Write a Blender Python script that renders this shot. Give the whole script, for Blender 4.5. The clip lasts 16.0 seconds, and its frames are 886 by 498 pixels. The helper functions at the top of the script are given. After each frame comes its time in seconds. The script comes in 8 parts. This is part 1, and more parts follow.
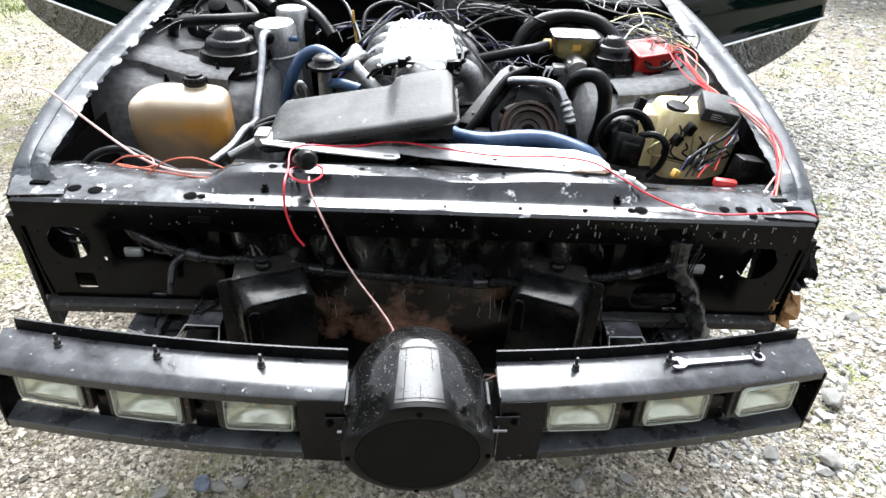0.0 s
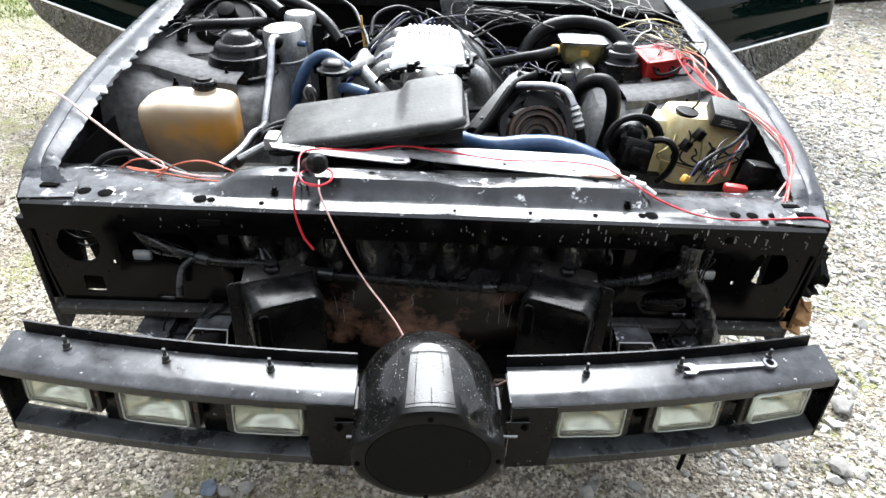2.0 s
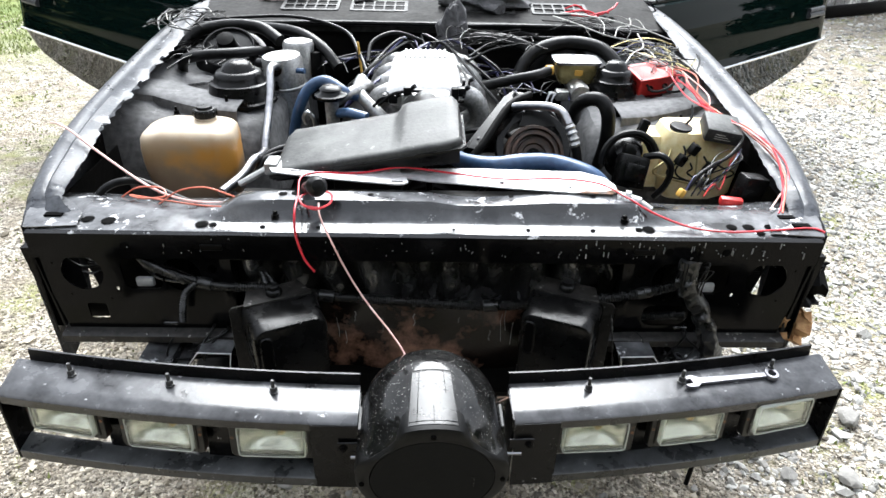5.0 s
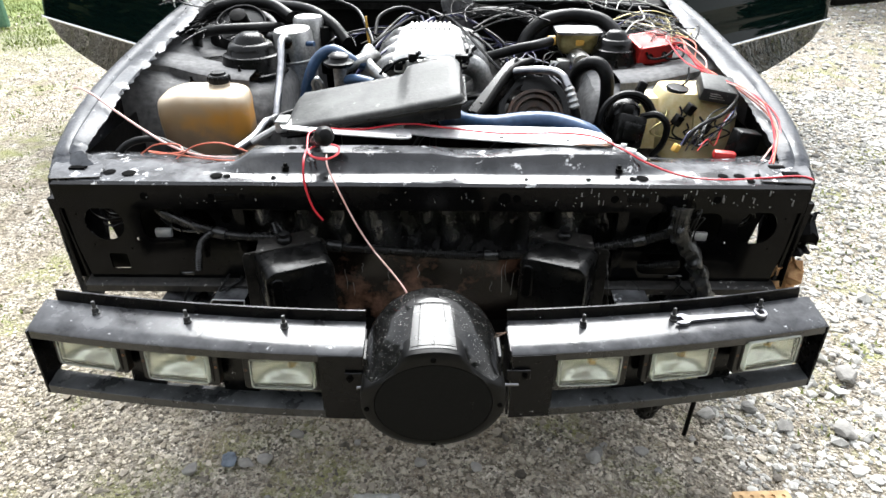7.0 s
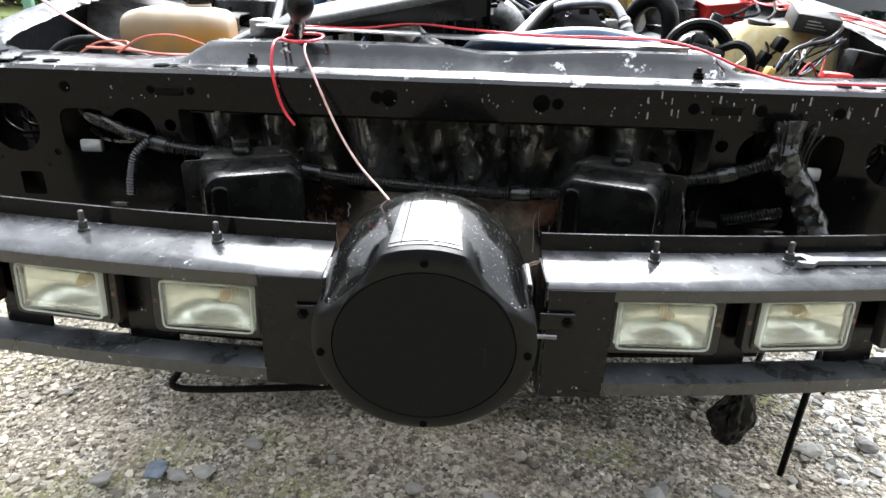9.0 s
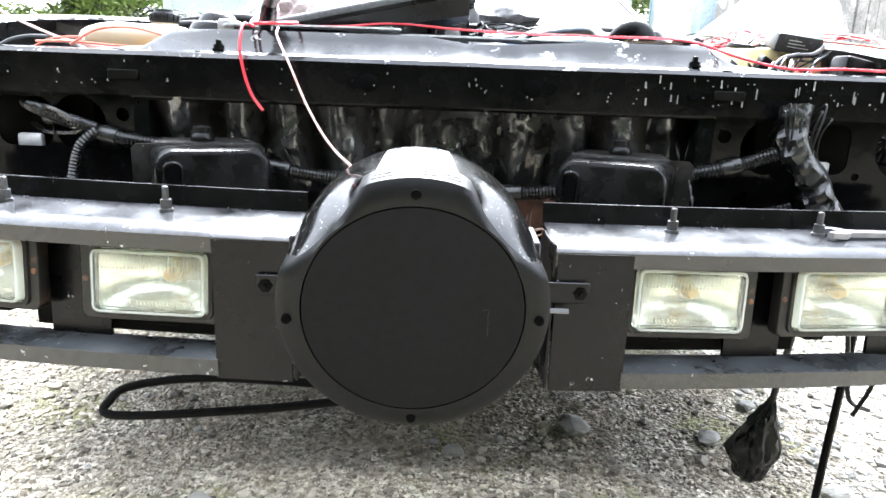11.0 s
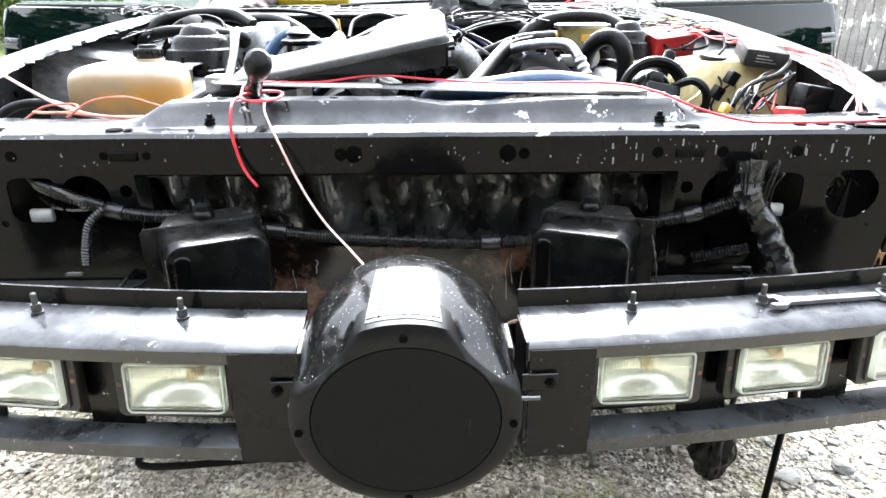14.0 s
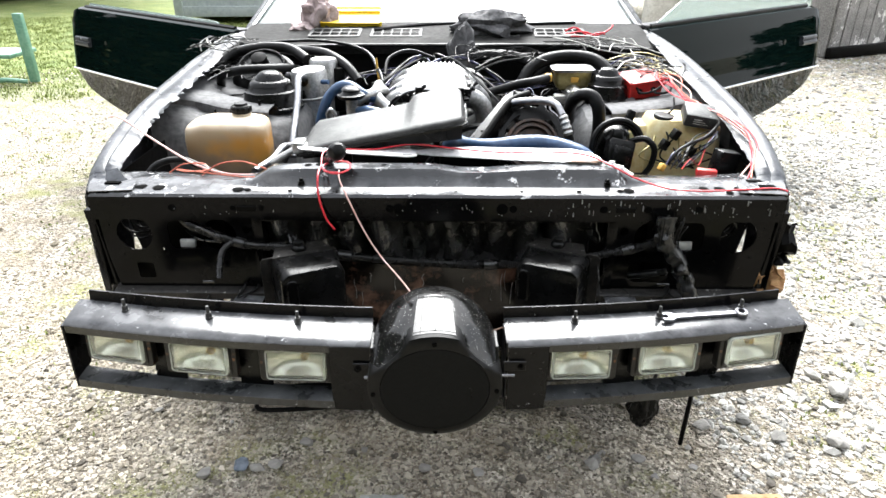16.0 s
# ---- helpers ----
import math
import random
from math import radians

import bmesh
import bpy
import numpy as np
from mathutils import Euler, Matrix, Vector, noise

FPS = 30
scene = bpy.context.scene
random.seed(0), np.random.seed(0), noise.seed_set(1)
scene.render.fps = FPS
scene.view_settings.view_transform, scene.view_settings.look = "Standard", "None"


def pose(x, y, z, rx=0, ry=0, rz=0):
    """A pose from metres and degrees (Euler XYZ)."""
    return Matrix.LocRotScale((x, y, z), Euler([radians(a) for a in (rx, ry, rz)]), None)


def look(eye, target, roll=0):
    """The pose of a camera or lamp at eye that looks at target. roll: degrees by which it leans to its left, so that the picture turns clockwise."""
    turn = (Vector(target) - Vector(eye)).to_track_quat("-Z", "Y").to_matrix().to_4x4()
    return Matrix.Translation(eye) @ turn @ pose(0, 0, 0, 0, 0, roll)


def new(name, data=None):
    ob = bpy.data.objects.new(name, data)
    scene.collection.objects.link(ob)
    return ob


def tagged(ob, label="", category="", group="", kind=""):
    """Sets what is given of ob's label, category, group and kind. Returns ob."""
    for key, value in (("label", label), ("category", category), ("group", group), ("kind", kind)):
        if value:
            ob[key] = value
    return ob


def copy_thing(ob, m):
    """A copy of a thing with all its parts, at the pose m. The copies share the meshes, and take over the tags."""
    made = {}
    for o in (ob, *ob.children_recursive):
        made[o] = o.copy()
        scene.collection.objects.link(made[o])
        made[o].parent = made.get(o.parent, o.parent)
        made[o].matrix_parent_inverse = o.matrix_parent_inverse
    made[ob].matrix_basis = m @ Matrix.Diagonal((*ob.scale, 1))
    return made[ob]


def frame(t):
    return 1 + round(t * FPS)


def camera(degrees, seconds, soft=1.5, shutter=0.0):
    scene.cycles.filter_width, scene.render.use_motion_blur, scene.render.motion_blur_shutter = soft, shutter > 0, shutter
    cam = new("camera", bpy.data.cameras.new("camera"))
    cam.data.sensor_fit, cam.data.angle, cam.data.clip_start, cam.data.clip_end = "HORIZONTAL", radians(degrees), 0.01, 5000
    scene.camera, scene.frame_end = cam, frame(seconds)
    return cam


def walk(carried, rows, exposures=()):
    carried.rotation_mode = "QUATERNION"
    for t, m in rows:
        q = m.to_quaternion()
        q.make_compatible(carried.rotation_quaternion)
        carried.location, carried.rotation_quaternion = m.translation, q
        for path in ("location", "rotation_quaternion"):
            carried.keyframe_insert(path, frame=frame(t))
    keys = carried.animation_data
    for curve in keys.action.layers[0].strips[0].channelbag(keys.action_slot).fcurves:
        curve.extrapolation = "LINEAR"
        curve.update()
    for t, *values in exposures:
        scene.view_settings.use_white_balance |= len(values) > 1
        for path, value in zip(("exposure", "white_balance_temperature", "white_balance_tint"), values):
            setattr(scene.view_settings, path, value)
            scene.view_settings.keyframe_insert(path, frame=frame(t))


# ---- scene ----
cam = camera(69.6, 16.0)
PATH = [
    (0, (-0.035, -0.828, 1.324), (0.085, 0.839, 0.226), 2.9),
    (0.5, (-0.039, -0.829, 1.314), (0.093, 0.833, 0.209), 2.9),
    (1, (-0.037, -0.828, 1.314), (0.073, 0.836, 0.211), 2.3),
    (1.5, (-0.045, -0.828, 1.315), (0.064, 0.846, 0.227), 2.6),
    (2, (-0.049, -0.826, 1.318), (0.063, 0.852, 0.236), 3.0),
    (2.5, (-0.049, -0.821, 1.318), (0.057, 0.861, 0.241), 3.0),
    (3, (-0.045, -0.821, 1.316), (0.056, 0.872, 0.256), 2.9),
    (3.5, (-0.044, -0.828, 1.326), (0.136, 0.886, 0.311), 4.3),
    (4, (-0.045, -0.834, 1.323), (0.119, 0.888, 0.318), 3.3),
    (6.5, (-0.041, -0.881, 1.303), (0.019, 0.819, 0.251), 0.1),
    (7, (-0.024, -0.948, 1.26), (0.038, 0.768, 0.235), 0.4),
    (7.5, (0.033, -1.029, 1.222), (0.067, 0.745, 0.298), 2.4),
    (8, (0.033, -0.929, 1.102), (0.004, 0.817, 0.127), 1.5),
    (10.5, (-0.006, -0.685, 0.659), (-0.015, 1.27, 0.238), 1.3),
    (11, (-0.003, -0.688, 0.659), (0.062, 1.252, 0.18), 2.1),
    (11.5, (-0.001, -0.668, 0.663), (-0.079, 1.274, 0.192), 1.1),
    (12, (0.003, -0.673, 0.67), (-0.043, 1.279, 0.236), 1.5),
    (12.5, (0.005, -0.69, 0.676), (-0.049, 1.269, 0.276), 1.3),
    (13, (0.006, -0.694, 0.676), (-0.042, 1.265, 0.278), 1.5),
    (13.5, (0.013, -0.703, 0.686), (0.014, 1.254, 0.277), 1.1),
    (14, (0.005, -0.709, 0.884), (0.089, 1.154, 0.161), -0.3),
    (14.5, (0.014, -0.787, 1.155), (0.091, 0.957, 0.179), 1.5),
    (15, (0.039, -0.843, 1.23), (0.068, 0.868, 0.195), 0.8),
    (15.5, (0.047, -0.871, 1.154), (-0.018, 0.834, 0.111), -0.6),
    (16, (-0.012, -1.093, 1.218), (0.022, 0.706, 0.346), -0.1),
]
walk(cam, [(t, look(eye, target, roll)) for t, eye, target, roll in PATH],
     [(0.0, 1.55, 6300, 10), (4.2, 1.55, 6300, 10), (7.0, 1.5, 6500, 10), (8.2, 1.45, 6500, 10), (10.3, 3.3, 6150, 10), (13.6, 3.3, 6150, 10), (14.1, 2.8, 6250, 10), (14.5, 2.55, 6300, 10), (15.0, 1.95, 6450, 10), (16.0, 1.85, 6550, 10)])
# ---- light ----
SUN_EL, SUN_AZ = 50.0, 3.0
world = bpy.data.worlds.new("overcast_sky")
scene.world = world
world.use_nodes = True
wn, wl = world.node_tree.nodes, world.node_tree.links
wn.clear()
sky = wn.new("ShaderNodeTexSky")
sky.sky_type, sky.sun_disc = "NISHITA", False
sky.sun_elevation, sky.sun_rotation = radians(SUN_EL), radians(SUN_AZ)
sky.dust_density = 4.0
cloud = wn.new("ShaderNodeTexNoise")
cloud.inputs["Scale"].default_value, cloud.inputs["Detail"].default_value = 1.6, 4.0
cramp = wn.new("ShaderNodeValToRGB")
cramp.color_ramp.elements[0].position, cramp.color_ramp.elements[0].color = 0.3, (5.9, 6.4, 7.2, 1)
cramp.color_ramp.elements[1].position, cramp.color_ramp.elements[1].color = 0.7, (11.8, 12.0, 12.3, 1)
wmix = wn.new("ShaderNodeMix")
wmix.data_type = "RGBA"
wmix.inputs["Factor"].default_value = 0.85
wbg, wout = wn.new("ShaderNodeBackground"), wn.new("ShaderNodeOutputWorld")
wbg.inputs["Strength"].default_value = 0.085
wl.new(cloud.outputs["Fac"], cramp.inputs["Fac"])
wl.new(sky.outputs["Color"], wmix.inputs["A"])
wl.new(cramp.outputs["Color"], wmix.inputs["B"])
wl.new(wmix.outputs["Result"], wbg.inputs["Color"])
wl.new(wbg.outputs["Background"], wout.inputs["Surface"])
sun = new("sun", bpy.data.lights.new("sun", "SUN"))
sun.data.energy, sun.data.angle, sun.data.color = 4.4, radians(44), (0.98, 1.0, 1.0)
az, el = radians(SUN_AZ), radians(SUN_EL)
sun.matrix_world = look((0, 0, 30), Vector((0, 0, 30)) - 10 * Vector((math.sin(az) * math.cos(el), math.cos(az) * math.cos(el), math.sin(el))))

# ---- materials ----


def shade(name, a, b, rough=0.5, metal=0.0, scale=6.0, fine=60.0, bump=0.1, spots=None, spot_scale=40.0, spot_at=0.72,
          coat=0.0, rough2=None, trans=0.0, rnd=0.0, island=0.0, bump_scale=None, spec=0.5, sss=0.0, dust_sheen=0.0, dust_sheen_col=(0.3, 0.3, 0.3), drip=None, dust_sheen_from=0.6, spot_soft=0.05):
    """A surface of two tones a, b mixed by coarse and fine noise, with optional spots and bump."""
    m = bpy.data.materials.new(name)
    m.use_nodes = True
    n, l = m.node_tree.nodes, m.node_tree.links
    p = n["Principled BSDF"]
    tc = n.new("ShaderNodeTexCoord")
    big = n.new("ShaderNodeTexNoise")
    big.inputs["Scale"].default_value, big.inputs["Detail"].default_value, big.inputs["Roughness"].default_value = scale, 5.0, 0.6
    small = n.new("ShaderNodeTexNoise")
    small.inputs["Scale"].default_value, small.inputs["Detail"].default_value = fine, 3.0
    for t in (big, small):
        l.new(tc.outputs["Object"], t.inputs["Vector"])
    add = n.new("ShaderNodeMath")
    add.operation = "ADD"
    l.new(big.outputs["Fac"], add.inputs[0])
    l.new(small.outputs["Fac"], add.inputs[1])
    ramp = n.new("ShaderNodeMapRange")
    ramp.inputs["From Min"].default_value, ramp.inputs["From Max"].default_value = 0.75, 1.25
    l.new(add.outputs[0], ramp.inputs["Value"])
    fac = ramp.outputs["Result"]
    if rnd or island:
        src = n.new("ShaderNodeObjectInfo").outputs["Random"] if rnd else n.new("ShaderNodeNewGeometry").outputs["Random Per Island"]
        mx = n.new("ShaderNodeMix")
        mx.inputs["Factor"].default_value = rnd or island
        l.new(fac, mx.inputs["A"])
        l.new(src, mx.inputs["B"])
        fac = mx.outputs["Result"]
    mix = n.new("ShaderNodeMix")
    mix.data_type = "RGBA"
    mix.inputs["A"].default_value, mix.inputs["B"].default_value = (*a, 1), (*b, 1)
    l.new(fac, mix.inputs["Factor"])
    col = mix.outputs["Result"]
    if spots:
        sp = n.new("ShaderNodeTexNoise")
        sp.inputs["Scale"].default_value, sp.inputs["Detail"].default_value, sp.inputs["Roughness"].default_value = spot_scale, 6.0, 0.7
        l.new(tc.outputs["Object"], sp.inputs["Vector"])
        sr = n.new("ShaderNodeMapRange")
        sr.inputs["From Min"].default_value, sr.inputs["From Max"].default_value = spot_at, spot_at + spot_soft
        l.new(sp.outputs["Fac"], sr.inputs["Value"])
        m2 = n.new("ShaderNodeMix")
        m2.data_type = "RGBA"
        m2.inputs["B"].default_value = (*spots, 1)
        l.new(sr.outputs["Result"], m2.inputs["Factor"])
        l.new(col, m2.inputs["A"])
        col = m2.outputs["Result"]
    if dust_sheen:
        # noise-broken pale tone on upward faces: dusty film plus sky sheen as colour
        sep = n.new("ShaderNodeSeparateXYZ")
        l.new(n.new("ShaderNodeNewGeometry").outputs["Normal"], sep.inputs["Vector"])
        up = n.new("ShaderNodeMapRange")
        up.inputs["From Min"].default_value, up.inputs["From Max"].default_value = dust_sheen_from, 0.97
        l.new(sep.outputs["Z"], up.inputs["Value"])
        dn = n.new("ShaderNodeMapRange")
        dn.inputs["From Min"].default_value, dn.inputs["From Max"].default_value = 0.3, 0.75
        l.new(big.outputs["Fac"], dn.inputs["Value"])
        dm, dk = n.new("ShaderNodeMath"), n.new("ShaderNodeMath")
        dm.operation = dk.operation = "MULTIPLY"
        l.new(up.outputs["Result"], dm.inputs[0])
        l.new(dn.outputs["Result"], dm.inputs[1])
        l.new(dm.outputs[0], dk.inputs[0])
        dk.inputs[1].default_value = dust_sheen
        m3 = n.new("ShaderNodeMix")
        m3.data_type = "RGBA"
        m3.inputs["B"].default_value = (*dust_sheen_col, 1)
        l.new(dk.outputs[0], m3.inputs["Factor"])
        l.new(col, m3.inputs["A"])
        col = m3.outputs["Result"]
    if drip:
        # residue below a level: (height, colour)
        sz = n.new("ShaderNodeSeparateXYZ")
        l.new(tc.outputs["Object"], sz.inputs["Vector"])
        wob = n.new("ShaderNodeMath")
        wob.operation = "MULTIPLY_ADD"
        wob.inputs[1].default_value = 0.07
        l.new(big.outputs["Fac"], wob.inputs[0])
        l.new(sz.outputs["Z"], wob.inputs[2])
        lv = n.new("ShaderNodeMapRange")
        lv.inputs["From Min"].default_value, lv.inputs["From Max"].default_value = drip[0] + 0.055, drip[0] + 0.02
        l.new(wob.outputs[0], lv.inputs["Value"])
        m4 = n.new("ShaderNodeMix")
        m4.data_type = "RGBA"
        m4.inputs["B"].default_value = (*drip[1], 1)
        l.new(lv.outputs["Result"], m4.inputs["Factor"])
        l.new(col, m4.inputs["A"])
        col = m4.outputs["Result"]
    l.new(col, p.inputs["Base Color"])
    rr = n.new("ShaderNodeMapRange")
    rr.inputs["To Min"].default_value, rr.inputs["To Max"].default_value = rough, rough2 if rough2 is not None else min(1.0, rough * 1.3)
    l.new(big.outputs["Fac"], rr.inputs["Value"])
    rr.inputs["From Min"].default_value, rr.inputs["From Max"].default_value = 0.35, 0.7
    l.new(rr.outputs["Result"], p.inputs["Roughness"])
    p.inputs["Metallic"].default_value = metal
    p.inputs["Specular IOR Level"].default_value = spec
    p.inputs["Coat Weight"].default_value = coat
    p.inputs["Coat Roughness"].default_value = 0.04
    p.inputs["Transmission Weight"].default_value = trans
    if sss:
        p.inputs["Subsurface Weight"].default_value = sss
        p.inputs["Subsurface Radius"].default_value = (0.02, 0.014, 0.008)
    if bump:
        bm_ = n.new("ShaderNodeBump")
        bm_.inputs["Strength"].default_value, bm_.inputs["Distance"].default_value = bump, 0.004
        if bump_scale:
            bn = n.new("ShaderNodeTexNoise")
            bn.inputs["Scale"].default_value, bn.inputs["Detail"].default_value = bump_scale, 6.0
            l.new(tc.outputs["Object"], bn.inputs["Vector"])
            l.new(bn.outputs["Fac"], bm_.inputs["Height"])
        else:
            l.new(add.outputs[0], bm_.inputs["Height"])
        l.new(bm_.outputs["Normal"], p.inputs["Normal"])
    return m


GLOSS = shade("worn_black_paint", (0.0012, 0.0012, 0.0013), (0.003, 0.003, 0.0032), 0.08, scale=9, bump=0.04, spots=(0.45, 0.45, 0.44), spot_scale=70, spot_at=0.71, rough2=0.22, spec=0.09)
# lighter copy of the black paint: sky sheen in the colour, plus white scuffs
SHELF = shade("scuffed_sky_sheened_paint", (0.002, 0.002, 0.0022), (0.008, 0.008, 0.009), 0.1, scale=16, bump=0.07, spots=(0.6, 0.6, 0.61), spot_scale=22, spot_at=0.6, rough2=0.27, spec=0.55, dust_sheen=0.34, dust_sheen_col=(0.4, 0.41, 0.43))
DOORP = shade("polished_black_green_paint", (0.0012, 0.0045, 0.004), (0.0015, 0.0055, 0.005), 0.02, scale=2, bump=0.0, spec=0.04, rough2=0.04)
GRIME = shade("grimy_black_paint", (0.002, 0.002, 0.002), (0.02, 0.018, 0.016), 0.3, scale=24, bump=0.3, fine=90, spots=(0.26, 0.25, 0.24), spot_scale=60, spot_at=0.63, rough2=0.7, spec=0.3)
# black paint lifted to grey for the sky mirrored on wing tops, plus scuffs
GREY = shade("greyed_black_paint", (0.012, 0.013, 0.016), (0.05, 0.054, 0.062), 0.26, scale=22, bump=0.12, fine=130, spots=(0.4, 0.41, 0.42), spot_scale=34, spot_at=0.63, rough2=0.6, spec=0.25, dust_sheen=0.1, dust_sheen_col=(0.25, 0.26, 0.28))
APRON = shade("grimy_apron_paint", (0.045, 0.045, 0.046), (0.12, 0.12, 0.122), 0.5, scale=9, bump=0.16, rough2=0.8, spec=0.12, dust_sheen=0.22, dust_sheen_col=(0.2, 0.2, 0.21), spots=(0.13, 0.13, 0.13), spot_scale=22, spot_at=0.62)
BARP = shade("satin_black_bar_paint", (0.0014, 0.0014, 0.0016), (0.0035, 0.0035, 0.004), 0.17, scale=9, fine=90, bump=0.06, spots=(0.4, 0.4, 0.4), spot_scale=60, spot_at=0.665, rough2=0.4, spec=0.15, dust_sheen=0.42, dust_sheen_col=(0.3, 0.3, 0.31))
# paler copy of the bar paint for the sky mirrored on top, plus scuffs
BARTOP = shade("scuffed_sky_lit_bar_paint", (0.003, 0.003, 0.0033), (0.012, 0.012, 0.013), 0.15, scale=12, fine=110, bump=0.06, spots=(0.5, 0.5, 0.51), spot_scale=38, spot_at=0.65, rough2=0.36, spec=0.5, dust_sheen=0.4, dust_sheen_col=(0.24, 0.245, 0.26))
# paler bar paint again: the lower lip's grey-blue reflection put into its colour
LIPP = shade("dusty_sky_lit_lip_paint", (0.004, 0.0042, 0.0045), (0.02, 0.021, 0.022), 0.22, scale=14, fine=90, bump=0.08, spots=(0.35, 0.36, 0.37), spot_scale=55, spot_at=0.64, rough2=0.42, spec=0.5, dust_sheen=0.35, dust_sheen_col=(0.2, 0.21, 0.22))
PLAST = shade("black_plastic", (0.002, 0.002, 0.002), (0.005, 0.005, 0.005), 0.2, scale=12, bump=0.08, spec=0.18, dust_sheen=0.05, dust_sheen_col=(0.2, 0.2, 0.2), rough2=0.42)
DUCTP = shade("grained_black_duct_plastic", (0.0015, 0.0015, 0.0015), (0.004, 0.004, 0.004), 0.13, scale=18, bump=0.1, fine=220, spec=0.14, dust_sheen=0.03, dust_sheen_col=(0.12, 0.12, 0.125), rough2=0.46)
# upward faces greyed for the sky they mirror, on top of a dusty film
AIRP = shade("dusty_sky_lit_plastic", (0.016, 0.016, 0.016), (0.042, 0.042, 0.041), 0.48, scale=13, bump=0.12, fine=140, spots=(0.2, 0.2, 0.195), spot_scale=60, spot_at=0.63, spec=0.3, dust_sheen=0.5, dust_sheen_col=(0.2, 0.205, 0.195), dust_sheen_from=0.3)
MATTE = shade("matte_black_cover", (0.0035, 0.0037, 0.0037), (0.006, 0.0062, 0.0062), 0.68, scale=5, bump=0.05, fine=160, spec=0.1, rough2=0.8)
BEZEL = shade("satin_black_bezel", (0.0025, 0.0026, 0.0026), (0.005, 0.005, 0.005), 0.36, scale=9, bump=0.03, fine=160, spec=0.14, rough2=0.55)
DOME = shade("dirty_gloss_black_shell", (0.0015, 0.0015, 0.0015), (0.003, 0.003, 0.003), 0.06, scale=20, bump=0.02, spots=(0.4, 0.39, 0.37), spot_scale=300, spot_at=0.625, rough2=0.2, spec=0.3, dust_sheen=0.06, dust_sheen_col=(0.36, 0.36, 0.35), dust_sheen_from=0.45)
CROWN = shade("satin_black_crown_strip", (0.003, 0.003, 0.003), (0.008, 0.008, 0.008), 0.24, scale=14, bump=0.03, fine=120, spec=0.4, rough2=0.34, dust_sheen=0.08, dust_sheen_col=(0.3, 0.3, 0.3))
RUSTB = shade("weathered_black_bezel_paint", (0.003, 0.003, 0.003), (0.01, 0.009, 0.008), 0.35, scale=20, bump=0.1, spec=0.3, spots=(0.07, 0.035, 0.02), spot_scale=45, spot_at=0.6, spot_soft=0.12)
RUB = shade("black_rubber", (0.002, 0.002, 0.002), (0.007, 0.007, 0.007), 0.32, scale=20, bump=0.1, spec=0.17, rough2=0.5)
DARK = shade("near_black_metal", (0.001, 0.001, 0.001), (0.004, 0.0037, 0.0034), 0.4, scale=12, bump=0.15, spec=0.06)
ALU = shade("dull_cast_aluminium", (0.24, 0.24, 0.24), (0.44, 0.44, 0.43), 0.38, metal=0.85, scale=15, bump=0.12, fine=120)
CASTD = shade("dull_grey_casting", (0.16, 0.16, 0.16), (0.34, 0.34, 0.335), 0.4, metal=0.6, scale=15, bump=0.15, fine=120)
PLEN = shade("pale_painted_plenum", (0.46, 0.46, 0.46), (0.66, 0.66, 0.65), 0.4, metal=0.3, scale=10, bump=0.06)
STEEL = shade("bright_steel", (0.2, 0.2, 0.21), (0.36, 0.36, 0.37), 0.28, metal=1.0, scale=20, bump=0.03)
PLATE = shade("bare_grey_sheet_metal", (0.4, 0.4, 0.41), (0.62, 0.62, 0.62), 0.42, metal=0.35, scale=8, bump=0.08, spots=(0.14, 0.08, 0.04), spot_scale=12, spot_at=0.7)
RUST = shade("rusty_brown_metal", (0.03, 0.016, 0.01), (0.16, 0.075, 0.035), 0.7, scale=22, bump=0.4)
RUSTD = shade("dark_rust_stained_metal", (0.012, 0.009, 0.007), (0.075, 0.036, 0.02), 0.45, scale=24, bump=0.3)
FOAM = shade("torn_tan_foam", (0.28, 0.14, 0.06), (0.5, 0.3, 0.14), 0.9, scale=30, bump=0.6)
# black with soft-edged brown patches spread by noise
RADB = shade("brown_patched_black_panel", (0.001, 0.001, 0.001), (0.008, 0.005, 0.004), 0.2, scale=6, fine=30, bump=0.1, spec=0.35, spots=(0.22, 0.12, 0.085), spot_scale=5.5, spot_at=0.48, spot_soft=0.22)
BLUE = shade("blue_sleeved_hose", (0.018, 0.045, 0.1), (0.04, 0.085, 0.17), 0.3, scale=14, bump=0.05)
RED = shade("red_wire_sleeve", (0.45, 0.012, 0.025), (0.6, 0.03, 0.045), 0.35, scale=20, bump=0.0)
ORANGE = shade("dull_orange_wire_sleeve", (0.38, 0.075, 0.04), (0.55, 0.16, 0.1), 0.35, scale=20, bump=0.0)
PINK = shade("dusty_pink_wire_sleeve", (0.5, 0.25, 0.22), (0.68, 0.48, 0.45), 0.45, scale=26, bump=0.0)
WHITE = shade("off_white_wire_sleeve", (0.3, 0.295, 0.27), (0.5, 0.49, 0.46), 0.4, scale=20, bump=0.0)
PURPLE = shade("dark_blue_wire_sleeve", (0.01, 0.01, 0.04), (0.025, 0.025, 0.1), 0.4, scale=20, bump=0.0)
REDBOX = shade("red_painted_box", (0.42, 0.018, 0.018), (0.55, 0.035, 0.03), 0.38, scale=10, bump=0.05)
YELL = shade("yellow_plastic", (0.75, 0.5, 0.01), (0.85, 0.6, 0.03), 0.4, scale=6, bump=0.03)
OCHRE = shade("brass_and_yellow_tape", (0.42, 0.22, 0.03), (0.6, 0.36, 0.07), 0.4, scale=20, bump=0.1)
BRASSY = shade("olive_zinc_casting", (0.2, 0.16, 0.06), (0.42, 0.36, 0.18), 0.35, metal=0.7, scale=20, bump=0.15)
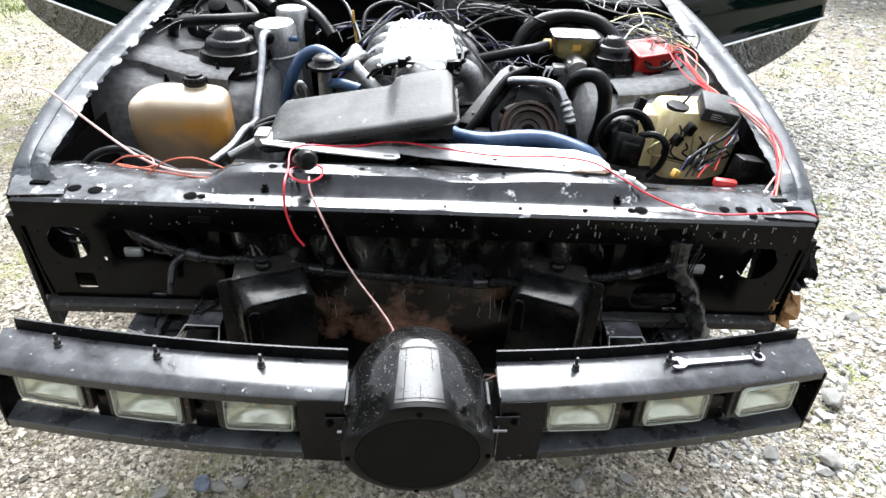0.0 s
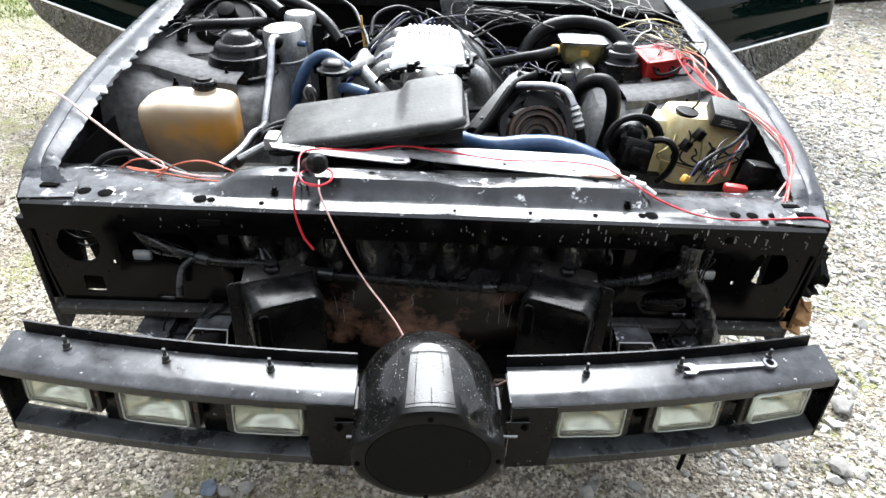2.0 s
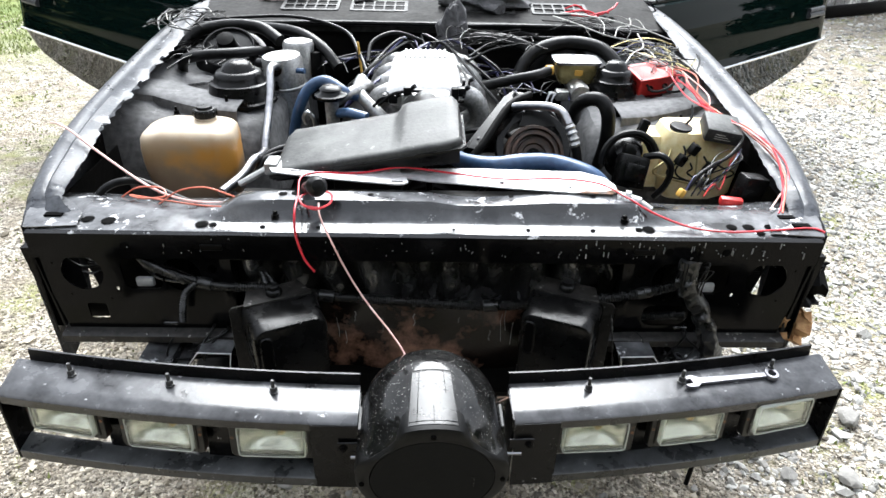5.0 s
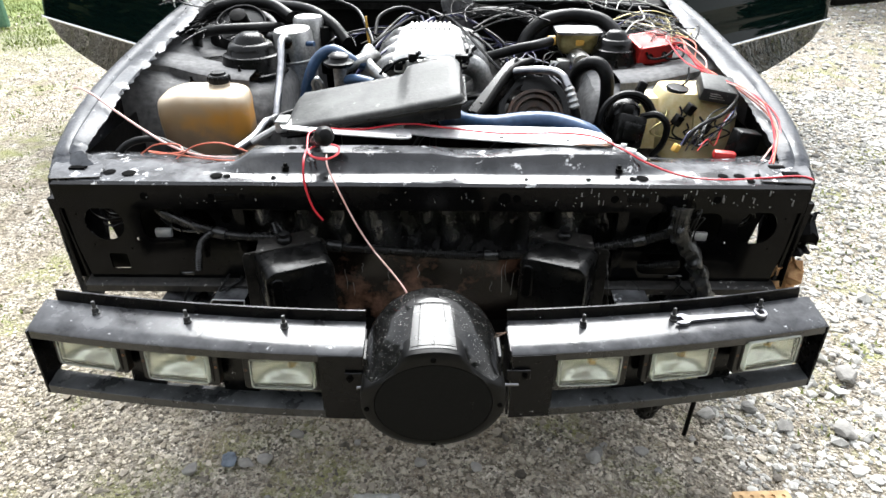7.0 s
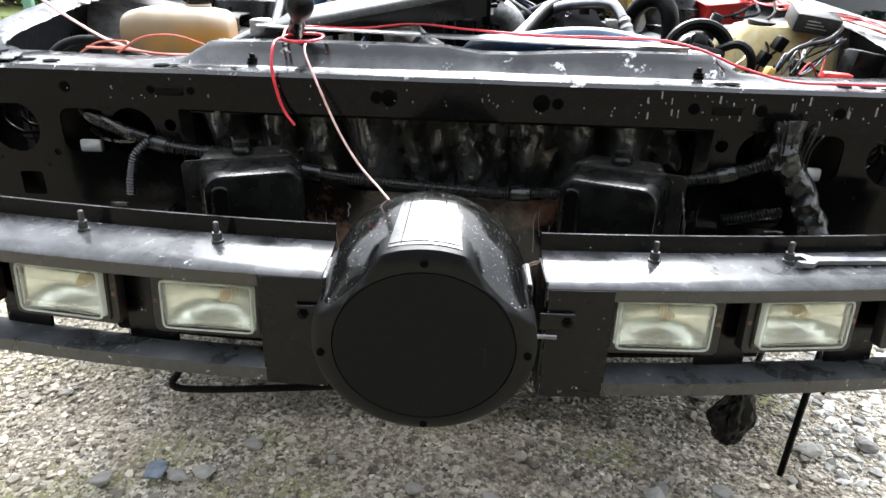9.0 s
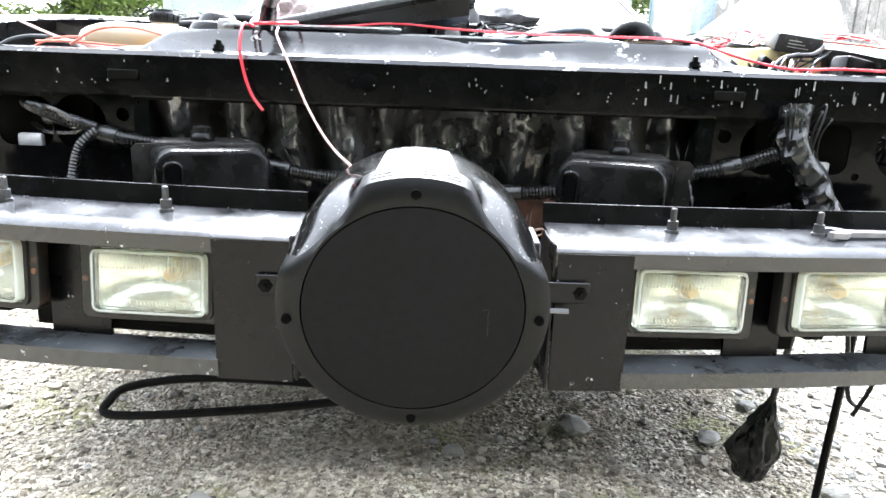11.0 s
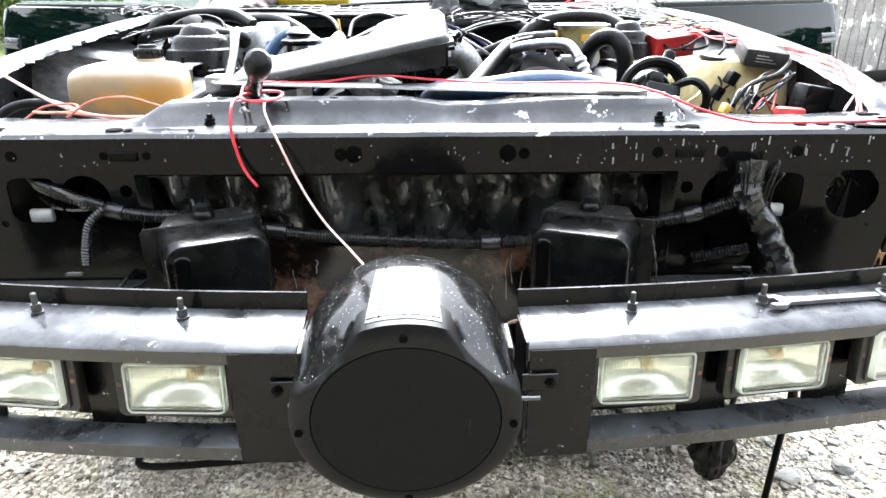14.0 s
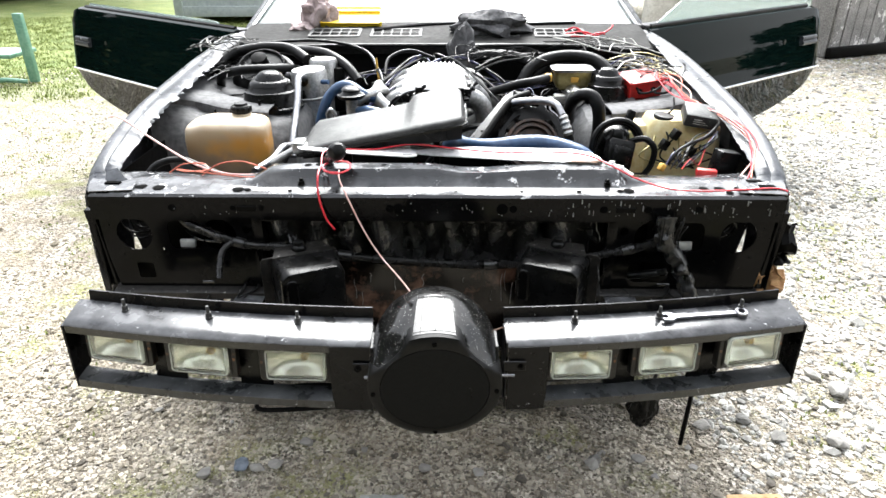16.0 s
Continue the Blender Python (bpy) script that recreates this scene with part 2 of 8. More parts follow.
CLOTH = shade("dark_grey_cloth", (0.03, 0.03, 0.032), (0.12, 0.118, 0.122), 0.85, scale=12, bump=0.3)
RAG = shade("mauve_grey_rag", (0.2, 0.15, 0.15), (0.42, 0.34, 0.33), 0.9, scale=10, bump=0.3)
BAG = shade("wrinkled_black_plastic_sheet", (0.006, 0.006, 0.006), (0.055, 0.055, 0.056), 0.14, scale=9, bump=0.16, fine=30, rough2=0.3, spec=1.0)
TAPE = shade("black_wrapping_tape", (0.004, 0.004, 0.004), (0.014, 0.014, 0.0145), 0.26, scale=30, bump=0.5)
def tank_material():
    """Translucent yellowed plastic: clean at the top, an amber tide band, brown liquid below."""
    m = shade("stained_tank_plastic", (0.6, 0.5, 0.36), (0.76, 0.69, 0.55), 0.3, scale=5, fine=18, bump=0.03, sss=0.1)
    n, l = m.node_tree.nodes, m.node_tree.links
    p = n["Principled BSDF"]
    clean = p.inputs["Base Color"].links[0].from_socket
    tc, ns, xyz = n.new("ShaderNodeTexCoord"), n.new("ShaderNodeTexNoise"), n.new("ShaderNodeSeparateXYZ")
    ns.inputs["Scale"].default_value, ns.inputs["Detail"].default_value = 8.0, 5.0
    l.new(tc.outputs["Object"], ns.inputs["Vector"])
    l.new(tc.outputs["Object"], xyz.inputs["Vector"])
    hgt = n.new("ShaderNodeMath")
    hgt.operation, hgt.inputs[1].default_value = "MULTIPLY_ADD", 0.11
    l.new(ns.outputs["Fac"], hgt.inputs[0])
    l.new(xyz.outputs["Z"], hgt.inputs[2])
    fit = n.new("ShaderNodeMapRange")
    fit.inputs["From Min"].default_value, fit.inputs["From Max"].default_value = 0.05, 0.28
    l.new(hgt.outputs[0], fit.inputs["Value"])
    cr, am = n.new("ShaderNodeValToRGB"), n.new("ShaderNodeValToRGB")
    for ramp, stops in ((cr, ((0.0, (0.05, 0.034, 0.025)), (0.2, (0.13, 0.088, 0.06)), (0.4, (0.23, 0.17, 0.12)), (0.52, (0.33, 0.23, 0.13)), (0.68, (0.4, 0.31, 0.21)), (0.85, (0.52, 0.455, 0.37)))),
                        (am, ((0.0, (0, 0, 0)), (0.36, (0, 0, 0)), (0.48, (1, 1, 1)), (0.64, (1, 1, 1)), (0.74, (0, 0, 0)), (1.0, (0, 0, 0))))):
        e = ramp.color_ramp.elements
        while len(e) < len(stops):
            e.new(0.5)
        for el_, (at_, col_) in zip(e, stops):
            el_.position, el_.color = at_, (*col_, 1)
        l.new(fit.outputs["Result"], ramp.inputs["Fac"])
    body = n.new("ShaderNodeMix")
    body.data_type, body.blend_type = "RGBA", "MULTIPLY"
    body.inputs["Factor"].default_value = 0.9
    gain = n.new("ShaderNodeMix")
    gain.data_type, gain.inputs["Factor"].default_value = "RGBA", 0.6
    l.new(clean, gain.inputs["A"])
    gain.inputs["B"].default_value = (1, 1, 1, 1)
    l.new(cr.outputs["Color"], body.inputs["A"])
    l.new(gain.outputs["Result"], body.inputs["B"])
    patch, side = n.new("ShaderNodeTexNoise"), n.new("ShaderNodeMath")
    patch.inputs["Scale"].default_value, patch.inputs["Detail"].default_value = 16.0, 6.0
    l.new(tc.outputs["Object"], patch.inputs["Vector"])
    side.operation, side.inputs[1].default_value = "MULTIPLY_ADD", 3.0
    l.new(xyz.outputs["X"], side.inputs[0])
    l.new(patch.outputs["Fac"], side.inputs[2])
    sr = n.new("ShaderNodeMapRange")
    sr.inputs["From Min"].default_value, sr.inputs["From Max"].default_value = 0.42, 0.74
    l.new(side.outputs[0], sr.inputs["Value"])
    both = n.new("ShaderNodeMath")
    both.operation = "MULTIPLY"
    l.new(sr.outputs["Result"], both.inputs[0])
    l.new(am.outputs["Color"], both.inputs[1])
    out = n.new("ShaderNodeMix")
    out.data_type = "RGBA"
    out.inputs["B"].default_value = (0.44, 0.215, 0.045, 1)
    l.new(both.outputs[0], out.inputs["Factor"])
    l.new(body.outputs["Result"], out.inputs["A"])
    l.new(out.outputs["Result"], p.inputs["Base Color"])
    return m


TANK = tank_material()
TANKW = shade("cream_tank_plastic", (0.62, 0.5, 0.24), (0.78, 0.69, 0.44), 0.36, scale=6, bump=0.05, sss=0.3, spots=(0.45, 0.3, 0.1), spot_scale=9, spot_at=0.66)
STONEL = shade("beige_gravel_stone", (0.12, 0.1, 0.07), (0.7, 0.63, 0.51), 0.85, scale=30, bump=0.3, island=0.85)
STONE = shade("grey_gravel_stone", (0.1, 0.096, 0.088), (0.7, 0.685, 0.64), 0.8, scale=30, bump=0.3, island=0.8)
# browner and darker than the gravel beside the car
STONED = shade("dark_earthy_gravel", (0.035, 0.028, 0.02), (0.5, 0.445, 0.36), 0.6, scale=30, bump=0.3, island=0.85)
PEB = shade("loose_stone", (0.11, 0.107, 0.1), (0.34, 0.325, 0.3), 0.75, scale=25, bump=0.3, rnd=0.7)
SLATE = shade("blue_grey_slate", (0.07, 0.09, 0.12), (0.16, 0.19, 0.23), 0.6, scale=25, bump=0.3)
GRASS = shade("short_grass", (0.1, 0.14, 0.03), (0.27, 0.31, 0.09), 0.7, scale=3, bump=0.0, island=0.6)
LEAFD = shade("dark_dense_leaf", (0.012, 0.024, 0.007), (0.04, 0.065, 0.018), 0.6, scale=2, bump=0.0, island=0.7, spec=0.2)
LEAF = shade("broad_green_leaf", (0.04, 0.075, 0.015), (0.17, 0.22, 0.05), 0.5, scale=2, bump=0.0, island=0.7)
BARK = shade("pale_mottled_bark", (0.4, 0.38, 0.33), (0.72, 0.7, 0.64), 0.85, scale=5, bump=0.4)
BARKD = shade("brown_bark", (0.06, 0.045, 0.03), (0.16, 0.12, 0.09), 0.9, scale=7, bump=0.5)
CONT = shade("pale_grey_container_paint", (0.24, 0.27, 0.275), (0.33, 0.36, 0.365), 0.5, scale=1.5, fine=20, bump=0.05, spots=(0.2, 0.13, 0.1), spot_scale=5, spot_at=0.76)
CONTB = shade("pale_blue_container_paint", (0.2, 0.27, 0.3), (0.32, 0.38, 0.41), 0.5, scale=1.5, fine=20, bump=0.05, spots=(0.2, 0.13, 0.1), spot_scale=5, spot_at=0.74)
SHED = shade("peeling_grey_boards", (0.12, 0.115, 0.11), (0.3, 0.29, 0.28), 0.8, scale=5, bump=0.3, spots=(0.72, 0.7, 0.68), spot_scale=4, spot_at=0.56)
GREENM = shade("faded_green_metal", (0.08, 0.2, 0.14), (0.16, 0.3, 0.22), 0.5, scale=8, bump=0.1)
LOOM = shade("grey_black_loom_sleeve", (0.004, 0.004, 0.004), (0.013, 0.013, 0.0135), 0.24, scale=20, bump=0.05, spec=0.45)
ZINC = shade("dull_zinc_bolt", (0.03, 0.03, 0.03), (0.09, 0.09, 0.09), 0.42, metal=0.7, scale=30, bump=0.1)
SPAN = shade("satin_spanner_steel", (0.24, 0.24, 0.26), (0.36, 0.36, 0.39), 0.32, metal=1.0, scale=30, bump=0.05)
# near-black for holes, slots and grooves: their inner shade as a colour
HOLE = shade("hole_and_groove_shade", (0.0006, 0.0006, 0.0006), (0.001, 0.001, 0.001), 0.8, bump=0.0, spec=0.05)
COWL = shade("dusty_black_cowl", (0.006, 0.006, 0.006), (0.03, 0.029, 0.028), 0.6, scale=14, bump=0.15, spec=0.06, rough2=0.85, dust_sheen=0.2, dust_sheen_col=(0.08, 0.08, 0.078))
GRILLE = shade("faded_grille_plastic", (0.025, 0.025, 0.025), (0.07, 0.07, 0.069), 0.6, scale=20, bump=0.1)
CHROME = shade("chrome_trim", (0.6, 0.6, 0.6), (0.75, 0.75, 0.75), 0.12, metal=1.0, scale=20, bump=0.0)


def ground_material():
    """Gravel soil: a bright stony side, an earthier side, mossy patches and fine grit."""
    m = bpy.data.materials.new("gravel_ground")
    m.use_nodes = True
    n, l = m.node_tree.nodes, m.node_tree.links
    p = n["Principled BSDF"]
    tc = n.new("ShaderNodeTexCoord")

    def tex(scale, detail=5.0, rough=0.6):
        t = n.new("ShaderNodeTexNoise")
        t.inputs["Scale"].default_value, t.inputs["Detail"].default_value, t.inputs["Roughness"].default_value = scale, detail, rough
        l.new(tc.outputs["Object"], t.inputs["Vector"])
        return t.outputs["Fac"]

    def rng(v, a, b):
        r = n.new("ShaderNodeMapRange")
        r.inputs["From Min"].default_value, r.inputs["From Max"].default_value = a, b
        l.new(v, r.inputs["Value"])
        return r.outputs["Result"]

    def mixc(f, a, b):
        x = n.new("ShaderNodeMix")
        x.data_type = "RGBA"
        l.new(f, x.inputs["Factor"])
        for key, v in (("A", a), ("B", b)):
            if isinstance(v, tuple):
                x.inputs[key].default_value = (*v, 1)
            else:
                l.new(v, x.inputs[key])
        return x.outputs["Result"]

    vor = n.new("ShaderNodeTexVoronoi")
    vor.inputs["Scale"].default_value = 120.0
    l.new(tc.outputs["Object"], vor.inputs["Vector"])
    sep = n.new("ShaderNodeSeparateColor")
    l.new(vor.outputs["Color"], sep.inputs["Color"])
    grit = mixc(rng(sep.outputs["Red"], 0.1, 1.0), (0.07, 0.057, 0.042), (0.72, 0.66, 0.56))
    soil = mixc(rng(tex(60.0), 0.35, 0.65), (0.085, 0.068, 0.048), (0.4, 0.345, 0.265))
    base = mixc(rng(tex(7.0), 0.4, 0.6), soil, grit)
    moss = mixc(rng(tex(3.1, 6.0, 0.7), 0.52, 0.66), base, (0.25, 0.25, 0.11))
    xyz = n.new("ShaderNodeSeparateXYZ")
    l.new(tc.outputs["Object"], xyz.inputs["Vector"])
    far = n.new("ShaderNodeMath")
    far.operation = "SUBTRACT"
    l.new(rng(xyz.outputs["Y"], 3.4, 6.0), far.inputs[0])
    l.new(rng(xyz.outputs["X"], -2.6, 0.5), far.inputs[1])
    lawn = mixc(rng(tex(2.0), 0.3, 0.7), (0.12, 0.17, 0.04), (0.25, 0.28, 0.09))
    l.new(mixc(rng(far.outputs[0], 0.1, 0.9), moss, lawn), p.inputs["Base Color"])
    p.inputs["Roughness"].default_value = 0.9
    b = n.new("ShaderNodeBump")
    b.inputs["Strength"].default_value, b.inputs["Distance"].default_value = 0.9, 0.012
    l.new(vor.outputs["Distance"], b.inputs["Height"])
    b2 = n.new("ShaderNodeBump")
    b2.inputs["Strength"].default_value, b2.inputs["Distance"].default_value = 0.5, 0.02
    l.new(tex(40.0), b2.inputs["Height"])
    l.new(b.outputs["Normal"], b2.inputs["Normal"])
    l.new(b2.outputs["Normal"], p.inputs["Normal"])
    return m


def lens_material(name, milky, bend):
    """Moulded lamp glass: refracting (bend) or plain see-through, with a thin milky haze."""
    m = bpy.data.materials.new(name)
    m.use_nodes = True
    n, l = m.node_tree.nodes, m.node_tree.links
    p = n["Principled BSDF"]
    p.inputs["Base Color"].default_value = (0.72, 0.75, 0.69, 1)
    p.inputs["Roughness"].default_value = 0.1
    mx = n.new("ShaderNodeMixShader")
    if bend:
        g = n.new("ShaderNodeBsdfGlass")
        g.inputs["Roughness"].default_value, g.inputs["IOR"].default_value = 0.02, 1.45
    else:
        g = n.new("ShaderNodeBsdfTransparent")
    g.inputs["Color"].default_value = (0.98, 0.985, 0.95, 1)
    mx.inputs["Fac"].default_value = milky
    l.new(g.outputs["BSDF"], mx.inputs[1])
    l.new(p.outputs["BSDF"], mx.inputs[2])
    l.new(mx.outputs["Shader"], n["Material Output"].inputs["Surface"])
    return m


def pane_material(name, tint, haze, dust_sheen):
    """A see-through pane under a pale coat; the windscreen's stands in for mirrored sky."""
    m = bpy.data.materials.new(name)
    m.use_nodes = True
    n, l = m.node_tree.nodes, m.node_tree.links
    p = n["Principled BSDF"]
    tc, t = n.new("ShaderNodeTexCoord"), n.new("ShaderNodeTexNoise")
    t.inputs["Scale"].default_value, t.inputs["Detail"].default_value = 1.2, 2.0
    l.new(tc.outputs["Object"], t.inputs["Vector"])
    r = n.new("ShaderNodeMapRange")
    r.inputs["To Min"].default_value, r.inputs["To Max"].default_value = max(0.0, haze - 0.05), haze + 0.05
    l.new(t.outputs["Fac"], r.inputs["Value"])
    p.inputs["Base Color"].default_value = (*dust_sheen, 1)
    p.inputs["Roughness"].default_value = 0.06
    p.inputs["Specular IOR Level"].default_value = 0.9
    p.inputs["Coat Weight"].default_value = 1.0
    g = n.new("ShaderNodeBsdfTransparent")
    g.inputs["Color"].default_value = (*tint, 1)
    gl = n.new("ShaderNodeBsdfGlossy")
    gl.inputs["Roughness"].default_value = 0.02
    fr = n.new("ShaderNodeFresnel")
    fr.inputs["IOR"].default_value = 1.5
    clear = n.new("ShaderNodeMixShader")
    l.new(fr.outputs["Fac"], clear.inputs["Fac"])
    l.new(g.outputs["BSDF"], clear.inputs[1])
    l.new(gl.outputs["BSDF"], clear.inputs[2])
    mx = n.new("ShaderNodeMixShader")
    l.new(r.outputs["Result"], mx.inputs["Fac"])
    l.new(clear.outputs["Shader"], mx.inputs[1])
    l.new(p.outputs["BSDF"], mx.inputs[2])
    l.new(mx.outputs["Shader"], n["Material Output"].inputs["Surface"])
    return m


LENS = lens_material("ribbed_lamp_glass", 0.09, True)
RIM = lens_material("milky_lens_edge", 0.35, False)
# milky base colour stands in for the white sky the glass mirrors
SCREEN = pane_material("sky_whitened_windscreen_glass", (0.75, 0.82, 0.8), 0.5, (0.6, 0.635, 0.625))
SIDEGL = pane_material("door_glass", (0.7, 0.8, 0.76), 0.25, (0.6, 0.66, 0.65))

# ---- builders ----
CARM = pose(-0.007, 0.252, 0, 0, 0, -2.07)
WORLDM = Matrix.Identity(4)
BASE = {}


def thing(name, loc, label, category, group="", kind="", m=CARM):
    """An Empty at loc (in the frame m); the parts given to it are in the frame m too."""
    ob = new(name)
    ob.empty_display_size = 0.05
    ob.matrix_world = m @ Matrix.Translation(loc)
    BASE[ob.name] = Vector(loc)
    return tagged(ob, label, category, group, kind)


def mesh_of(name, bm, mat, shift, smooth=True):
    me = bpy.data.meshes.new(name)
    for v in bm.verts:
        v.co -= shift
    bmesh.ops.recalc_face_normals(bm, faces=bm.faces[:])
    for f in bm.faces:
        f.smooth = smooth
    bm.to_mesh(me)
    bm.free()
    me.materials.append(mat)
    if smooth:
        me.set_sharp_from_angle(angle=radians(38))
    return me


def part(name, bm, mat, parent, label="", smooth=True):
    root = parent
    while root.parent:
        root = root.parent
    ob = new(name, mesh_of(name, bm, mat, BASE[root.name], smooth))
    ob.parent = parent
    return tagged(ob, label)


def solo(name, bm, mat, loc, label, category, group="", kind="", m=CARM, smooth=True):
    """A thing that is one mesh, with its origin at loc."""
    ob = new(name, mesh_of(name, bm, mat, Vector(loc), smooth))
    ob.matrix_world = m @ Matrix.Translation(loc)
    BASE[ob.name] = Vector(loc)
    return tagged(ob, label, category, group, kind)


def join(*bms):
    out = bms[0]
    for b in bms[1:]:
        me = bpy.data.meshes.new("tmp")
        b.to_mesh(me)
        b.free()
        out.from_mesh(me)
        bpy.data.meshes.remove(me)
    return out


def bx(x0, x1, y0, y1, z0, z1, bevel=0.003, seg=2):
    bm = bmesh.new()
    bmesh.ops.create_cube(bm, size=1.0)
    for v in bm.verts:
        v.co = ((x0 + x1) / 2 + v.co.x * (x1 - x0), (y0 + y1) / 2 + v.co.y * (y1 - y0), (z0 + z1) / 2 + v.co.z * (z1 - z0))
    if bevel:
        bmesh.ops.bevel(bm, geom=bm.edges[:] + bm.verts[:], offset=bevel, segments=seg, affect="EDGES", profile=0.5)
    return bm


def moved(bm, m):
    bmesh.ops.transform(bm, matrix=m, verts=bm.verts[:])
    return bm


def about(bm, centre, rx=0, ry=0, rz=0):
    c = Matrix.Translation(centre)
    return moved(bm, c @ pose(0, 0, 0, rx, ry, rz) @ c.inverted())


def loft(loops, cap=True):
    """Skins closed loops of equal length."""
    bm = bmesh.new()
    rings = [[bm.verts.new(p) for p in lp] for lp in loops]
    n = len(rings[0])
    for a, b in zip(rings, rings[1:]):
        for i in range(n):
            bm.faces.new((a[i], a[(i + 1) % n], b[(i + 1) % n], b[i]))
    if cap:
        bm.faces.new(rings[0])
        bm.faces.new(rings[-1])
    return bm


def rring(cx, cy, z, w, d, r, n=4):
    """A rounded rectangle in the xy plane."""
    pts = []
    r = min(r, w / 2 - 1e-4, d / 2 - 1e-4)
    for k, (sx, sy) in enumerate(((1, 1), (-1, 1), (-1, -1), (1, -1))):
        for i in range(n + 1):
            a = math.pi / 2 * (k + i / n)
            pts.append((cx + sx * (w / 2 - r) + r * math.cos(a), cy + sy * (d / 2 - r) + r * math.sin(a), z))
    return pts


def lathe(profile, origin=(0, 0, 0), axis=(0, 0, 1), n=24, a0=0.0, a1=2 * math.pi):
    """Turns (radius, height) pairs round an axis."""
    bm = bmesh.new()
    q = Vector((0, 0, 1)).rotation_difference(Vector(axis).normalized()).to_matrix().to_4x4()
    m = Matrix.Translation(origin) @ q
    full = abs(a1 - a0 - 2 * math.pi) < 1e-6
    cols = n if full else n + 1
    rings = []
    for r, h in profile:
        if r < 1e-5:
            rings.append([bm.verts.new(m @ Vector((0, 0, h)))] * cols)
        else:
            rings.append([bm.verts.new(m @ Vector((r * math.cos(a0 + (a1 - a0) * i / n), r * math.sin(a0 + (a1 - a0) * i / n), h))) for i in range(cols)])
    for a, b in zip(rings, rings[1:]):
        for i in range(n):
            j = (i + 1) % cols
            vs = []
            for v in (a[i], a[j], b[j], b[i]):
                if v not in vs:
                    vs.append(v)
            if len(vs) > 2:
                bm.faces.new(vs)
    return bm


def rod(a, b, r, n=10, r2=None):
    a, b = Vector(a), Vector(b)
    h = (b - a).length
    return lathe([(0, 0), (r, 0), (r2 if r2 is not None else r, h), (0, h)], a, b - a, n)


def smooth_path(pts, sub):
    pts = [Vector(p) for p in pts]
    if sub < 2 or len(pts) < 3:
        return pts
    ext = [2 * pts[0] - pts[1]] + pts + [2 * pts[-1] - pts[-2]]
    out = []
    for i in range(1, len(ext) - 2):
        p0, p1, p2, p3 = ext[i - 1:i + 3]
        for k in range(sub):
            t = k / sub
            out.append(0.5 * ((2 * p1) + (p2 - p0) * t + (2 * p0 - 5 * p1 + 4 * p2 - p3) * t * t + (3 * p1 - p0 - 3 * p2 + p3) * t ** 3))
    return out + [pts[-1]]


def tube(pts, r, n=8, sub=6, ripple=0.0, pitch=0.008, r_end=None):
    """A round hose or wire through the points; ripple gives it corrugations."""
    path = smooth_path(pts, sub)
    if ripple:
        fine, acc = [path[0]], 0.0
        for a, b in zip(path, path[1:]):
            k = max(1, int((b - a).length / (pitch / 2)))
            fine += [a.lerp(b, (i + 1) / k) for i in range(k)]
        path = fine
    loops, nrm = [], None
    for i, p in enumerate(path):
        t = (path[min(i + 1, len(path) - 1)] - path[max(i - 1, 0)]).normalized()
        if nrm is None:
            nrm = t.orthogonal().normalized()
        nrm = (nrm - t * nrm.dot(t)).normalized()
        bi = t.cross(nrm)
        rr = r if r_end is None else r + (r_end - r) * i / (len(path) - 1)
        rr += ripple * (1 if i % 2 else -1)
        loops.append([p + rr * (math.cos(2 * math.pi * k / n) * nrm + math.sin(2 * math.pi * k / n) * bi) for k in range(n)])
    return loft(loops)


def slab(outline, holes, origin, u, v, thick):
    """A flat panel: outline and holes as (u, v) lists, thickened along u x v, both ways closed."""
    bm = bmesh.new()
    origin, u, v = Vector(origin), Vector(u).normalized(), Vector(v).normalized()
    w = u.cross(v)
    for lp in [outline] + list(holes):
        vs = [bm.verts.new(origin + u * a + v * b) for a, b in lp]
        for i in range(len(vs)):
            bm.edges.new((vs[i], vs[(i + 1) % len(vs)]))
    bmesh.ops.triangle_fill(bm, use_beauty=True, use_dissolve=False, edges=bm.edges[:], normal=w)
    ext = bmesh.ops.extrude_face_region(bm, geom=bm.faces[:], use_keep_orig=True)
    for el in ext["geom"]:
        if isinstance(el, bmesh.types.BMVert):
            el.co += w * thick
    return bm


def circ(cx, cy, r, n=20, sy=1.0):
    return [(cx + r * math.cos(2 * math.pi * i / n), cy + sy * r * math.sin(2 * math.pi * i / n)) for i in range(n)]


def rrect(x0, x1, y0, y1, r=0.01, n=3):
    return [(p[0], p[1]) for p in rring((x0 + x1) / 2, (y0 + y1) / 2, 0, x1 - x0, y1 - y0, r, n)]


def sheet(rows, thick=0.0015, close=False):
    """A sheet through rows of points, thickened a little along its normals."""
    bm = bmesh.new()
    g = [[bm.verts.new(p) for p in r] for r in rows]
    for a, b in zip(g, g[1:]):
        for i in range(len(a) - 1):
            bm.faces.new((a[i], a[i + 1], b[i + 1], b[i]))
    bm.normal_update()
    if thick:
        bmesh.ops.solidify(bm, geom=bm.faces[:], thickness=thick)
    return bm


def hexbolt(pos, r, h, axis=(0, 0, 1)):
    return join(lathe([(0, 0), (r * 1.5, 0), (r * 1.5, h * 0.12), (r * 1.15, h * 0.14), (r * 1.15, h * 0.5), (0, h * 0.5)], pos, axis, 6),
                lathe([(0, h * 0.45), (r * 0.62, h * 0.45), (r * 0.62, h), (r * 0.45, h * 1.04), (0, h * 1.04)], pos, axis, 10))


def rnd(a, b):
    return random.uniform(a, b)

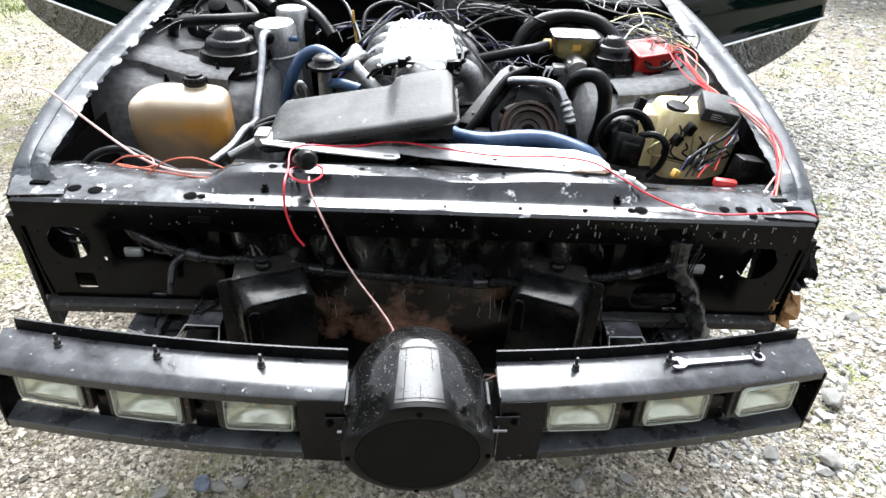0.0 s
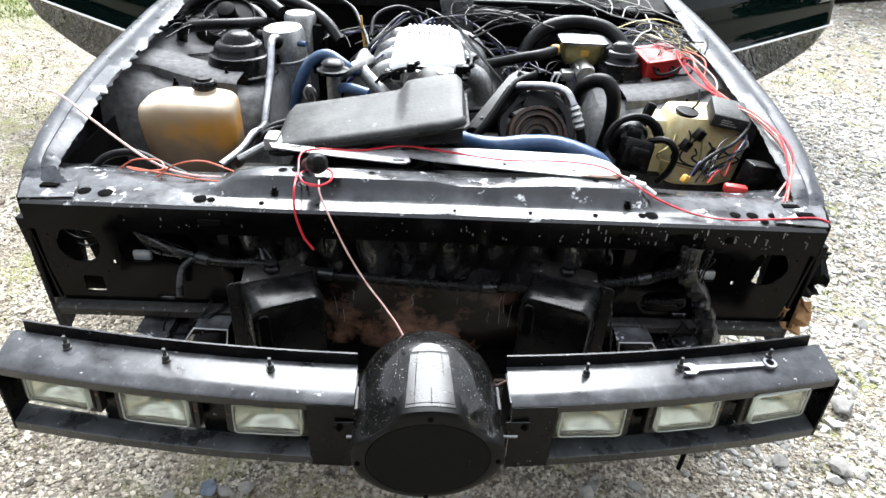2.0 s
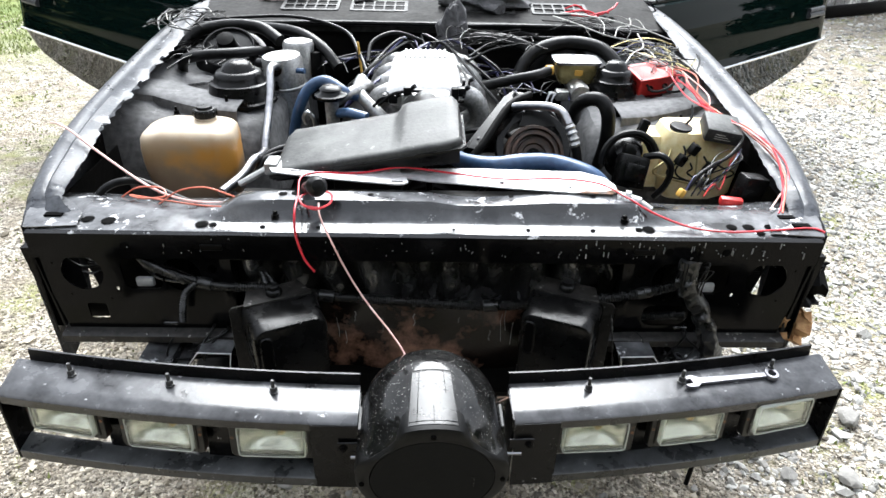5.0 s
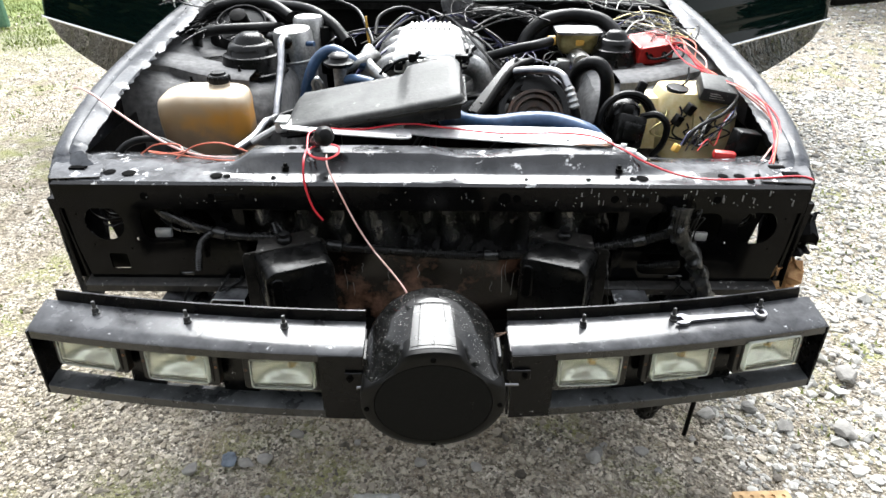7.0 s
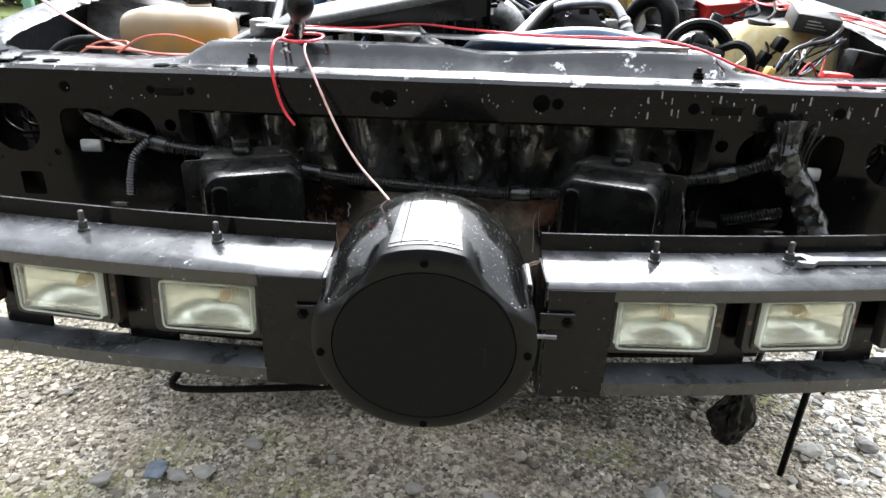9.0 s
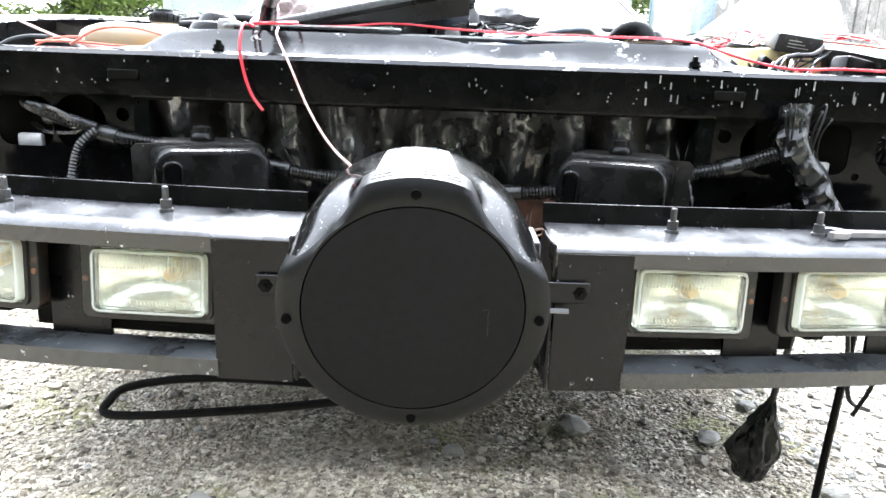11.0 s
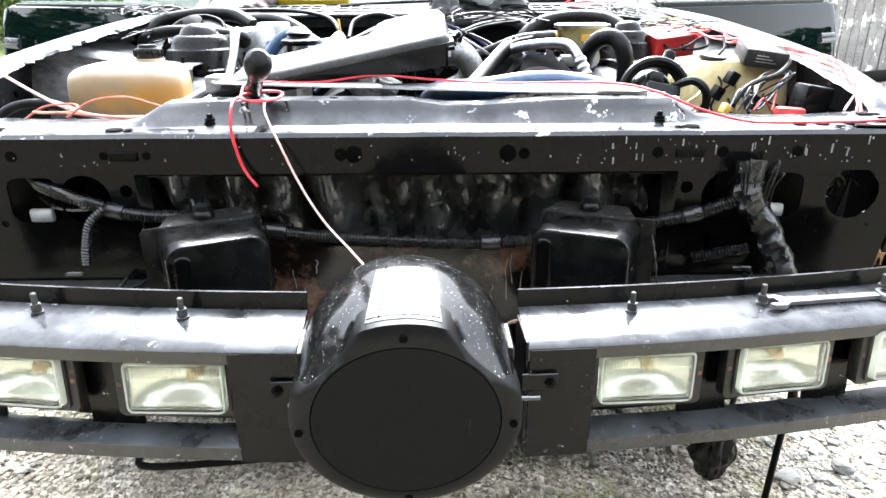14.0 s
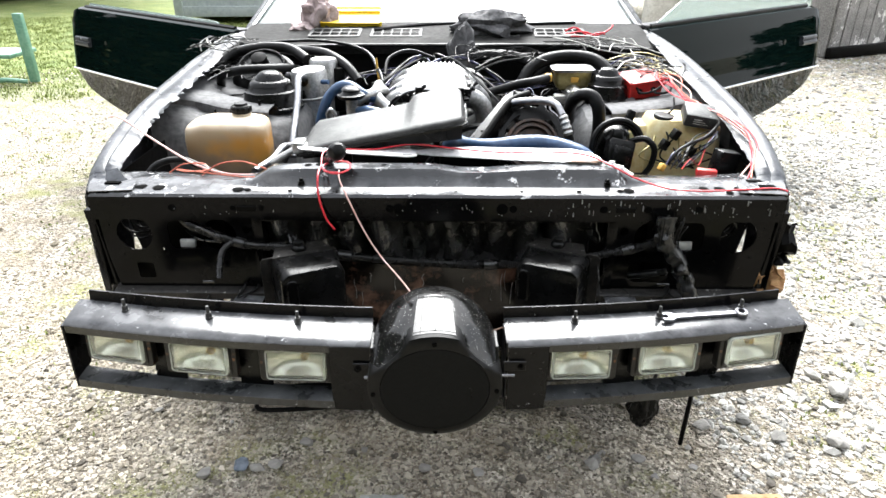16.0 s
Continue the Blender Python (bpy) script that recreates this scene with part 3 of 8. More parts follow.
# ---- ground and distance ----


def make_ground():
    bm = bmesh.new()
    xs = [-900, -200, -60, -25, -12] + [-8 + 0.4 * i for i in range(41)] + [12, 25, 60, 200, 900]
    ys = [-900, -200, -60, -20, -8] + [-4 + 0.4 * i for i in range(41)] + [16, 30, 60, 200, 900]
    g = [[bm.verts.new((x, y, 0.012 * noise.noise((x * 0.9, y * 0.9, 0)) - 0.012)) for x in xs] for y in ys]
    for a, b in zip(g, g[1:]):
        for i in range(len(xs) - 1):
            bm.faces.new((a[i], a[i + 1], b[i + 1], b[i]))
    solo("ground", bm, ground_material(), (0, 0, 0), "gravel yard with moss and worn grass", "ground", kind="structure", m=WORLDM)


make_ground()


def ico():
    bm = bmesh.new()
    bmesh.ops.create_icosphere(bm, subdivisions=1, radius=1.0)
    v, f = np.array([p.co[:] for p in bm.verts]), np.array([[w.index for w in q.verts] for q in bm.faces])
    bm.free()
    return v, f


ICO_V, ICO_F = ico()
LOW_V = ICO_V[:12]


def low_faces():
    """The twenty faces of an icosahedron on its twelve corners."""
    d = np.linalg.norm(LOW_V[:, None] - LOW_V[None], axis=-1)
    near = d.min(where=d > 0.1, initial=9) * 1.05
    out = []
    for a in range(12):
        for b in range(a + 1, 12):
            for c in range(b + 1, 12):
                if d[a, b] < near and d[b, c] < near and d[a, c] < near:
                    n = np.cross(LOW_V[b] - LOW_V[a], LOW_V[c] - LOW_V[a])
                    out.append((a, b, c) if n @ LOW_V[a] > 0 else (a, c, b))
    return np.array(out)


LOW_F = low_faces()


def scatter_stones(name, mat, spots, label, seed):
    """Many small stones in one mesh; spots: rows of x, y, z, size."""
    rng = np.random.default_rng(seed)
    k, nv = len(spots), len(LOW_V)
    spots = np.asarray(spots)
    scale = spots[:, 3:4] * rng.uniform(0.55, 1.35, (k, 3)) * (1, 1, 0.65)
    verts = LOW_V[None] * rng.uniform(0.6, 1.25, (k, nv, 1)) * scale[:, None]
    a = rng.uniform(0, 2 * np.pi, k)
    c, s = np.cos(a)[:, None], np.sin(a)[:, None]
    x, y = verts[..., 0] * c - verts[..., 1] * s, verts[..., 0] * s + verts[..., 1] * c
    verts = np.stack([x, y, verts[..., 2]], -1) + spots[:, None, :3]
    faces = (LOW_F[None] + (np.arange(k) * nv)[:, None, None]).reshape(-1, 3)
    me = bpy.data.meshes.new(name)
    me.from_pydata(verts.reshape(-1, 3).tolist(), [], faces.tolist())
    me.materials.append(mat)
    ob = new(name, me)
    return tagged(ob, label, "gravel", kind="stuff")


def gravel():
    rng = np.random.default_rng(5)

    def zone(n, x0, x1, y0, y1, s0, s1, keep=None):
        p = np.column_stack([rng.uniform(x0, x1, n), rng.uniform(y0, y1, n), np.zeros(n), s0 + (s1 - s0) * rng.random(n) ** 2.2])
        if keep is not None:
            p = p[keep(p)]
        p[:, 2] = 0.012 * np.array([noise.noise((x * 0.9, y * 0.9, 0)) for x, y in p[:, :2]]) - 0.012 + p[:, 3] * rng.uniform(-0.15, 0.35, len(p))
        return p

    patchy = lambda p: np.array([noise.noise((x * 0.8 + 7, y * 0.8, 0)) > -0.02 for x, y in p[:, :2]])
    right = [zone(40000, 0.75, 3.0, -0.15, 3.2, 0.0026, 0.0145), zone(9000, 1.0, 6.5, 1.5, 7.0, 0.009, 0.028), zone(260, 0.85, 3.0, 0.0, 3.0, 0.018, 0.03)]
    scatter_stones("gravel_right", STONE, np.concatenate(right), "pale grey crushed gravel beside the car", 11)
    left = [zone(52000, -2.6, -0.65, -0.15, 3.0, 0.002, 0.0095, patchy), zone(12000, -5.0, -1.0, 1.5, 6.0, 0.005, 0.016, patchy), zone(150, -2.4, -0.7, 0.0, 2.5, 0.011, 0.021)]
    scatter_stones("gravel_left", STONEL, np.concatenate(left), "pale gravel with mossy gaps", 12)
    mid = [zone(34000, -1.3, 1.3, -0.15, 0.85, 0.0013, 0.0045), zone(8000, -1.25, 1.25, -0.15, 0.85, 0.003, 0.0085), zone(900, -1.25, 1.25, -0.12, 0.8, 0.006, 0.015)]
    scatter_stones("grit_front", STONED, np.concatenate(mid), "earthy grit and pebbles under the bumper, darker than the side gravel", 13)


gravel()


def loose_stones():
    rng = random.Random(3)
    spots = [(-0.51, 0.156, 0.03, SLATE), (-0.47, 0.15, 0.022, PEB), (-0.425, 0.16, 0.02, PEB), (-0.6, 0.13, 0.024, PEB),
             (1.08, 0.21, 0.036, PEB), (0.395, 0.14, 0.026, PEB), (0.86, 0.3, 0.028, PEB), (0.93, 0.23, 0.026, PEB), (-0.04, 0.14, 0.018, PEB),
             (0.74, 0.28, 0.026, PEB),
             (0.52, 0.16, 0.02, PEB), (1.2, 0.42, 0.04, PEB), (1.32, 0.15, 0.036, PEB), (0.1, 0.12, 0.016, PEB)]
    spots += [(0.318, 0.487, 0.034, PEB), (0.587, 0.46, 0.03, PEB), (0.066, 0.397, 0.022, PEB), (0.725, 0.597, 0.03, PEB), (-0.361, 0.24, 0.022, PEB), (0.403, 0.157, 0.022, PEB)]
    for _ in range(30):
        spots.append((rng.uniform(-1.2, 1.4), rng.uniform(0.0, 0.6), rng.uniform(0.007, 0.014), PEB))
    for i, (x, y, s, mat) in enumerate(spots):
        bm = bmesh.new()
        bmesh.ops.create_icosphere(bm, subdivisions=3, radius=1.0)
        cuts = [(Vector((rng.gauss(0, 1), rng.gauss(0, 1), rng.gauss(0, 1))).normalized(), rng.uniform(0.58, 0.82)) for _ in range(11)]
        w, d, h = s * rng.uniform(0.8, 1.2), s * rng.uniform(0.75, 1.1), s * rng.uniform(0.35, 0.55)
        for v in bm.verts:
            q = Vector((i * 3.1, i * 1.7, 0))
            k = 1 + 0.36 * noise.noise(v.co * 1.3 + q) + 0.06 * noise.noise(v.co * 5 + q)
            for c in cuts:
                k = min(k, c[1] / max(0.05, v.co.normalized().dot(c[0])))
            v.co = (x + v.co.x * w * k, y + v.co.y * d * k, h * 0.55 + v.co.z * h * k - 0.008)
        about(bm, (x, y, 0), 0, 0, rng.uniform(0, 360))
        solo("stone", bm, mat, (x, y, 0), "blue-grey slate chip on the grit" if mat is SLATE else "rounded grey stone lying on the gravel", "stone", "loose stones", m=WORLDM, smooth=False)


loose_stones()


def blades(name, mat, n, area, h, label, seed, width=0.006):
    """Short grass: bent blades in one mesh."""
    rng = np.random.default_rng(seed)
    x0, x1, y0, y1 = area
    vs, fs = [], []
    tuft = rng.uniform((x0, y0), (x1, y1), (n // 12, 2))
    for i in range(n):
        x, y = tuft[i % len(tuft)] + rng.normal(0, 0.05, 2)
        a, hh, lean = rng.uniform(0, 2 * np.pi), h * rng.uniform(0.4, 1.1), rng.uniform(0.1, 0.8) * h
        dx, dy = np.cos(a), np.sin(a)
        k = len(vs)
        z = -0.012
        vs += [(x - dy * width, y + dx * width, z), (x + dy * width, y - dx * width, z), (x + dx * lean, y + dy * lean, z + hh)]
        fs.append((k, k + 1, k + 2))
    me = bpy.data.meshes.new(name)
    me.from_pydata(vs, [], fs)
    me.materials.append(mat)
    tagged(new(name, me), label, "grass", kind="stuff")


blades("grass_yard", GRASS, 45000, (-9, -2.8, 4.4, 11), 0.034, "worn yard grass in tufts", 21, 0.006)
blades("moss_tufts_left", GRASS, 2500, (-3.2, -0.9, 0.2, 4.0), 0.016, "low moss and weeds between the gravel", 22, 0.005)
blades("moss_tufts_right", GRASS, 2600, (1.0, 3.4, 0.1, 4.0), 0.016, "low moss and weeds between the gravel", 23, 0.005)


def corrugated(name, mat, x0, x1, y, z1, label, turn=0.0, origin=None, post=True, rib=0.28):
    """A shipping container's long side: trapezoid ribs between a frame of rails and corner posts, with a roof and a back."""
    th = thing(name, (x0, y, 0), label, "container", m=WORLDM)
    prof, x = [], x0 + 0.12
    while x < x1 - 0.12:
        prof += [(x, 0), (x + rib * 0.3, 0), (x + rib * 0.42, 0.035), (x + rib * 0.85, 0.035), (x + rib, 0)]
        x += rib
    prof = [(min(a, x1 - 0.1), b) for a, b in prof]
    part("side_panel", sheet([[(a, y + b, z) for a, b in prof] for z in (0.25, z1 - 0.1)], 0.004), mat, th, smooth=False)
    part("bottom_rail", bx(x0, x1, y - 0.03, y + 0.1, 0.1, 0.26, 0.006), mat, th)
    part("top_rail", bx(x0, x1, y - 0.02, y + 0.08, z1 - 0.12, z1, 0.006), mat, th)
    for xx in (x0, x1 - 0.14):
        part("corner_post", bx(xx, xx + 0.14, y - 0.035, y + 0.14, 0.0, z1, 0.01), mat, th)
    part("roof", bx(x0, x1, y + 0.09, y + 2.4, z1 - 0.04, z1, 0.01), mat, th)
    part("back_panel", bx(x0, x1, y + 2.36, y + 2.4, 0.1, z1 - 0.05, 0.005), mat, th)
    for xx in (x0 + 0.02, x1 - 0.05):
        part("end_panel", bx(xx, xx + 0.03, y + 0.15, y + 2.35, 0.1, z1 - 0.05, 0.004), mat, th)
    if turn:
        th.matrix_world = Matrix.Translation((x0, y, 0)) @ pose(0, 0, 0, 0, 0, turn)
    return th


corrugated("shipping_container", CONT, -4.15, 3.2, 10.0, 2.6, "pale grey ribbed shipping container behind the car", rib=0.9)
corrugated("shipping_container", CONTB, 4.02, 10.5, 9.2, 2.6, "pale blue ribbed shipping container in the yard", rib=0.42)


def peeling_shed():
    th = thing("shed", (4.5, 6.3, 0), "grey board shed with peeling white paint", "shed", m=WORLDM)
    for i in range(11):
        x = 4.52 + 0.16 * i
        part("board", bx(x, x + 0.15, 6.3 + rnd(-0.008, 0.008), 6.33, 0.0, 2.2 + rnd(-0.01, 0.01), 0.004, 1), SHED, th)
    part("wall", bx(4.5, 6.3, 6.34, 8.2, 0, 2.15, 0.01), SHED, th)
    part("roof", bx(4.35, 6.45, 6.15, 8.35, 2.2, 2.28, 0.01), DARK, th)
    part("sill_beam", bx(4.45, 6.35, 6.24, 6.3, 0.0, 0.12, 0.01), DARK, th)
    part("latch", bx(4.66, 4.7, 6.27, 6.3, 0.92, 0.98, 0.004), OCHRE, th)
    th.matrix_world = Matrix.Translation((4.5, 6.3, 0)) @ pose(0, 0, 0, 0, 0, 24)


peeling_shed()


def tree(name, x, y, h, r, label, bark=BARKD, trunk_r=0.14, seed=1, leaves=3200, low=0.25, leaf=0.11, m=LEAF):
    rng = random.Random(seed)
    th = thing(name, (x, y, 0), label, "tree", m=WORLDM)
    fork = h * low
    lines = [[(x, y, -0.05), (x + rng.uniform(-0.1, 0.1), y, fork * 0.6), (x + rng.uniform(-0.15, 0.15), y, fork), (x + rng.uniform(-0.2, 0.2), y + 0.1, h * 0.75)]]
    bms = [tube(lines[0], trunk_r, 10, 5, r_end=trunk_r * 0.3)]
    tips = []
    for i in range(9):
        a, z0 = 2 * math.pi * i / 9 + rng.uniform(-0.3, 0.3), fork * rng.uniform(0.8, 1.2) + i * h * 0.04
        e = Vector((x + math.cos(a) * r * rng.uniform(0.5, 0.85), y + math.sin(a) * r * rng.uniform(0.5, 0.85), z0 + h * rng.uniform(0.15, 0.4)))
        bms.append(tube([(x, y, z0), ((x + e.x) / 2, (y + e.y) / 2, (z0 + e.z) / 2 + 0.15), e], trunk_r * 0.4, 6, 4, r_end=trunk_r * 0.08))
        tips.append(e)
    part("trunk", join(*bms), bark, th)
    vs, fs = [], []
    clumps = [(e, r * rng.uniform(0.3, 0.48)) for e in tips] + [(Vector((x + rng.uniform(-0.6, 0.6) * r, y + rng.uniform(-0.6, 0.6) * r, h * rng.uniform(low + 0.1, 0.98))), r * rng.uniform(0.22, 0.42)) for _ in range(16)]
    for i in range(leaves):
        c, cr = clumps[i % len(clumps)]
        d = Vector((rng.gauss(0, 1), rng.gauss(0, 1), rng.gauss(0, 0.8))).normalized() * cr * rng.uniform(0.3, 1.05)
        p = c + d
        u = Vector((rng.gauss(0, 1), rng.gauss(0, 1), rng.gauss(0, 0.6))).normalized() * leaf * rng.uniform(0.6, 1.2)
        w = u.cross(Vector((rng.gauss(0, 1), rng.gauss(0, 1), rng.gauss(0, 1)))).normalized() * u.length * 0.45
        k = len(vs)
        vs += [p - u, p + w, p + u, p - w]
        fs.append((k, k + 1, k + 2, k + 3))
    me = bpy.data.meshes.new("crown")
    me.from_pydata([tuple(Vector(v) - Vector((x, y, 0))) for v in vs], [], fs)
    me.materials.append(m)
    ob = new("crown", me)
    ob.parent = th
    tagged(ob, kind="stuff")


tree("tree", -7.7, 15.5, 5.4, 2.2, "broad-leaved tree behind the yard", seed=2, leaves=30000, leaf=0.085)
tree("tree", -10.2, 14.5, 1.75, 1.9, "low broad-leaved tree at the yard's edge", seed=3, leaves=22000, leaf=0.075, trunk_r=0.1, low=0.12)
tree("tree", -12.8, 16.0, 1.9, 2.2, "low broad-leaved tree at the yard's edge", seed=4, leaves=22000, leaf=0.075, trunk_r=0.1, low=0.12)
tree("tree", -10.6, 19.5, 2.3, 2.2, "broad-leaved tree behind the yard", seed=5, leaves=18000, leaf=0.085, low=0.15)
tree("tree", 3.7, 13.2, 5.5, 2.0, "tree standing between the containers", seed=6, leaves=14000, leaf=0.08, low=0.2)
tree("tree", -15.5, 15.0, 1.7, 2.0, "low broad-leaved tree at the yard's edge", seed=8, leaves=14000, leaf=0.075, trunk_r=0.1, low=0.12)



def pale_trunk():
    bm = tube([(3.38, 8.6, -0.05), (3.36, 8.6, 0.8), (3.39, 8.6, 1.7), (3.36, 8.62, 3.4)], 0.31, 16, 6, r_end=0.23)
    for v in bm.verts:
        v.co += 0.03 * noise.noise(v.co * 3) * Vector((1, 1, 0))
    limb = tube([(3.38, 8.6, 2.5), (3.8, 8.5, 3.1), (4.2, 8.4, 3.9)], 0.1, 8, 5, r_end=0.05)
    solo("dead_tree", join(bm, limb), BARK, (3.38, 8.6, 0), "pale mottled bare tree between the containers", "tree", m=WORLDM)


pale_trunk()


def green_frame():
    th = thing("metal_bench_frame", (-3.9, 5.2, 0), "faded green metal frame standing on the grass", "metal frame", m=WORLDM)
    part("post", bx(-3.84, -3.76, 5.16, 5.22, 0.0, 0.62, 0.008), GREENM, th)
    part("post", bx(-5.3, -5.22, 5.3, 5.36, 0.0, 0.62, 0.008), GREENM, th)
    part("side_panel", loft([[(-4.15, 5.1, 0.26), (-4.15, 5.14, 0.26), (-5.3, 5.14, 0.26), (-5.3, 5.1, 0.26)], [(-4.02, 5.1, 0.3), (-4.02, 5.14, 0.3), (-5.3, 5.14, 0.36), (-5.3, 5.1, 0.36)],
                             [(-4.2, 5.1, 0.72), (-4.2, 5.14, 0.72), (-5.3, 5.14, 0.78), (-5.3, 5.1, 0.78)]]), GREENM, th)
    part("tray", bx(-5.3, -3.95, 5.14, 5.6, 0.22, 0.26, 0.01), GREENM, th)
    part("runner", tube([(-3.82, 5.1, 0.02), (-4.0, 5.02, 0.05), (-4.2, 4.98, 0.03), (-4.6, 5.0, 0.02), (-5.2, 5.1, 0.02)], 0.022, 8, 6), GREENM, th)


green_frame()


def back_trees():
    """The wooded edge of the yard on the road side, which the polished doors mirror."""
    tree("tree", -2.0, -13.0, 10.0, 3.2, "dense dark tree on the road side of the yard", seed=40, leaves=9000, leaf=0.34, low=0.06, trunk_r=0.2, m=LEAFD)
    first = max((o for o in bpy.data.objects if o.get("category") == "tree" and o.type == "EMPTY"), key=lambda o: -o.location.y)
    rng = random.Random(41)
    for i, x in enumerate((-22, -18, -14.5, -11, -8, -5, 1.2, 4.4, 7.5, 10.8, 14, 18, 22)):
        k = rng.uniform(0.8, 1.15)
        copy_thing(first, pose(x, -13 - rng.uniform(-1, 2.5), 0, 0, 0, rng.uniform(0, 360)) @ Matrix.Diagonal((k, k, k, 1)))


back_trees()


def hedge():
    """Low dark bushes under the road-side trees, unseen, added for the doors to mirror."""
    tree("bush", -3.0, -10.5, 3.4, 2.0, "dense dark bush on the road side of the yard", seed=50, leaves=5200, leaf=0.24, low=0.0, trunk_r=0.06, m=LEAFD)
    first = next(o for o in bpy.data.objects if o.name == "bush")
    rng = random.Random(51)
    for x in (-24, -21, -18, -15, -12.3, -9.2, -6, 0, 3, 6, 9, 12, 15, 18, 21, 24):
        k = rng.uniform(0.85, 1.15)
        copy_thing(first, pose(x, -10.5 - rng.uniform(-0.6, 1.0), -0.5, 0, 0, rng.uniform(0, 360)) @ Matrix.Diagonal((k, k, k, 1)))


hedge()


def side_trees():
    """Unseen woods on one side of the yard and a low hedge on the other, for the doors' reflections."""
    tall = max((o for o in bpy.data.objects if o.get("category") == "tree" and o.type == "EMPTY" and o.name.startswith("tree")), key=lambda o: -o.location.y)
    low = next(o for o in bpy.data.objects if o.name == "bush")
    rng = random.Random(61)
    for s in (-1, 1):
        for i, y in enumerate((-9, -6, -3, 0, 3, 6)):
            k = rng.uniform(0.55, 0.85)
            if s < 0:
                copy_thing(tall, pose(s * (13.5 + rng.uniform(-0.5, 1.5)), y, 0, 0, 0, rng.uniform(0, 360)) @ Matrix.Diagonal((k, k, k, 1)))
                copy_thing(low, pose(s * (11 + rng.uniform(-0.3, 0.6)), y + 1.2, -0.5, 0, 0, rng.uniform(0, 360)) @ Matrix.Diagonal((k, k, k, 1)))
            else:
                copy_thing(low, pose(15.5 + rng.uniform(-0.3, 0.9), y * 1.3 + 2, -0.8, 0, 0, rng.uniform(0, 360)) @ Matrix.Diagonal((1.2 * k, 1.2 * k, 1.3 * k, 1)))


side_trees()


def litter():
    rows = [[(-0.14 + 0.05 * u + 0.02 * noise.noise((u * 2, v * 2, 1)), 0.005 + 0.03 * v, 0.012 + 0.012 * abs(noise.noise((u * 1.7, v * 1.7, 4)))) for u in np.linspace(-1, 1, 9)] for v in np.linspace(-1, 1, 7)]
    ob = solo("plastic_scrap", sheet(rows, 0.0015), SCRAP, (-0.13, 0.025, 0.0), "torn piece of clear plastic on the grit", "plastic scrap", m=WORLDM)
    th = thing("air_brick", (0.755, -0.01, 0.0), "tan perforated clay fragment lying in the grit", "brick", m=WORLDM)
    holes = [circ(-0.05 + 0.025 * i, -0.011 + 0.022 * j, 0.005, 10) for i in range(5) for j in range(2)]
    part("brick_face", slab(rrect(-0.066, 0.066, -0.026, 0.026, 0.004, 2), holes, (0.755, -0.01, 0.012), (1, 0, 0), (0, 1, 0), 0.004), CLAY, th)
    part("brick_core", bx(0.69, 0.82, -0.035, 0.015, -0.015, 0.012, 0.002), CLAY, th)


SCRAP = shade("cloudy_clear_plastic", (0.5, 0.5, 0.48), (0.75, 0.75, 0.73), 0.15, scale=25, bump=0.1, trans=0.55)
CLAY = shade("tan_fired_clay", (0.4, 0.25, 0.12), (0.58, 0.4, 0.22), 0.85, scale=20, bump=0.3)
litter()

# ---- car body ----
car = thing("car", (0, 1.2, 0), "stripped black coupe with its bonnet and nose removed, doors open", "car")
TOPZ = 0.70


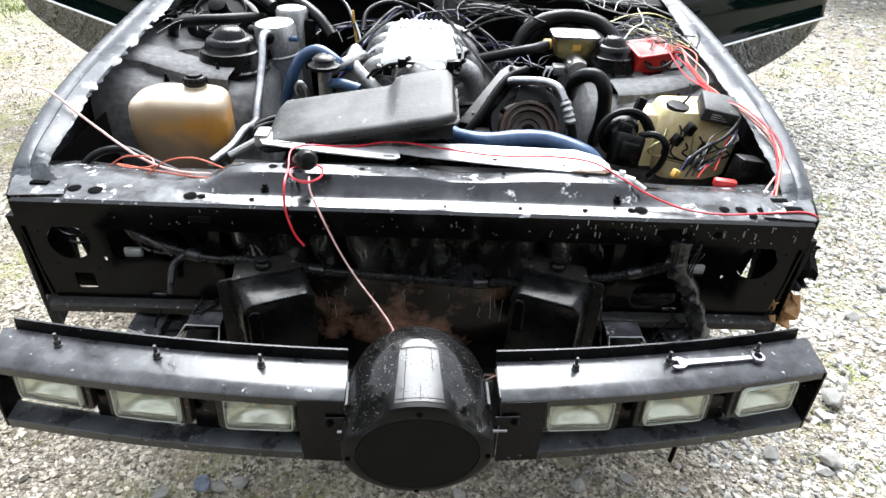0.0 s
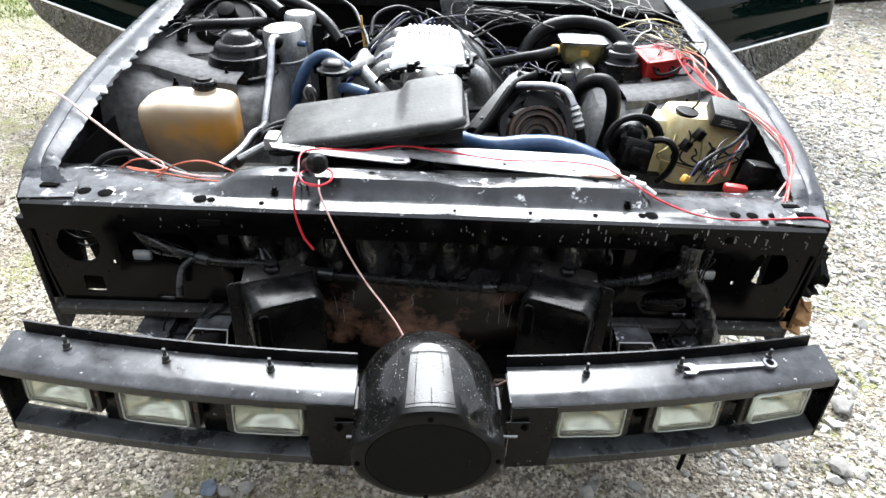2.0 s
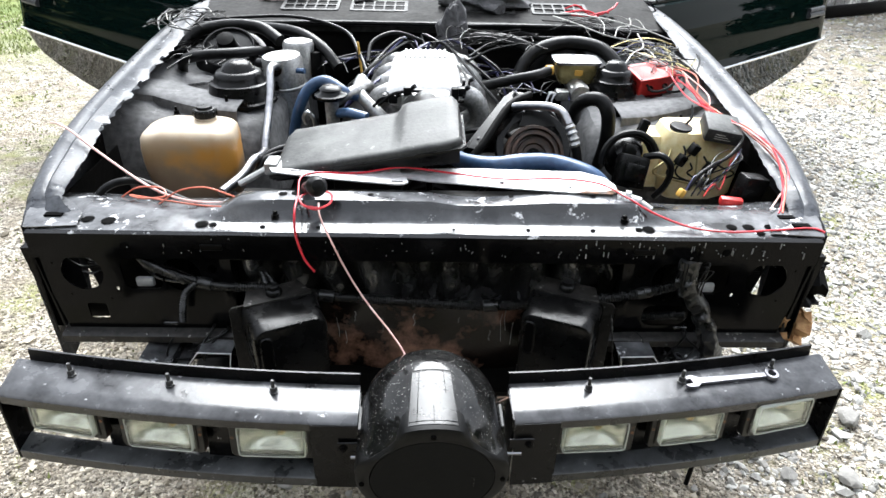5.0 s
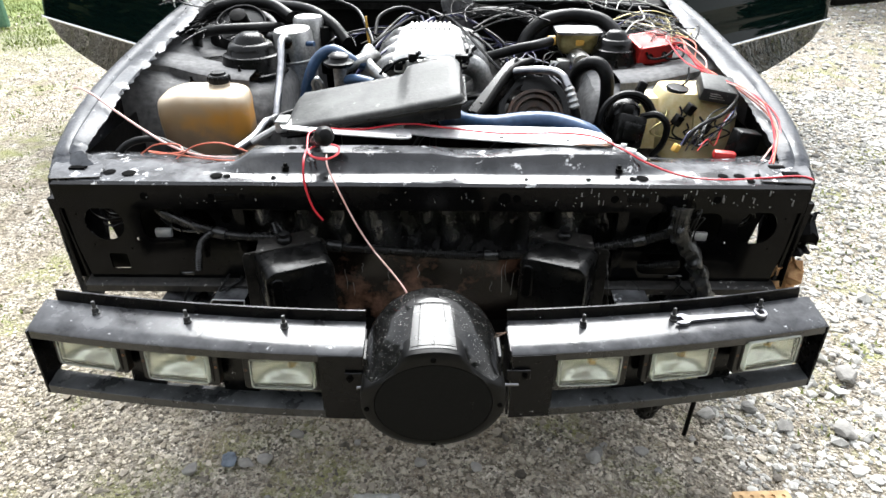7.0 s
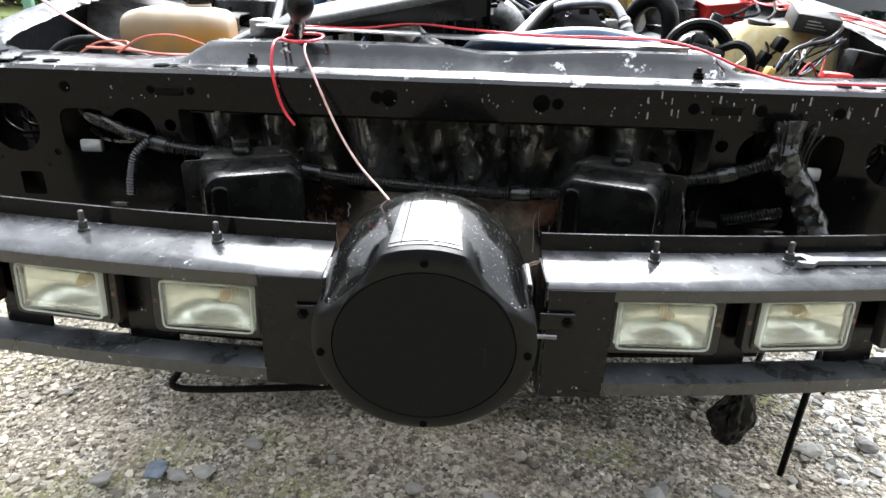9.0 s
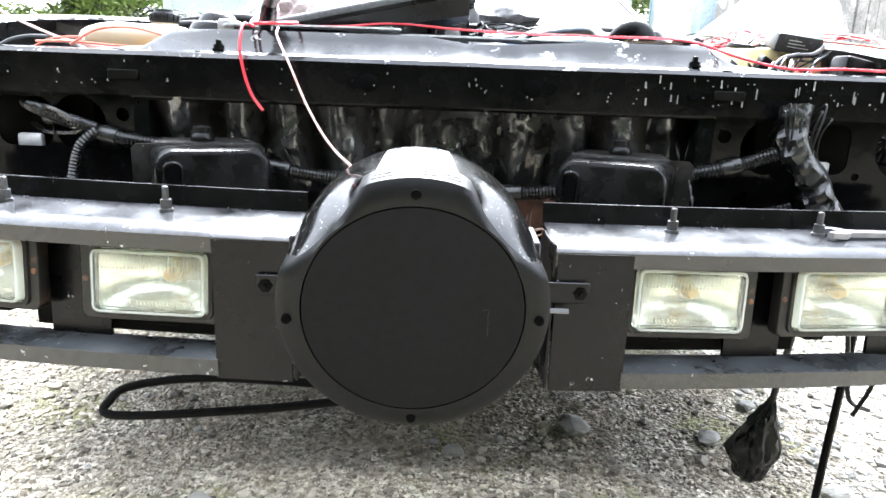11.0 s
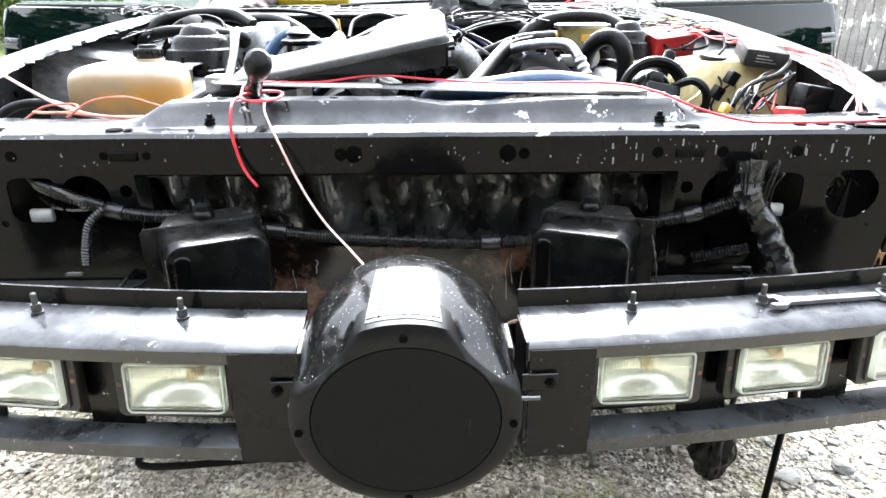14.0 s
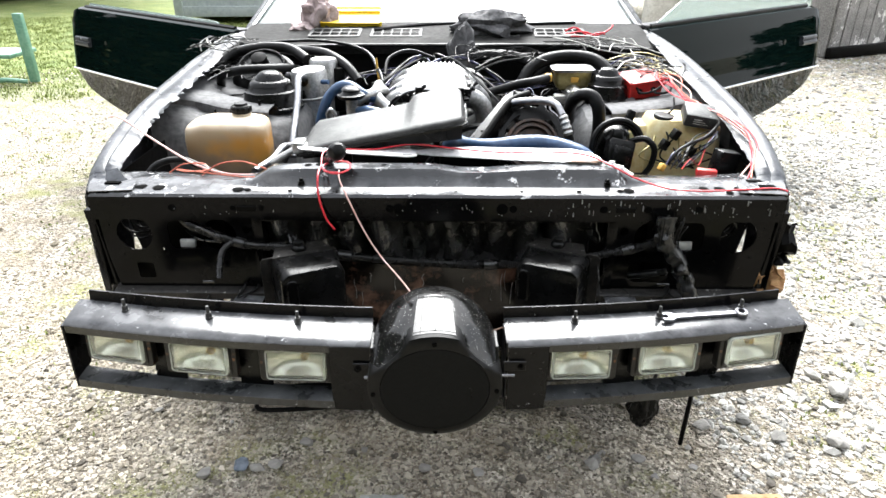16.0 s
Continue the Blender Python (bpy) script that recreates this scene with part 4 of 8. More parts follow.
def radiator_support():
    # the pressed top rail, with a raised middle
    xs = [-0.79, -0.72, -0.6, -0.5, -0.43, -0.385, -0.3, -0.15, 0.0, 0.06, 0.12, 0.25, 0.36, 0.42, 0.465, 0.55, 0.66, 0.74, 0.79]

    def lift(x):
        a, b = (x + 0.44) / 0.06, (0.48 - x) / 0.06
        return max(0.0, min(1.0, a, b))

    rows = []
    for y, z0, k in ((0.0, -0.062, 0), (-0.001, -0.006, 0), (0.004, 0.0, 0), (0.035, 0.001, 0), (0.048, 0.003, 0.1), (0.062, 0.004, 0.75), (0.07, 0.005, 1.0), (0.11, 0.006, 1.0), (0.12, 0.004, 0.8), (0.14, 0.0, 0.55), (0.165, -0.008, 0.4)):
        rows.append([(x, y + (0.02 if abs(x) > 0.7 and y > 0.1 else 0), TOPZ + z0 + 0.034 * k * lift(x) * (0.75 if 0.03 < x < 0.15 and k > 0.5 else 1.0) + 0.0012 * noise.noise((x * 9, y * 30, 0))) for x in xs])
    ob = part("radiator_support", sheet(rows[1:], 0.002), SHELF, car, "scuffed black pressed steel radiator support")
    # same pressing in the darker paint, so the lip looks turned from the sky
    part("front_lip", sheet(rows[:2], 0.002), GLOSS, ob, "glossy black turned-down lip with drips")
    # holes and slots in the rail: flat near-black pieces standing in for their shade
    k = 0
    for x, y, r in ((-0.735, 0.045, 0.011), (-0.715, 0.02, 0.009), (-0.683, 0.045, 0.012), (-0.64, 0.04, 0.013), (-0.452, 0.03, 0.012), (-0.43, 0.029, 0.007), (-0.33, 0.022, 0.005), (-0.22, 0.022, 0.004), (0.05, 0.02, 0.003), (0.2, 0.022, 0.004),
                    (0.33, 0.022, 0.005), (0.445, 0.03, 0.012), (0.425, 0.028, 0.007), (0.62, 0.045, 0.01), (0.655, 0.045, 0.011), (0.67, 0.02, 0.008), (0.7, 0.045, 0.011), (-0.3, 0.095, 0.008), (-0.27, 0.1, 0.012), (-0.12, 0.096, 0.006), (0.17, 0.096, 0.005), (0.34, 0.098, 0.006)):
        z = TOPZ + 0.0035 + (0.037 * lift(x) if y > 0.07 else 0)
        part("punched_hole", lathe([(0, 0.0004), (r, 0.0006), (r * 1.1, 0.0)], (x, y, z - 0.0008), (0, 0, 1), 16), HOLE, ob)
    for x, y in ((-0.755, 0.075), (-0.75, 0.048), (0.745, 0.075), (0.76, 0.04)):
        part("slot", bx(x - 0.017, x + 0.017, y - 0.007, y + 0.007, TOPZ + 0.002, TOPZ + 0.0125, 0.0005, 1), HOLE, ob)
    # studs in the raised part
    for x in (-0.31, 0.4):
        part("stud", hexbolt((x, 0.052, TOPZ + 0.008), 0.007, 0.014), DARK, ob)
    # round and slotted punchings in the front lip, dark pieces laid on it likewise
    for x, r in ((-0.46, 0.006), (-0.395, 0.006), (-0.1, 0.009), (-0.08, 0.012), (0.155, 0.012), (0.18, 0.008), (0.385, 0.008), (0.485, 0.008), (-0.6, 0.008), (0.6, 0.008)):
        part("punched_hole", lathe([(0, 0.0008), (r, 0.0008), (r * 1.1, 0)], (x, -0.001, TOPZ - 0.032), (0, -1, 0), 14), HOLE, ob)
    for x in (-0.43, 0.435):
        part("slot", bx(x - 0.022, x + 0.022, -0.004, 0.0, TOPZ - 0.04, TOPZ - 0.026, 0.0015, 1), DARK, ob)


radiator_support()


def lip_chips():
    """Bare chips and drips along the front lip of the rail."""
    lip = next(o for o in car.children if o.name == "radiator_support")
    rng = random.Random(23)
    for i in range(95):
        x = rng.choice((rng.uniform(0.25, 0.78), rng.uniform(0.3, 0.72), rng.uniform(0.0, 0.45), rng.uniform(-0.6, 0.1)))
        w, h = rng.uniform(0.0003, 0.0011), rng.choice((rng.uniform(0.001, 0.003), rng.uniform(0.0015, 0.004), rng.uniform(0.004, 0.016) if x > 0.25 else 0.002))
        z = TOPZ - rng.uniform(0.012, 0.05 - h / 2)
        part("paint_chip", bx(x - w, x + w, -0.0022, -0.0002, z - h / 2, z + h / 2, 0), CHIP, lip)


CHIP = shade("bare_grey_chip", (0.1, 0.1, 0.1), (0.26, 0.26, 0.26), 0.5, scale=40, bump=0.0)
lip_chips()


def headlamp_panel(s):
    """The panel beside the grille opening, with its cut-outs; s is -1 or 1."""
    f = lambda pts: [(s * a, b) for a, b in (pts if s > 0 else pts[::-1])]
    out = f([(0.415, 0.64), (0.787, 0.64), (0.787, 0.6), (0.765, 0.455), (0.36, 0.455), (0.36, 0.47), (0.415, 0.5)])
    holes = [f(circ(0.705, 0.598, 0.042, 22)), f(rrect(0.545, 0.625, 0.56, 0.632, 0.018)), f(circ(0.505, 0.596, 0.04, 20)),
             f(rrect(0.46, 0.56, 0.477, 0.53, 0.02)) if s > 0 else f(rrect(0.675, 0.715, 0.482, 0.522, 0.005)), f(circ(0.64, 0.558, 0.006, 8)), f(circ(0.44, 0.61, 0.01, 10))]
    p = part("headlamp_panel", slab(out, holes, (0, 0.012, 0), (1, 0, 0), (0, 0, 1), 0.004), GLOSS, car)
    a, b = sorted((s * 0.36, s * 0.775))
    part("lower_ledge", sheet([[(x, y, z) for x in np.linspace(a, b, 6)] for y, z in ((0.02, 0.458), (-0.008, 0.453), (-0.012, 0.45), (-0.012, 0.436))], 0.003), GRIME, p)
    a, b = sorted((s * 0.535, s * 0.635))
    # flat near-black backing behind the lamp opening
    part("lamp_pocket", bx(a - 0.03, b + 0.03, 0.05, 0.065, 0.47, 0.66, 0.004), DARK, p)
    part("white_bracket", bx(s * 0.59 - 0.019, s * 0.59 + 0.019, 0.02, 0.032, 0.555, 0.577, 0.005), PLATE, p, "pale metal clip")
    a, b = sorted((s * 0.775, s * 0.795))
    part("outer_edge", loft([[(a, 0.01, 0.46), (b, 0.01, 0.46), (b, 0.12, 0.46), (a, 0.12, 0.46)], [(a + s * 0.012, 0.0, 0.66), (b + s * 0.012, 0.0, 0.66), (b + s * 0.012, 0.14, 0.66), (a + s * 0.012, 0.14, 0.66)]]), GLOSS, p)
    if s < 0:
        # flat near-black backing behind the square opening
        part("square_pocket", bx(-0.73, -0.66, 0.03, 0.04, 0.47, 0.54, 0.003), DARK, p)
    part("lower_lug", bx(s * 0.55 - 0.016, s * 0.55 + 0.016, 0.006, 0.012, 0.465, 0.474, 0.002, 1), SHELF, p, "pressed lug with a rubbed edge")
    for x, z in ((0.74, 0.545), (0.76, 0.62), (0.66, 0.535), (0.5, 0.545)):
        part("screw", lathe([(0, 0), (0.006, 0), (0.006, 0.003), (0, 0.005)], (s * x, 0.012, z), (0, -1, 0), 8), DARK, p)


headlamp_panel(-1)
headlamp_panel(1)


def front_structure():
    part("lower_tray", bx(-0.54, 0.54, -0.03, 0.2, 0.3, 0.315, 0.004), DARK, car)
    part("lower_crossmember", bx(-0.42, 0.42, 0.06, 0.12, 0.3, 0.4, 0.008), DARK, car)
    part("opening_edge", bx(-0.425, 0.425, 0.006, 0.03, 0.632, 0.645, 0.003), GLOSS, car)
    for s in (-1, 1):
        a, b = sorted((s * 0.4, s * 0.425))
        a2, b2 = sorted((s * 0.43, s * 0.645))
        # near-black panels closing the view beside the grille opening
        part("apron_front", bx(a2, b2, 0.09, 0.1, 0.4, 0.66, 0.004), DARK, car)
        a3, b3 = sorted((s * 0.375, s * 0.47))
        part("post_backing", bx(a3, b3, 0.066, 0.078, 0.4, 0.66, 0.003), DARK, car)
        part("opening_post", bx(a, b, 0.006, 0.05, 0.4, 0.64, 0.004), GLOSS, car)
        # folded bracket with a bright edge, at the frame rail's end
        c = s * 0.43
        fold = [(0.6, 0.431), (0.557, 0.411), (0.541, 0.416), (0.543, 0.387), (0.522, 0.383), (0.477, 0.447), (0.408, 0.445), (0.42, 0.372)]
        br = part("folded_bracket", sheet([[(s * x, y, z) for x, z in fold] for y in (-0.06, 0.0, 0.06)], 0.003), SHELF, car, smooth=False)
        part("worn_edge", tube([(s * x, -0.061, z) for x, z in fold], 0.0017, 6, 1), PLATE, br, "thin bright edge of the bracket")
        part("frame_rail", bx(c - 0.06, c + 0.055, 0.06, 0.9, 0.33, 0.42, 0.008), DARK, car)
    part("chain_strap", tube([(0.372, -0.05, 0.56), (0.374, -0.075, 0.52), (0.378, -0.1, 0.46), (0.39, -0.13, 0.41)], 0.0018, 6, 6, ripple=0.0009, pitch=0.012), GRIME, car)
    # radiator and its wrapped plastic sheet, hanging from the rail in pleats
    rows = []
    for i in range(30):
        z = 0.37 + 0.275 * i / 29
        row = []
        for j in range(141):
            x = -0.42 + 0.84 * j / 140
            fan = x * (1 + 0.5 * (z - 0.4)) + 0.02 * noise.noise((x * 5, z * 6, 2.0))
            pleat = abs(noise.noise((fan * 11 + 1.5 * z, z * 2.0, 3.0))) ** 0.6
            crease = 0.6 * abs(noise.noise((x * 15 - z * 10, z * 8, 8.0))) + 0.16 * abs(noise.noise((x * 36, z * 24, 1.0)))
            row.append((x, 0.17 - 0.1 * pleat - 0.035 * crease - 0.36 * (z - 0.40), z))
        rows.append(row)
    part("plastic_sheet", sheet(rows, 0.001), BAG, car, "crumpled glossy black plastic sheet over the radiator")
    part("radiator_core", bx(-0.42, 0.42, 0.185, 0.23, 0.36, 0.69, 0.006), DARK, car)
    rows = [[(x, 0.045 + 0.012 * noise.noise((x * 9, z * 9, 0)) + 0.25 * x * x, z) for x in np.linspace(-0.24, 0.24, 19)] for z in np.linspace(0.3, 0.5, 9)]
    dam = part("air_dam", sheet(rows, 0.003), RADB, car, "lower air dam with soft brown patches")
    # thin scratches and runs down its face
    rng = random.Random(12)
    for x, z0, z1 in ((-0.2, 0.4, 0.455), (-0.185, 0.38, 0.42), (-0.16, 0.45, 0.475), (-0.1, 0.42, 0.465), (-0.03, 0.44, 0.478), (0.07, 0.45, 0.465), (0.14, 0.4, 0.43), (0.165, 0.4, 0.475), (0.172, 0.43, 0.485), (0.19, 0.39, 0.45)):
        run = [(x + rng.uniform(-0.003, 0.003), z0 + (z1 - z0) * q / 4) for q in range(5)]
        part("scratch", tube([(a, 0.0435 + 0.012 * noise.noise((a * 9, z * 9, 0)) + 0.25 * a * a, z) for a, z in run], rng.uniform(0.0004, 0.0008), 4, 2), CHIP, dam)
    # torn corner by the wheel
    rng = random.Random(4)
    rows = [[(0.772 + 0.068 * j / 8 + 0.01 * noise.noise((i * 0.7, j * 0.5, 3)) + 0, 0.035 + 0.05 * noise.noise((i * 0.5, j * 0.45, 1)), 0.505 - 0.011 * i + 0.012 * noise.noise((j * 0.6, i * 0.3, 7))) for j in range(9)] for i in range(9)]
    part("torn_filler", sheet(rows, 0.008), FOAM, car, "torn tan filler foam")
    rows = [[(0.79 + 0.07 * j / 7 + 0.012 * noise.noise((i * 0.6, j * 0.4, 9)), 0.05 + 0.05 * noise.noise((i * 0.45, j * 0.4, 5)), 0.61 - 0.014 * i + 0.012 * noise.noise((j * 0.8, i * 0.3, 2))) for j in range(8)] for i in range(8)]
    part("torn_liner", sheet(rows, 0.005), DARK, car, "torn black wheel arch liner")
    part("bumper_corner", bx(0.81, 0.85, 0.06, 0.14, 0.52, 0.6, 0.012), GREY, car)


front_structure()

# outer edge of the wings: (x, y, z)
WING = [(0.818, 0.06, 0.7), (0.826, 0.09, 0.707), (0.838, 0.13, 0.717), (0.872, 0.30, 0.744), (0.893, 0.50, 0.768), (0.908, 0.80, 0.796), (0.918, 1.10, 0.82), (0.922, 1.40, 0.836), (0.92, 1.62, 0.842)]


def wing(s):
    path = smooth_path(WING, 14)
    rng = random.Random(7 + s)
    rows = []
    for i, p in enumerate(path):
        y = p.y
        inner = 0.088 + 0.02 * min(1, max(0, y - 0.1) / 0.5) - 0.045 * max(0, (y - 1.0) / 0.6)
        jag = (rng.uniform(-0.011, 0.009) if s < 0 and 0.35 < y < 0.95 else rng.uniform(-0.002, 0.002))
        low = 0.30 + 0.0 * y
        if 0.30 < y < 1.12:
            low = max(low, 0.30 + 0.34 * math.sqrt(max(0.0, 1 - ((y - 0.71) / 0.41) ** 2)))
        inner *= 0.8 + 0.2 * min(1.0, max(0.0, y - 0.09) / 0.16)
        prof = [(-inner - jag, 0.012), (-inner * 0.93, 0.017), (-inner * 0.6, 0.02), (-inner * 0.5, 0.013), (-0.036, 0.014), (-0.026, 0.017), (-0.013, 0.013), (0.0, 0.0), (0.012, -0.03), (0.02, -0.09), (0.024, -0.18)]
        flat = min(1.0, 0.25 + max(0.0, y - 0.06) / 0.12)
        row = [(s * (p.x + a), y, p.z + (b * flat if b > 0 else b)) for a, b in prof]
        row += [(s * (p.x + 0.02), y, min(p.z - 0.2, low + 0.05)), (s * (p.x + 0.012), y, min(p.z - 0.22, low))]
        rows.append(row)
    w = part("front_wing", sheet(rows, 0.002), GREY, car, "grey-black front wing top with a torn inner edge" if s < 0 else "grey-black front wing")
    # apron: a wall in front of the wheel house, then a pressed shelf back to the scuttle
    rows = []
    for y, z in ((0.455, 0.42), (0.465, 0.52), (0.485, 0.60), (0.51, 0.665), (0.54, 0.70), (0.565, 0.712), (0.575, 0.72), (0.66, 0.724), (0.68, 0.732), (0.8, 0.735), (0.95, 0.735), (0.97, 0.728), (1.1, 0.73), (1.3, 0.735)):
        edge = 0.895 if y > 0.6 else 0.84 + 0.055 * (y - 0.45) / 0.15
        up = 0.05 * min(1.0, max(0.0, (y - 0.5) / 0.1))
        rows.append([(s * edge, y, z + up), (s * 0.8, y, z + 0.4 * up), (s * 0.76, y, z + 0.006), (s * 0.7, y + 0.01, z), (s * 0.66, y + 0.012, z - 0.004), (s * 0.64, y + 0.01, z + 0.006), (s * 0.55, y + 0.02, z - 0.008), (s * 0.47, y + 0.04, z - 0.02), (s * 0.445, y + 0.05, z - 0.05), (s * 0.435, y + 0.055, min(z - 0.06, 0.45))])
    part("inner_apron", sheet(rows, 0.003), APRON, car, "grimy grey-black inner wheel apron")
    rows = [[(s * (0.80 + 0.03 * (y - 0.15) + (0.0 if z > 0.6 else -0.03 * (0.6 - z) / 0.15)), y, z) for y in (0.16, 0.24, 0.32, 0.4, 0.47)] for z in (0.69, 0.65, 0.58, 0.46)]
    part("side_wall", sheet(rows, 0.003), DARK, car)
    # strut tower
    c = (s * 0.56, 0.80, 0.725)
    pad = [(-0.15, -0.11), (-0.06, -0.135), (0.04, -0.125), (0.055, -0.09), (0.06, 0.05), (0.05, 0.12), (-0.05, 0.13), (-0.12, 0.08), (-0.24, 0.03), (-0.26, -0.03)]
    pad = [(-s * a, b) for a, b in (pad[::-1] if s > 0 else pad)]
    part("tower_pad", slab(pad, [], (c[0], c[1], 0.685), (1, 0, 0), (0, 1, 0), 0.054), PLAST, car, "pressed black mounting pad", smooth=False)
    k = 0.95 if s < 0 else 0.72
    tiers = [(0.11, 0.0), (0.109, 0.008), (0.102, 0.012), (0.096, 0.03), (0.09, 0.05), (0.088, 0.056), (0.08, 0.058), (0.077, 0.061), (0.073, 0.075), (0.067, 0.086), (0.062, 0.09), (0.053, 0.092), (0.05, 0.096), (0.043, 0.108), (0.03, 0.117), (0.014, 0.12), (0, 0.12)]
    c = (c[0], c[1] + (0.04 if s > 0 else -0.03), c[2] - (0 if s > 0 else 0.012))
    t = part("strut_tower", lathe([(r * k, h * (0.55 + 0.45 * k) + 0.006) for r, h in tiers], c, (0, 0, 1), 40), PLAST, car, "stepped black strut tower cap")
    for a in range(3):
        part("stud", hexbolt((c[0] + 0.112 * k * math.cos(2.1 * a + 0.4), c[1] + 0.112 * k * math.sin(2.1 * a + 0.4), 0.736), 0.006, 0.026), DARK, t)
    # pressed brace between the wing and the tower
    rows = []
    for x, y, z in ((0.885, 0.66, 0.79), (0.84, 0.7, 0.775), (0.78, 0.72, 0.762), (0.7, 0.69, 0.752), (0.62, 0.66, 0.746), (0.53, 0.65, 0.742)):
        rows.append([(s * x, y - 0.05, z - 0.045), (s * x, y - 0.045, z - 0.006), (s * x, y - 0.035, z), (s * x, y + 0.03, z + 0.002), (s * x, y + 0.09, z - 0.004)])
    part("apron_brace", sheet(rows, 0.003), APRON, car, "pressed grimy brace beside the strut tower")
    part("apron_bolt", hexbolt((s * 0.7, 0.62, 0.724), 0.006, 0.02), DARK, car)
    # triangular corner plate
    pts = [(s * 0.79, 0.002), (s * 0.69, 0.012), (s * 0.7, 0.06), (s * 0.735, 0.1), (s * 0.77, 0.125), (s * 0.815, 0.12), (s * 0.81, 0.06)]
    part("corner_plate", slab(pts if s > 0 else pts[::-1], [], (0, 0, 0.7035), (1, 0, 0), (0, 1, 0.07), 0.002), SHELF, car)
    part("corner_skin", sheet([[(s * x, y, z) for x, y in ((0.79, 0.0), (0.806, 0.04), (0.822, 0.09), (0.84, 0.15))] for z in (0.708, 0.66, 0.56, 0.45)], 0.003), GLOSS, car)


wing(-1)
wing(1)


def bay_and_cabin():
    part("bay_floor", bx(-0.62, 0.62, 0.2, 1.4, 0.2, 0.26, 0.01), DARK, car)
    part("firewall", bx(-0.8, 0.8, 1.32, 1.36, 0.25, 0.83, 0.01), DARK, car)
    rows = [[(x, y, z + 0.008 * (1 - (x / 0.85) ** 2)) for x in np.linspace(-0.86, 0.86, 15)] for y, z in ((1.3, 0.80), (1.3, 0.825), (1.31, 0.832), (1.36, 0.837), (1.42, 0.846), (1.6, 0.873), (1.68, 0.88))]
    part("cowl_panel", sheet(rows, 0.003), COWL, car, "dusty black scuttle panel below the windscreen")
    for x0 in (-0.57, -0.31, 0.1, 0.38):
        holes = [rrect(x0 + 0.012 + 0.04 * i, x0 + 0.046 + 0.04 * i, 1.448 + 0.05 * j, 1.49 + 0.05 * j, 0.005, 2) for i in range(5) for j in range(2)]
        part("cowl_grille", slab(rrect(x0, x0 + 0.218, 1.435, 1.555, 0.01), holes, (0, 0.012, 0.638), (1, 0, 0), (0, 1, 0.15), 0.007), GRILLE, car, "grey plastic air intake grille")
    part("weatherstrip", tube([(-0.82, 1.30, 0.825), (-0.4, 1.285, 0.84), (0, 1.28, 0.842), (0.4, 1.285, 0.84), (0.82, 1.30, 0.825)], 0.009, 8, 8), RUB, car)
    # windscreen, roof and cabin behind
    rows = []
    for k in range(9):
        t = k / 8
        y, z, hw = 1.64 + 0.82 * t, 0.868 + 0.432 * t, 0.88 - 0.22 * t
        rows.append([(hw * u, y + 0.09 * u * u, z - 0.02 * u * u) for u in np.linspace(-1, 1, 13)])
    ws = part("windscreen", sheet(rows, 0.005), SCREEN, car, "windscreen whitened for the mirrored sky")
    ws.visible_shadow = False
    for s in (-1, 1):
        part("screen_pillar", tube([(s * 0.91, 1.7, 0.83), (s * 0.805, 2.12, 1.06), (s * 0.685, 2.56, 1.30)], 0.018, 8, 6), GREY, car)
        part("windscreen_trim", tube([(s * 0.885, 1.72, 0.855), (s * 0.78, 2.12, 1.065), (s * 0.665, 2.535, 1.3)], 0.007, 6, 6), CHROME, car)
        part("wiper_arm", tube([(s * 0.2 - 0.1, 1.52, 0.872), (s * 0.2 + 0.12, 1.6, 0.885), (s * 0.2 + 0.38, 1.65, 0.888)], 0.007, 6, 6), RUB, car)
        part("rear_side", bx(*sorted((s * 0.86, s * 0.9)), 2.95, 4.6, 0.3, 0.86, 0.02), DOORP, car)
        part("sill", bx(*sorted((s * 0.78, s * 0.9)), 1.6, 3.0, 0.2, 0.36, 0.02), DOORP, car)
    rows = [[(u * (0.69 - 0.05 * t), 2.46 + 0.95 * t, 1.30 + 0.04 * math.sin(math.pi * t) - 0.03 * u * u) for u in np.linspace(-1, 1, 9)] for t in np.linspace(0, 1, 7)]
    part("roof", sheet(rows, 0.012), DOORP, car)
    rows = [[(u * (0.64 + 0.1 * t), 3.4 + 1.0 * t, 1.30 - 0.42 * t) for u in np.linspace(-1, 1, 5)] for t in np.linspace(0, 1, 4)]
    part("rear_hatch", sheet(rows, 0.01), DOORP, car)
    part("cabin_floor", bx(-0.85, 0.85, 1.4, 4.4, 0.24, 0.3, 0.01), DARK, car)
    rows = [[(x, y, z) for x in np.linspace(-0.8, 0.8, 9)] for y, z in ((1.66, 0.79), (1.9, 0.84), (2.1, 0.845), (2.16, 0.8), (2.16, 0.5))]
    part("dashboard", sheet(rows, 0.02), CLOTH, car)
    for x in (-0.4, 0.4):
        part("seat", join(loft([rring(x, 2.75, 0.45, 0.48, 0.5, 0.08), rring(x, 2.75, 0.55, 0.5, 0.5, 0.08)]), about(loft([rring(x, 3.0, 0.5, 0.48, 0.12, 0.05), rring(x, 3.0, 0.8, 0.5, 0.14, 0.05), rring(x, 3.0, 1.1, 0.3, 0.1, 0.04)]), (x, 3.0, 0.5), -14)), CLOTH, car)


bay_and_cabin()


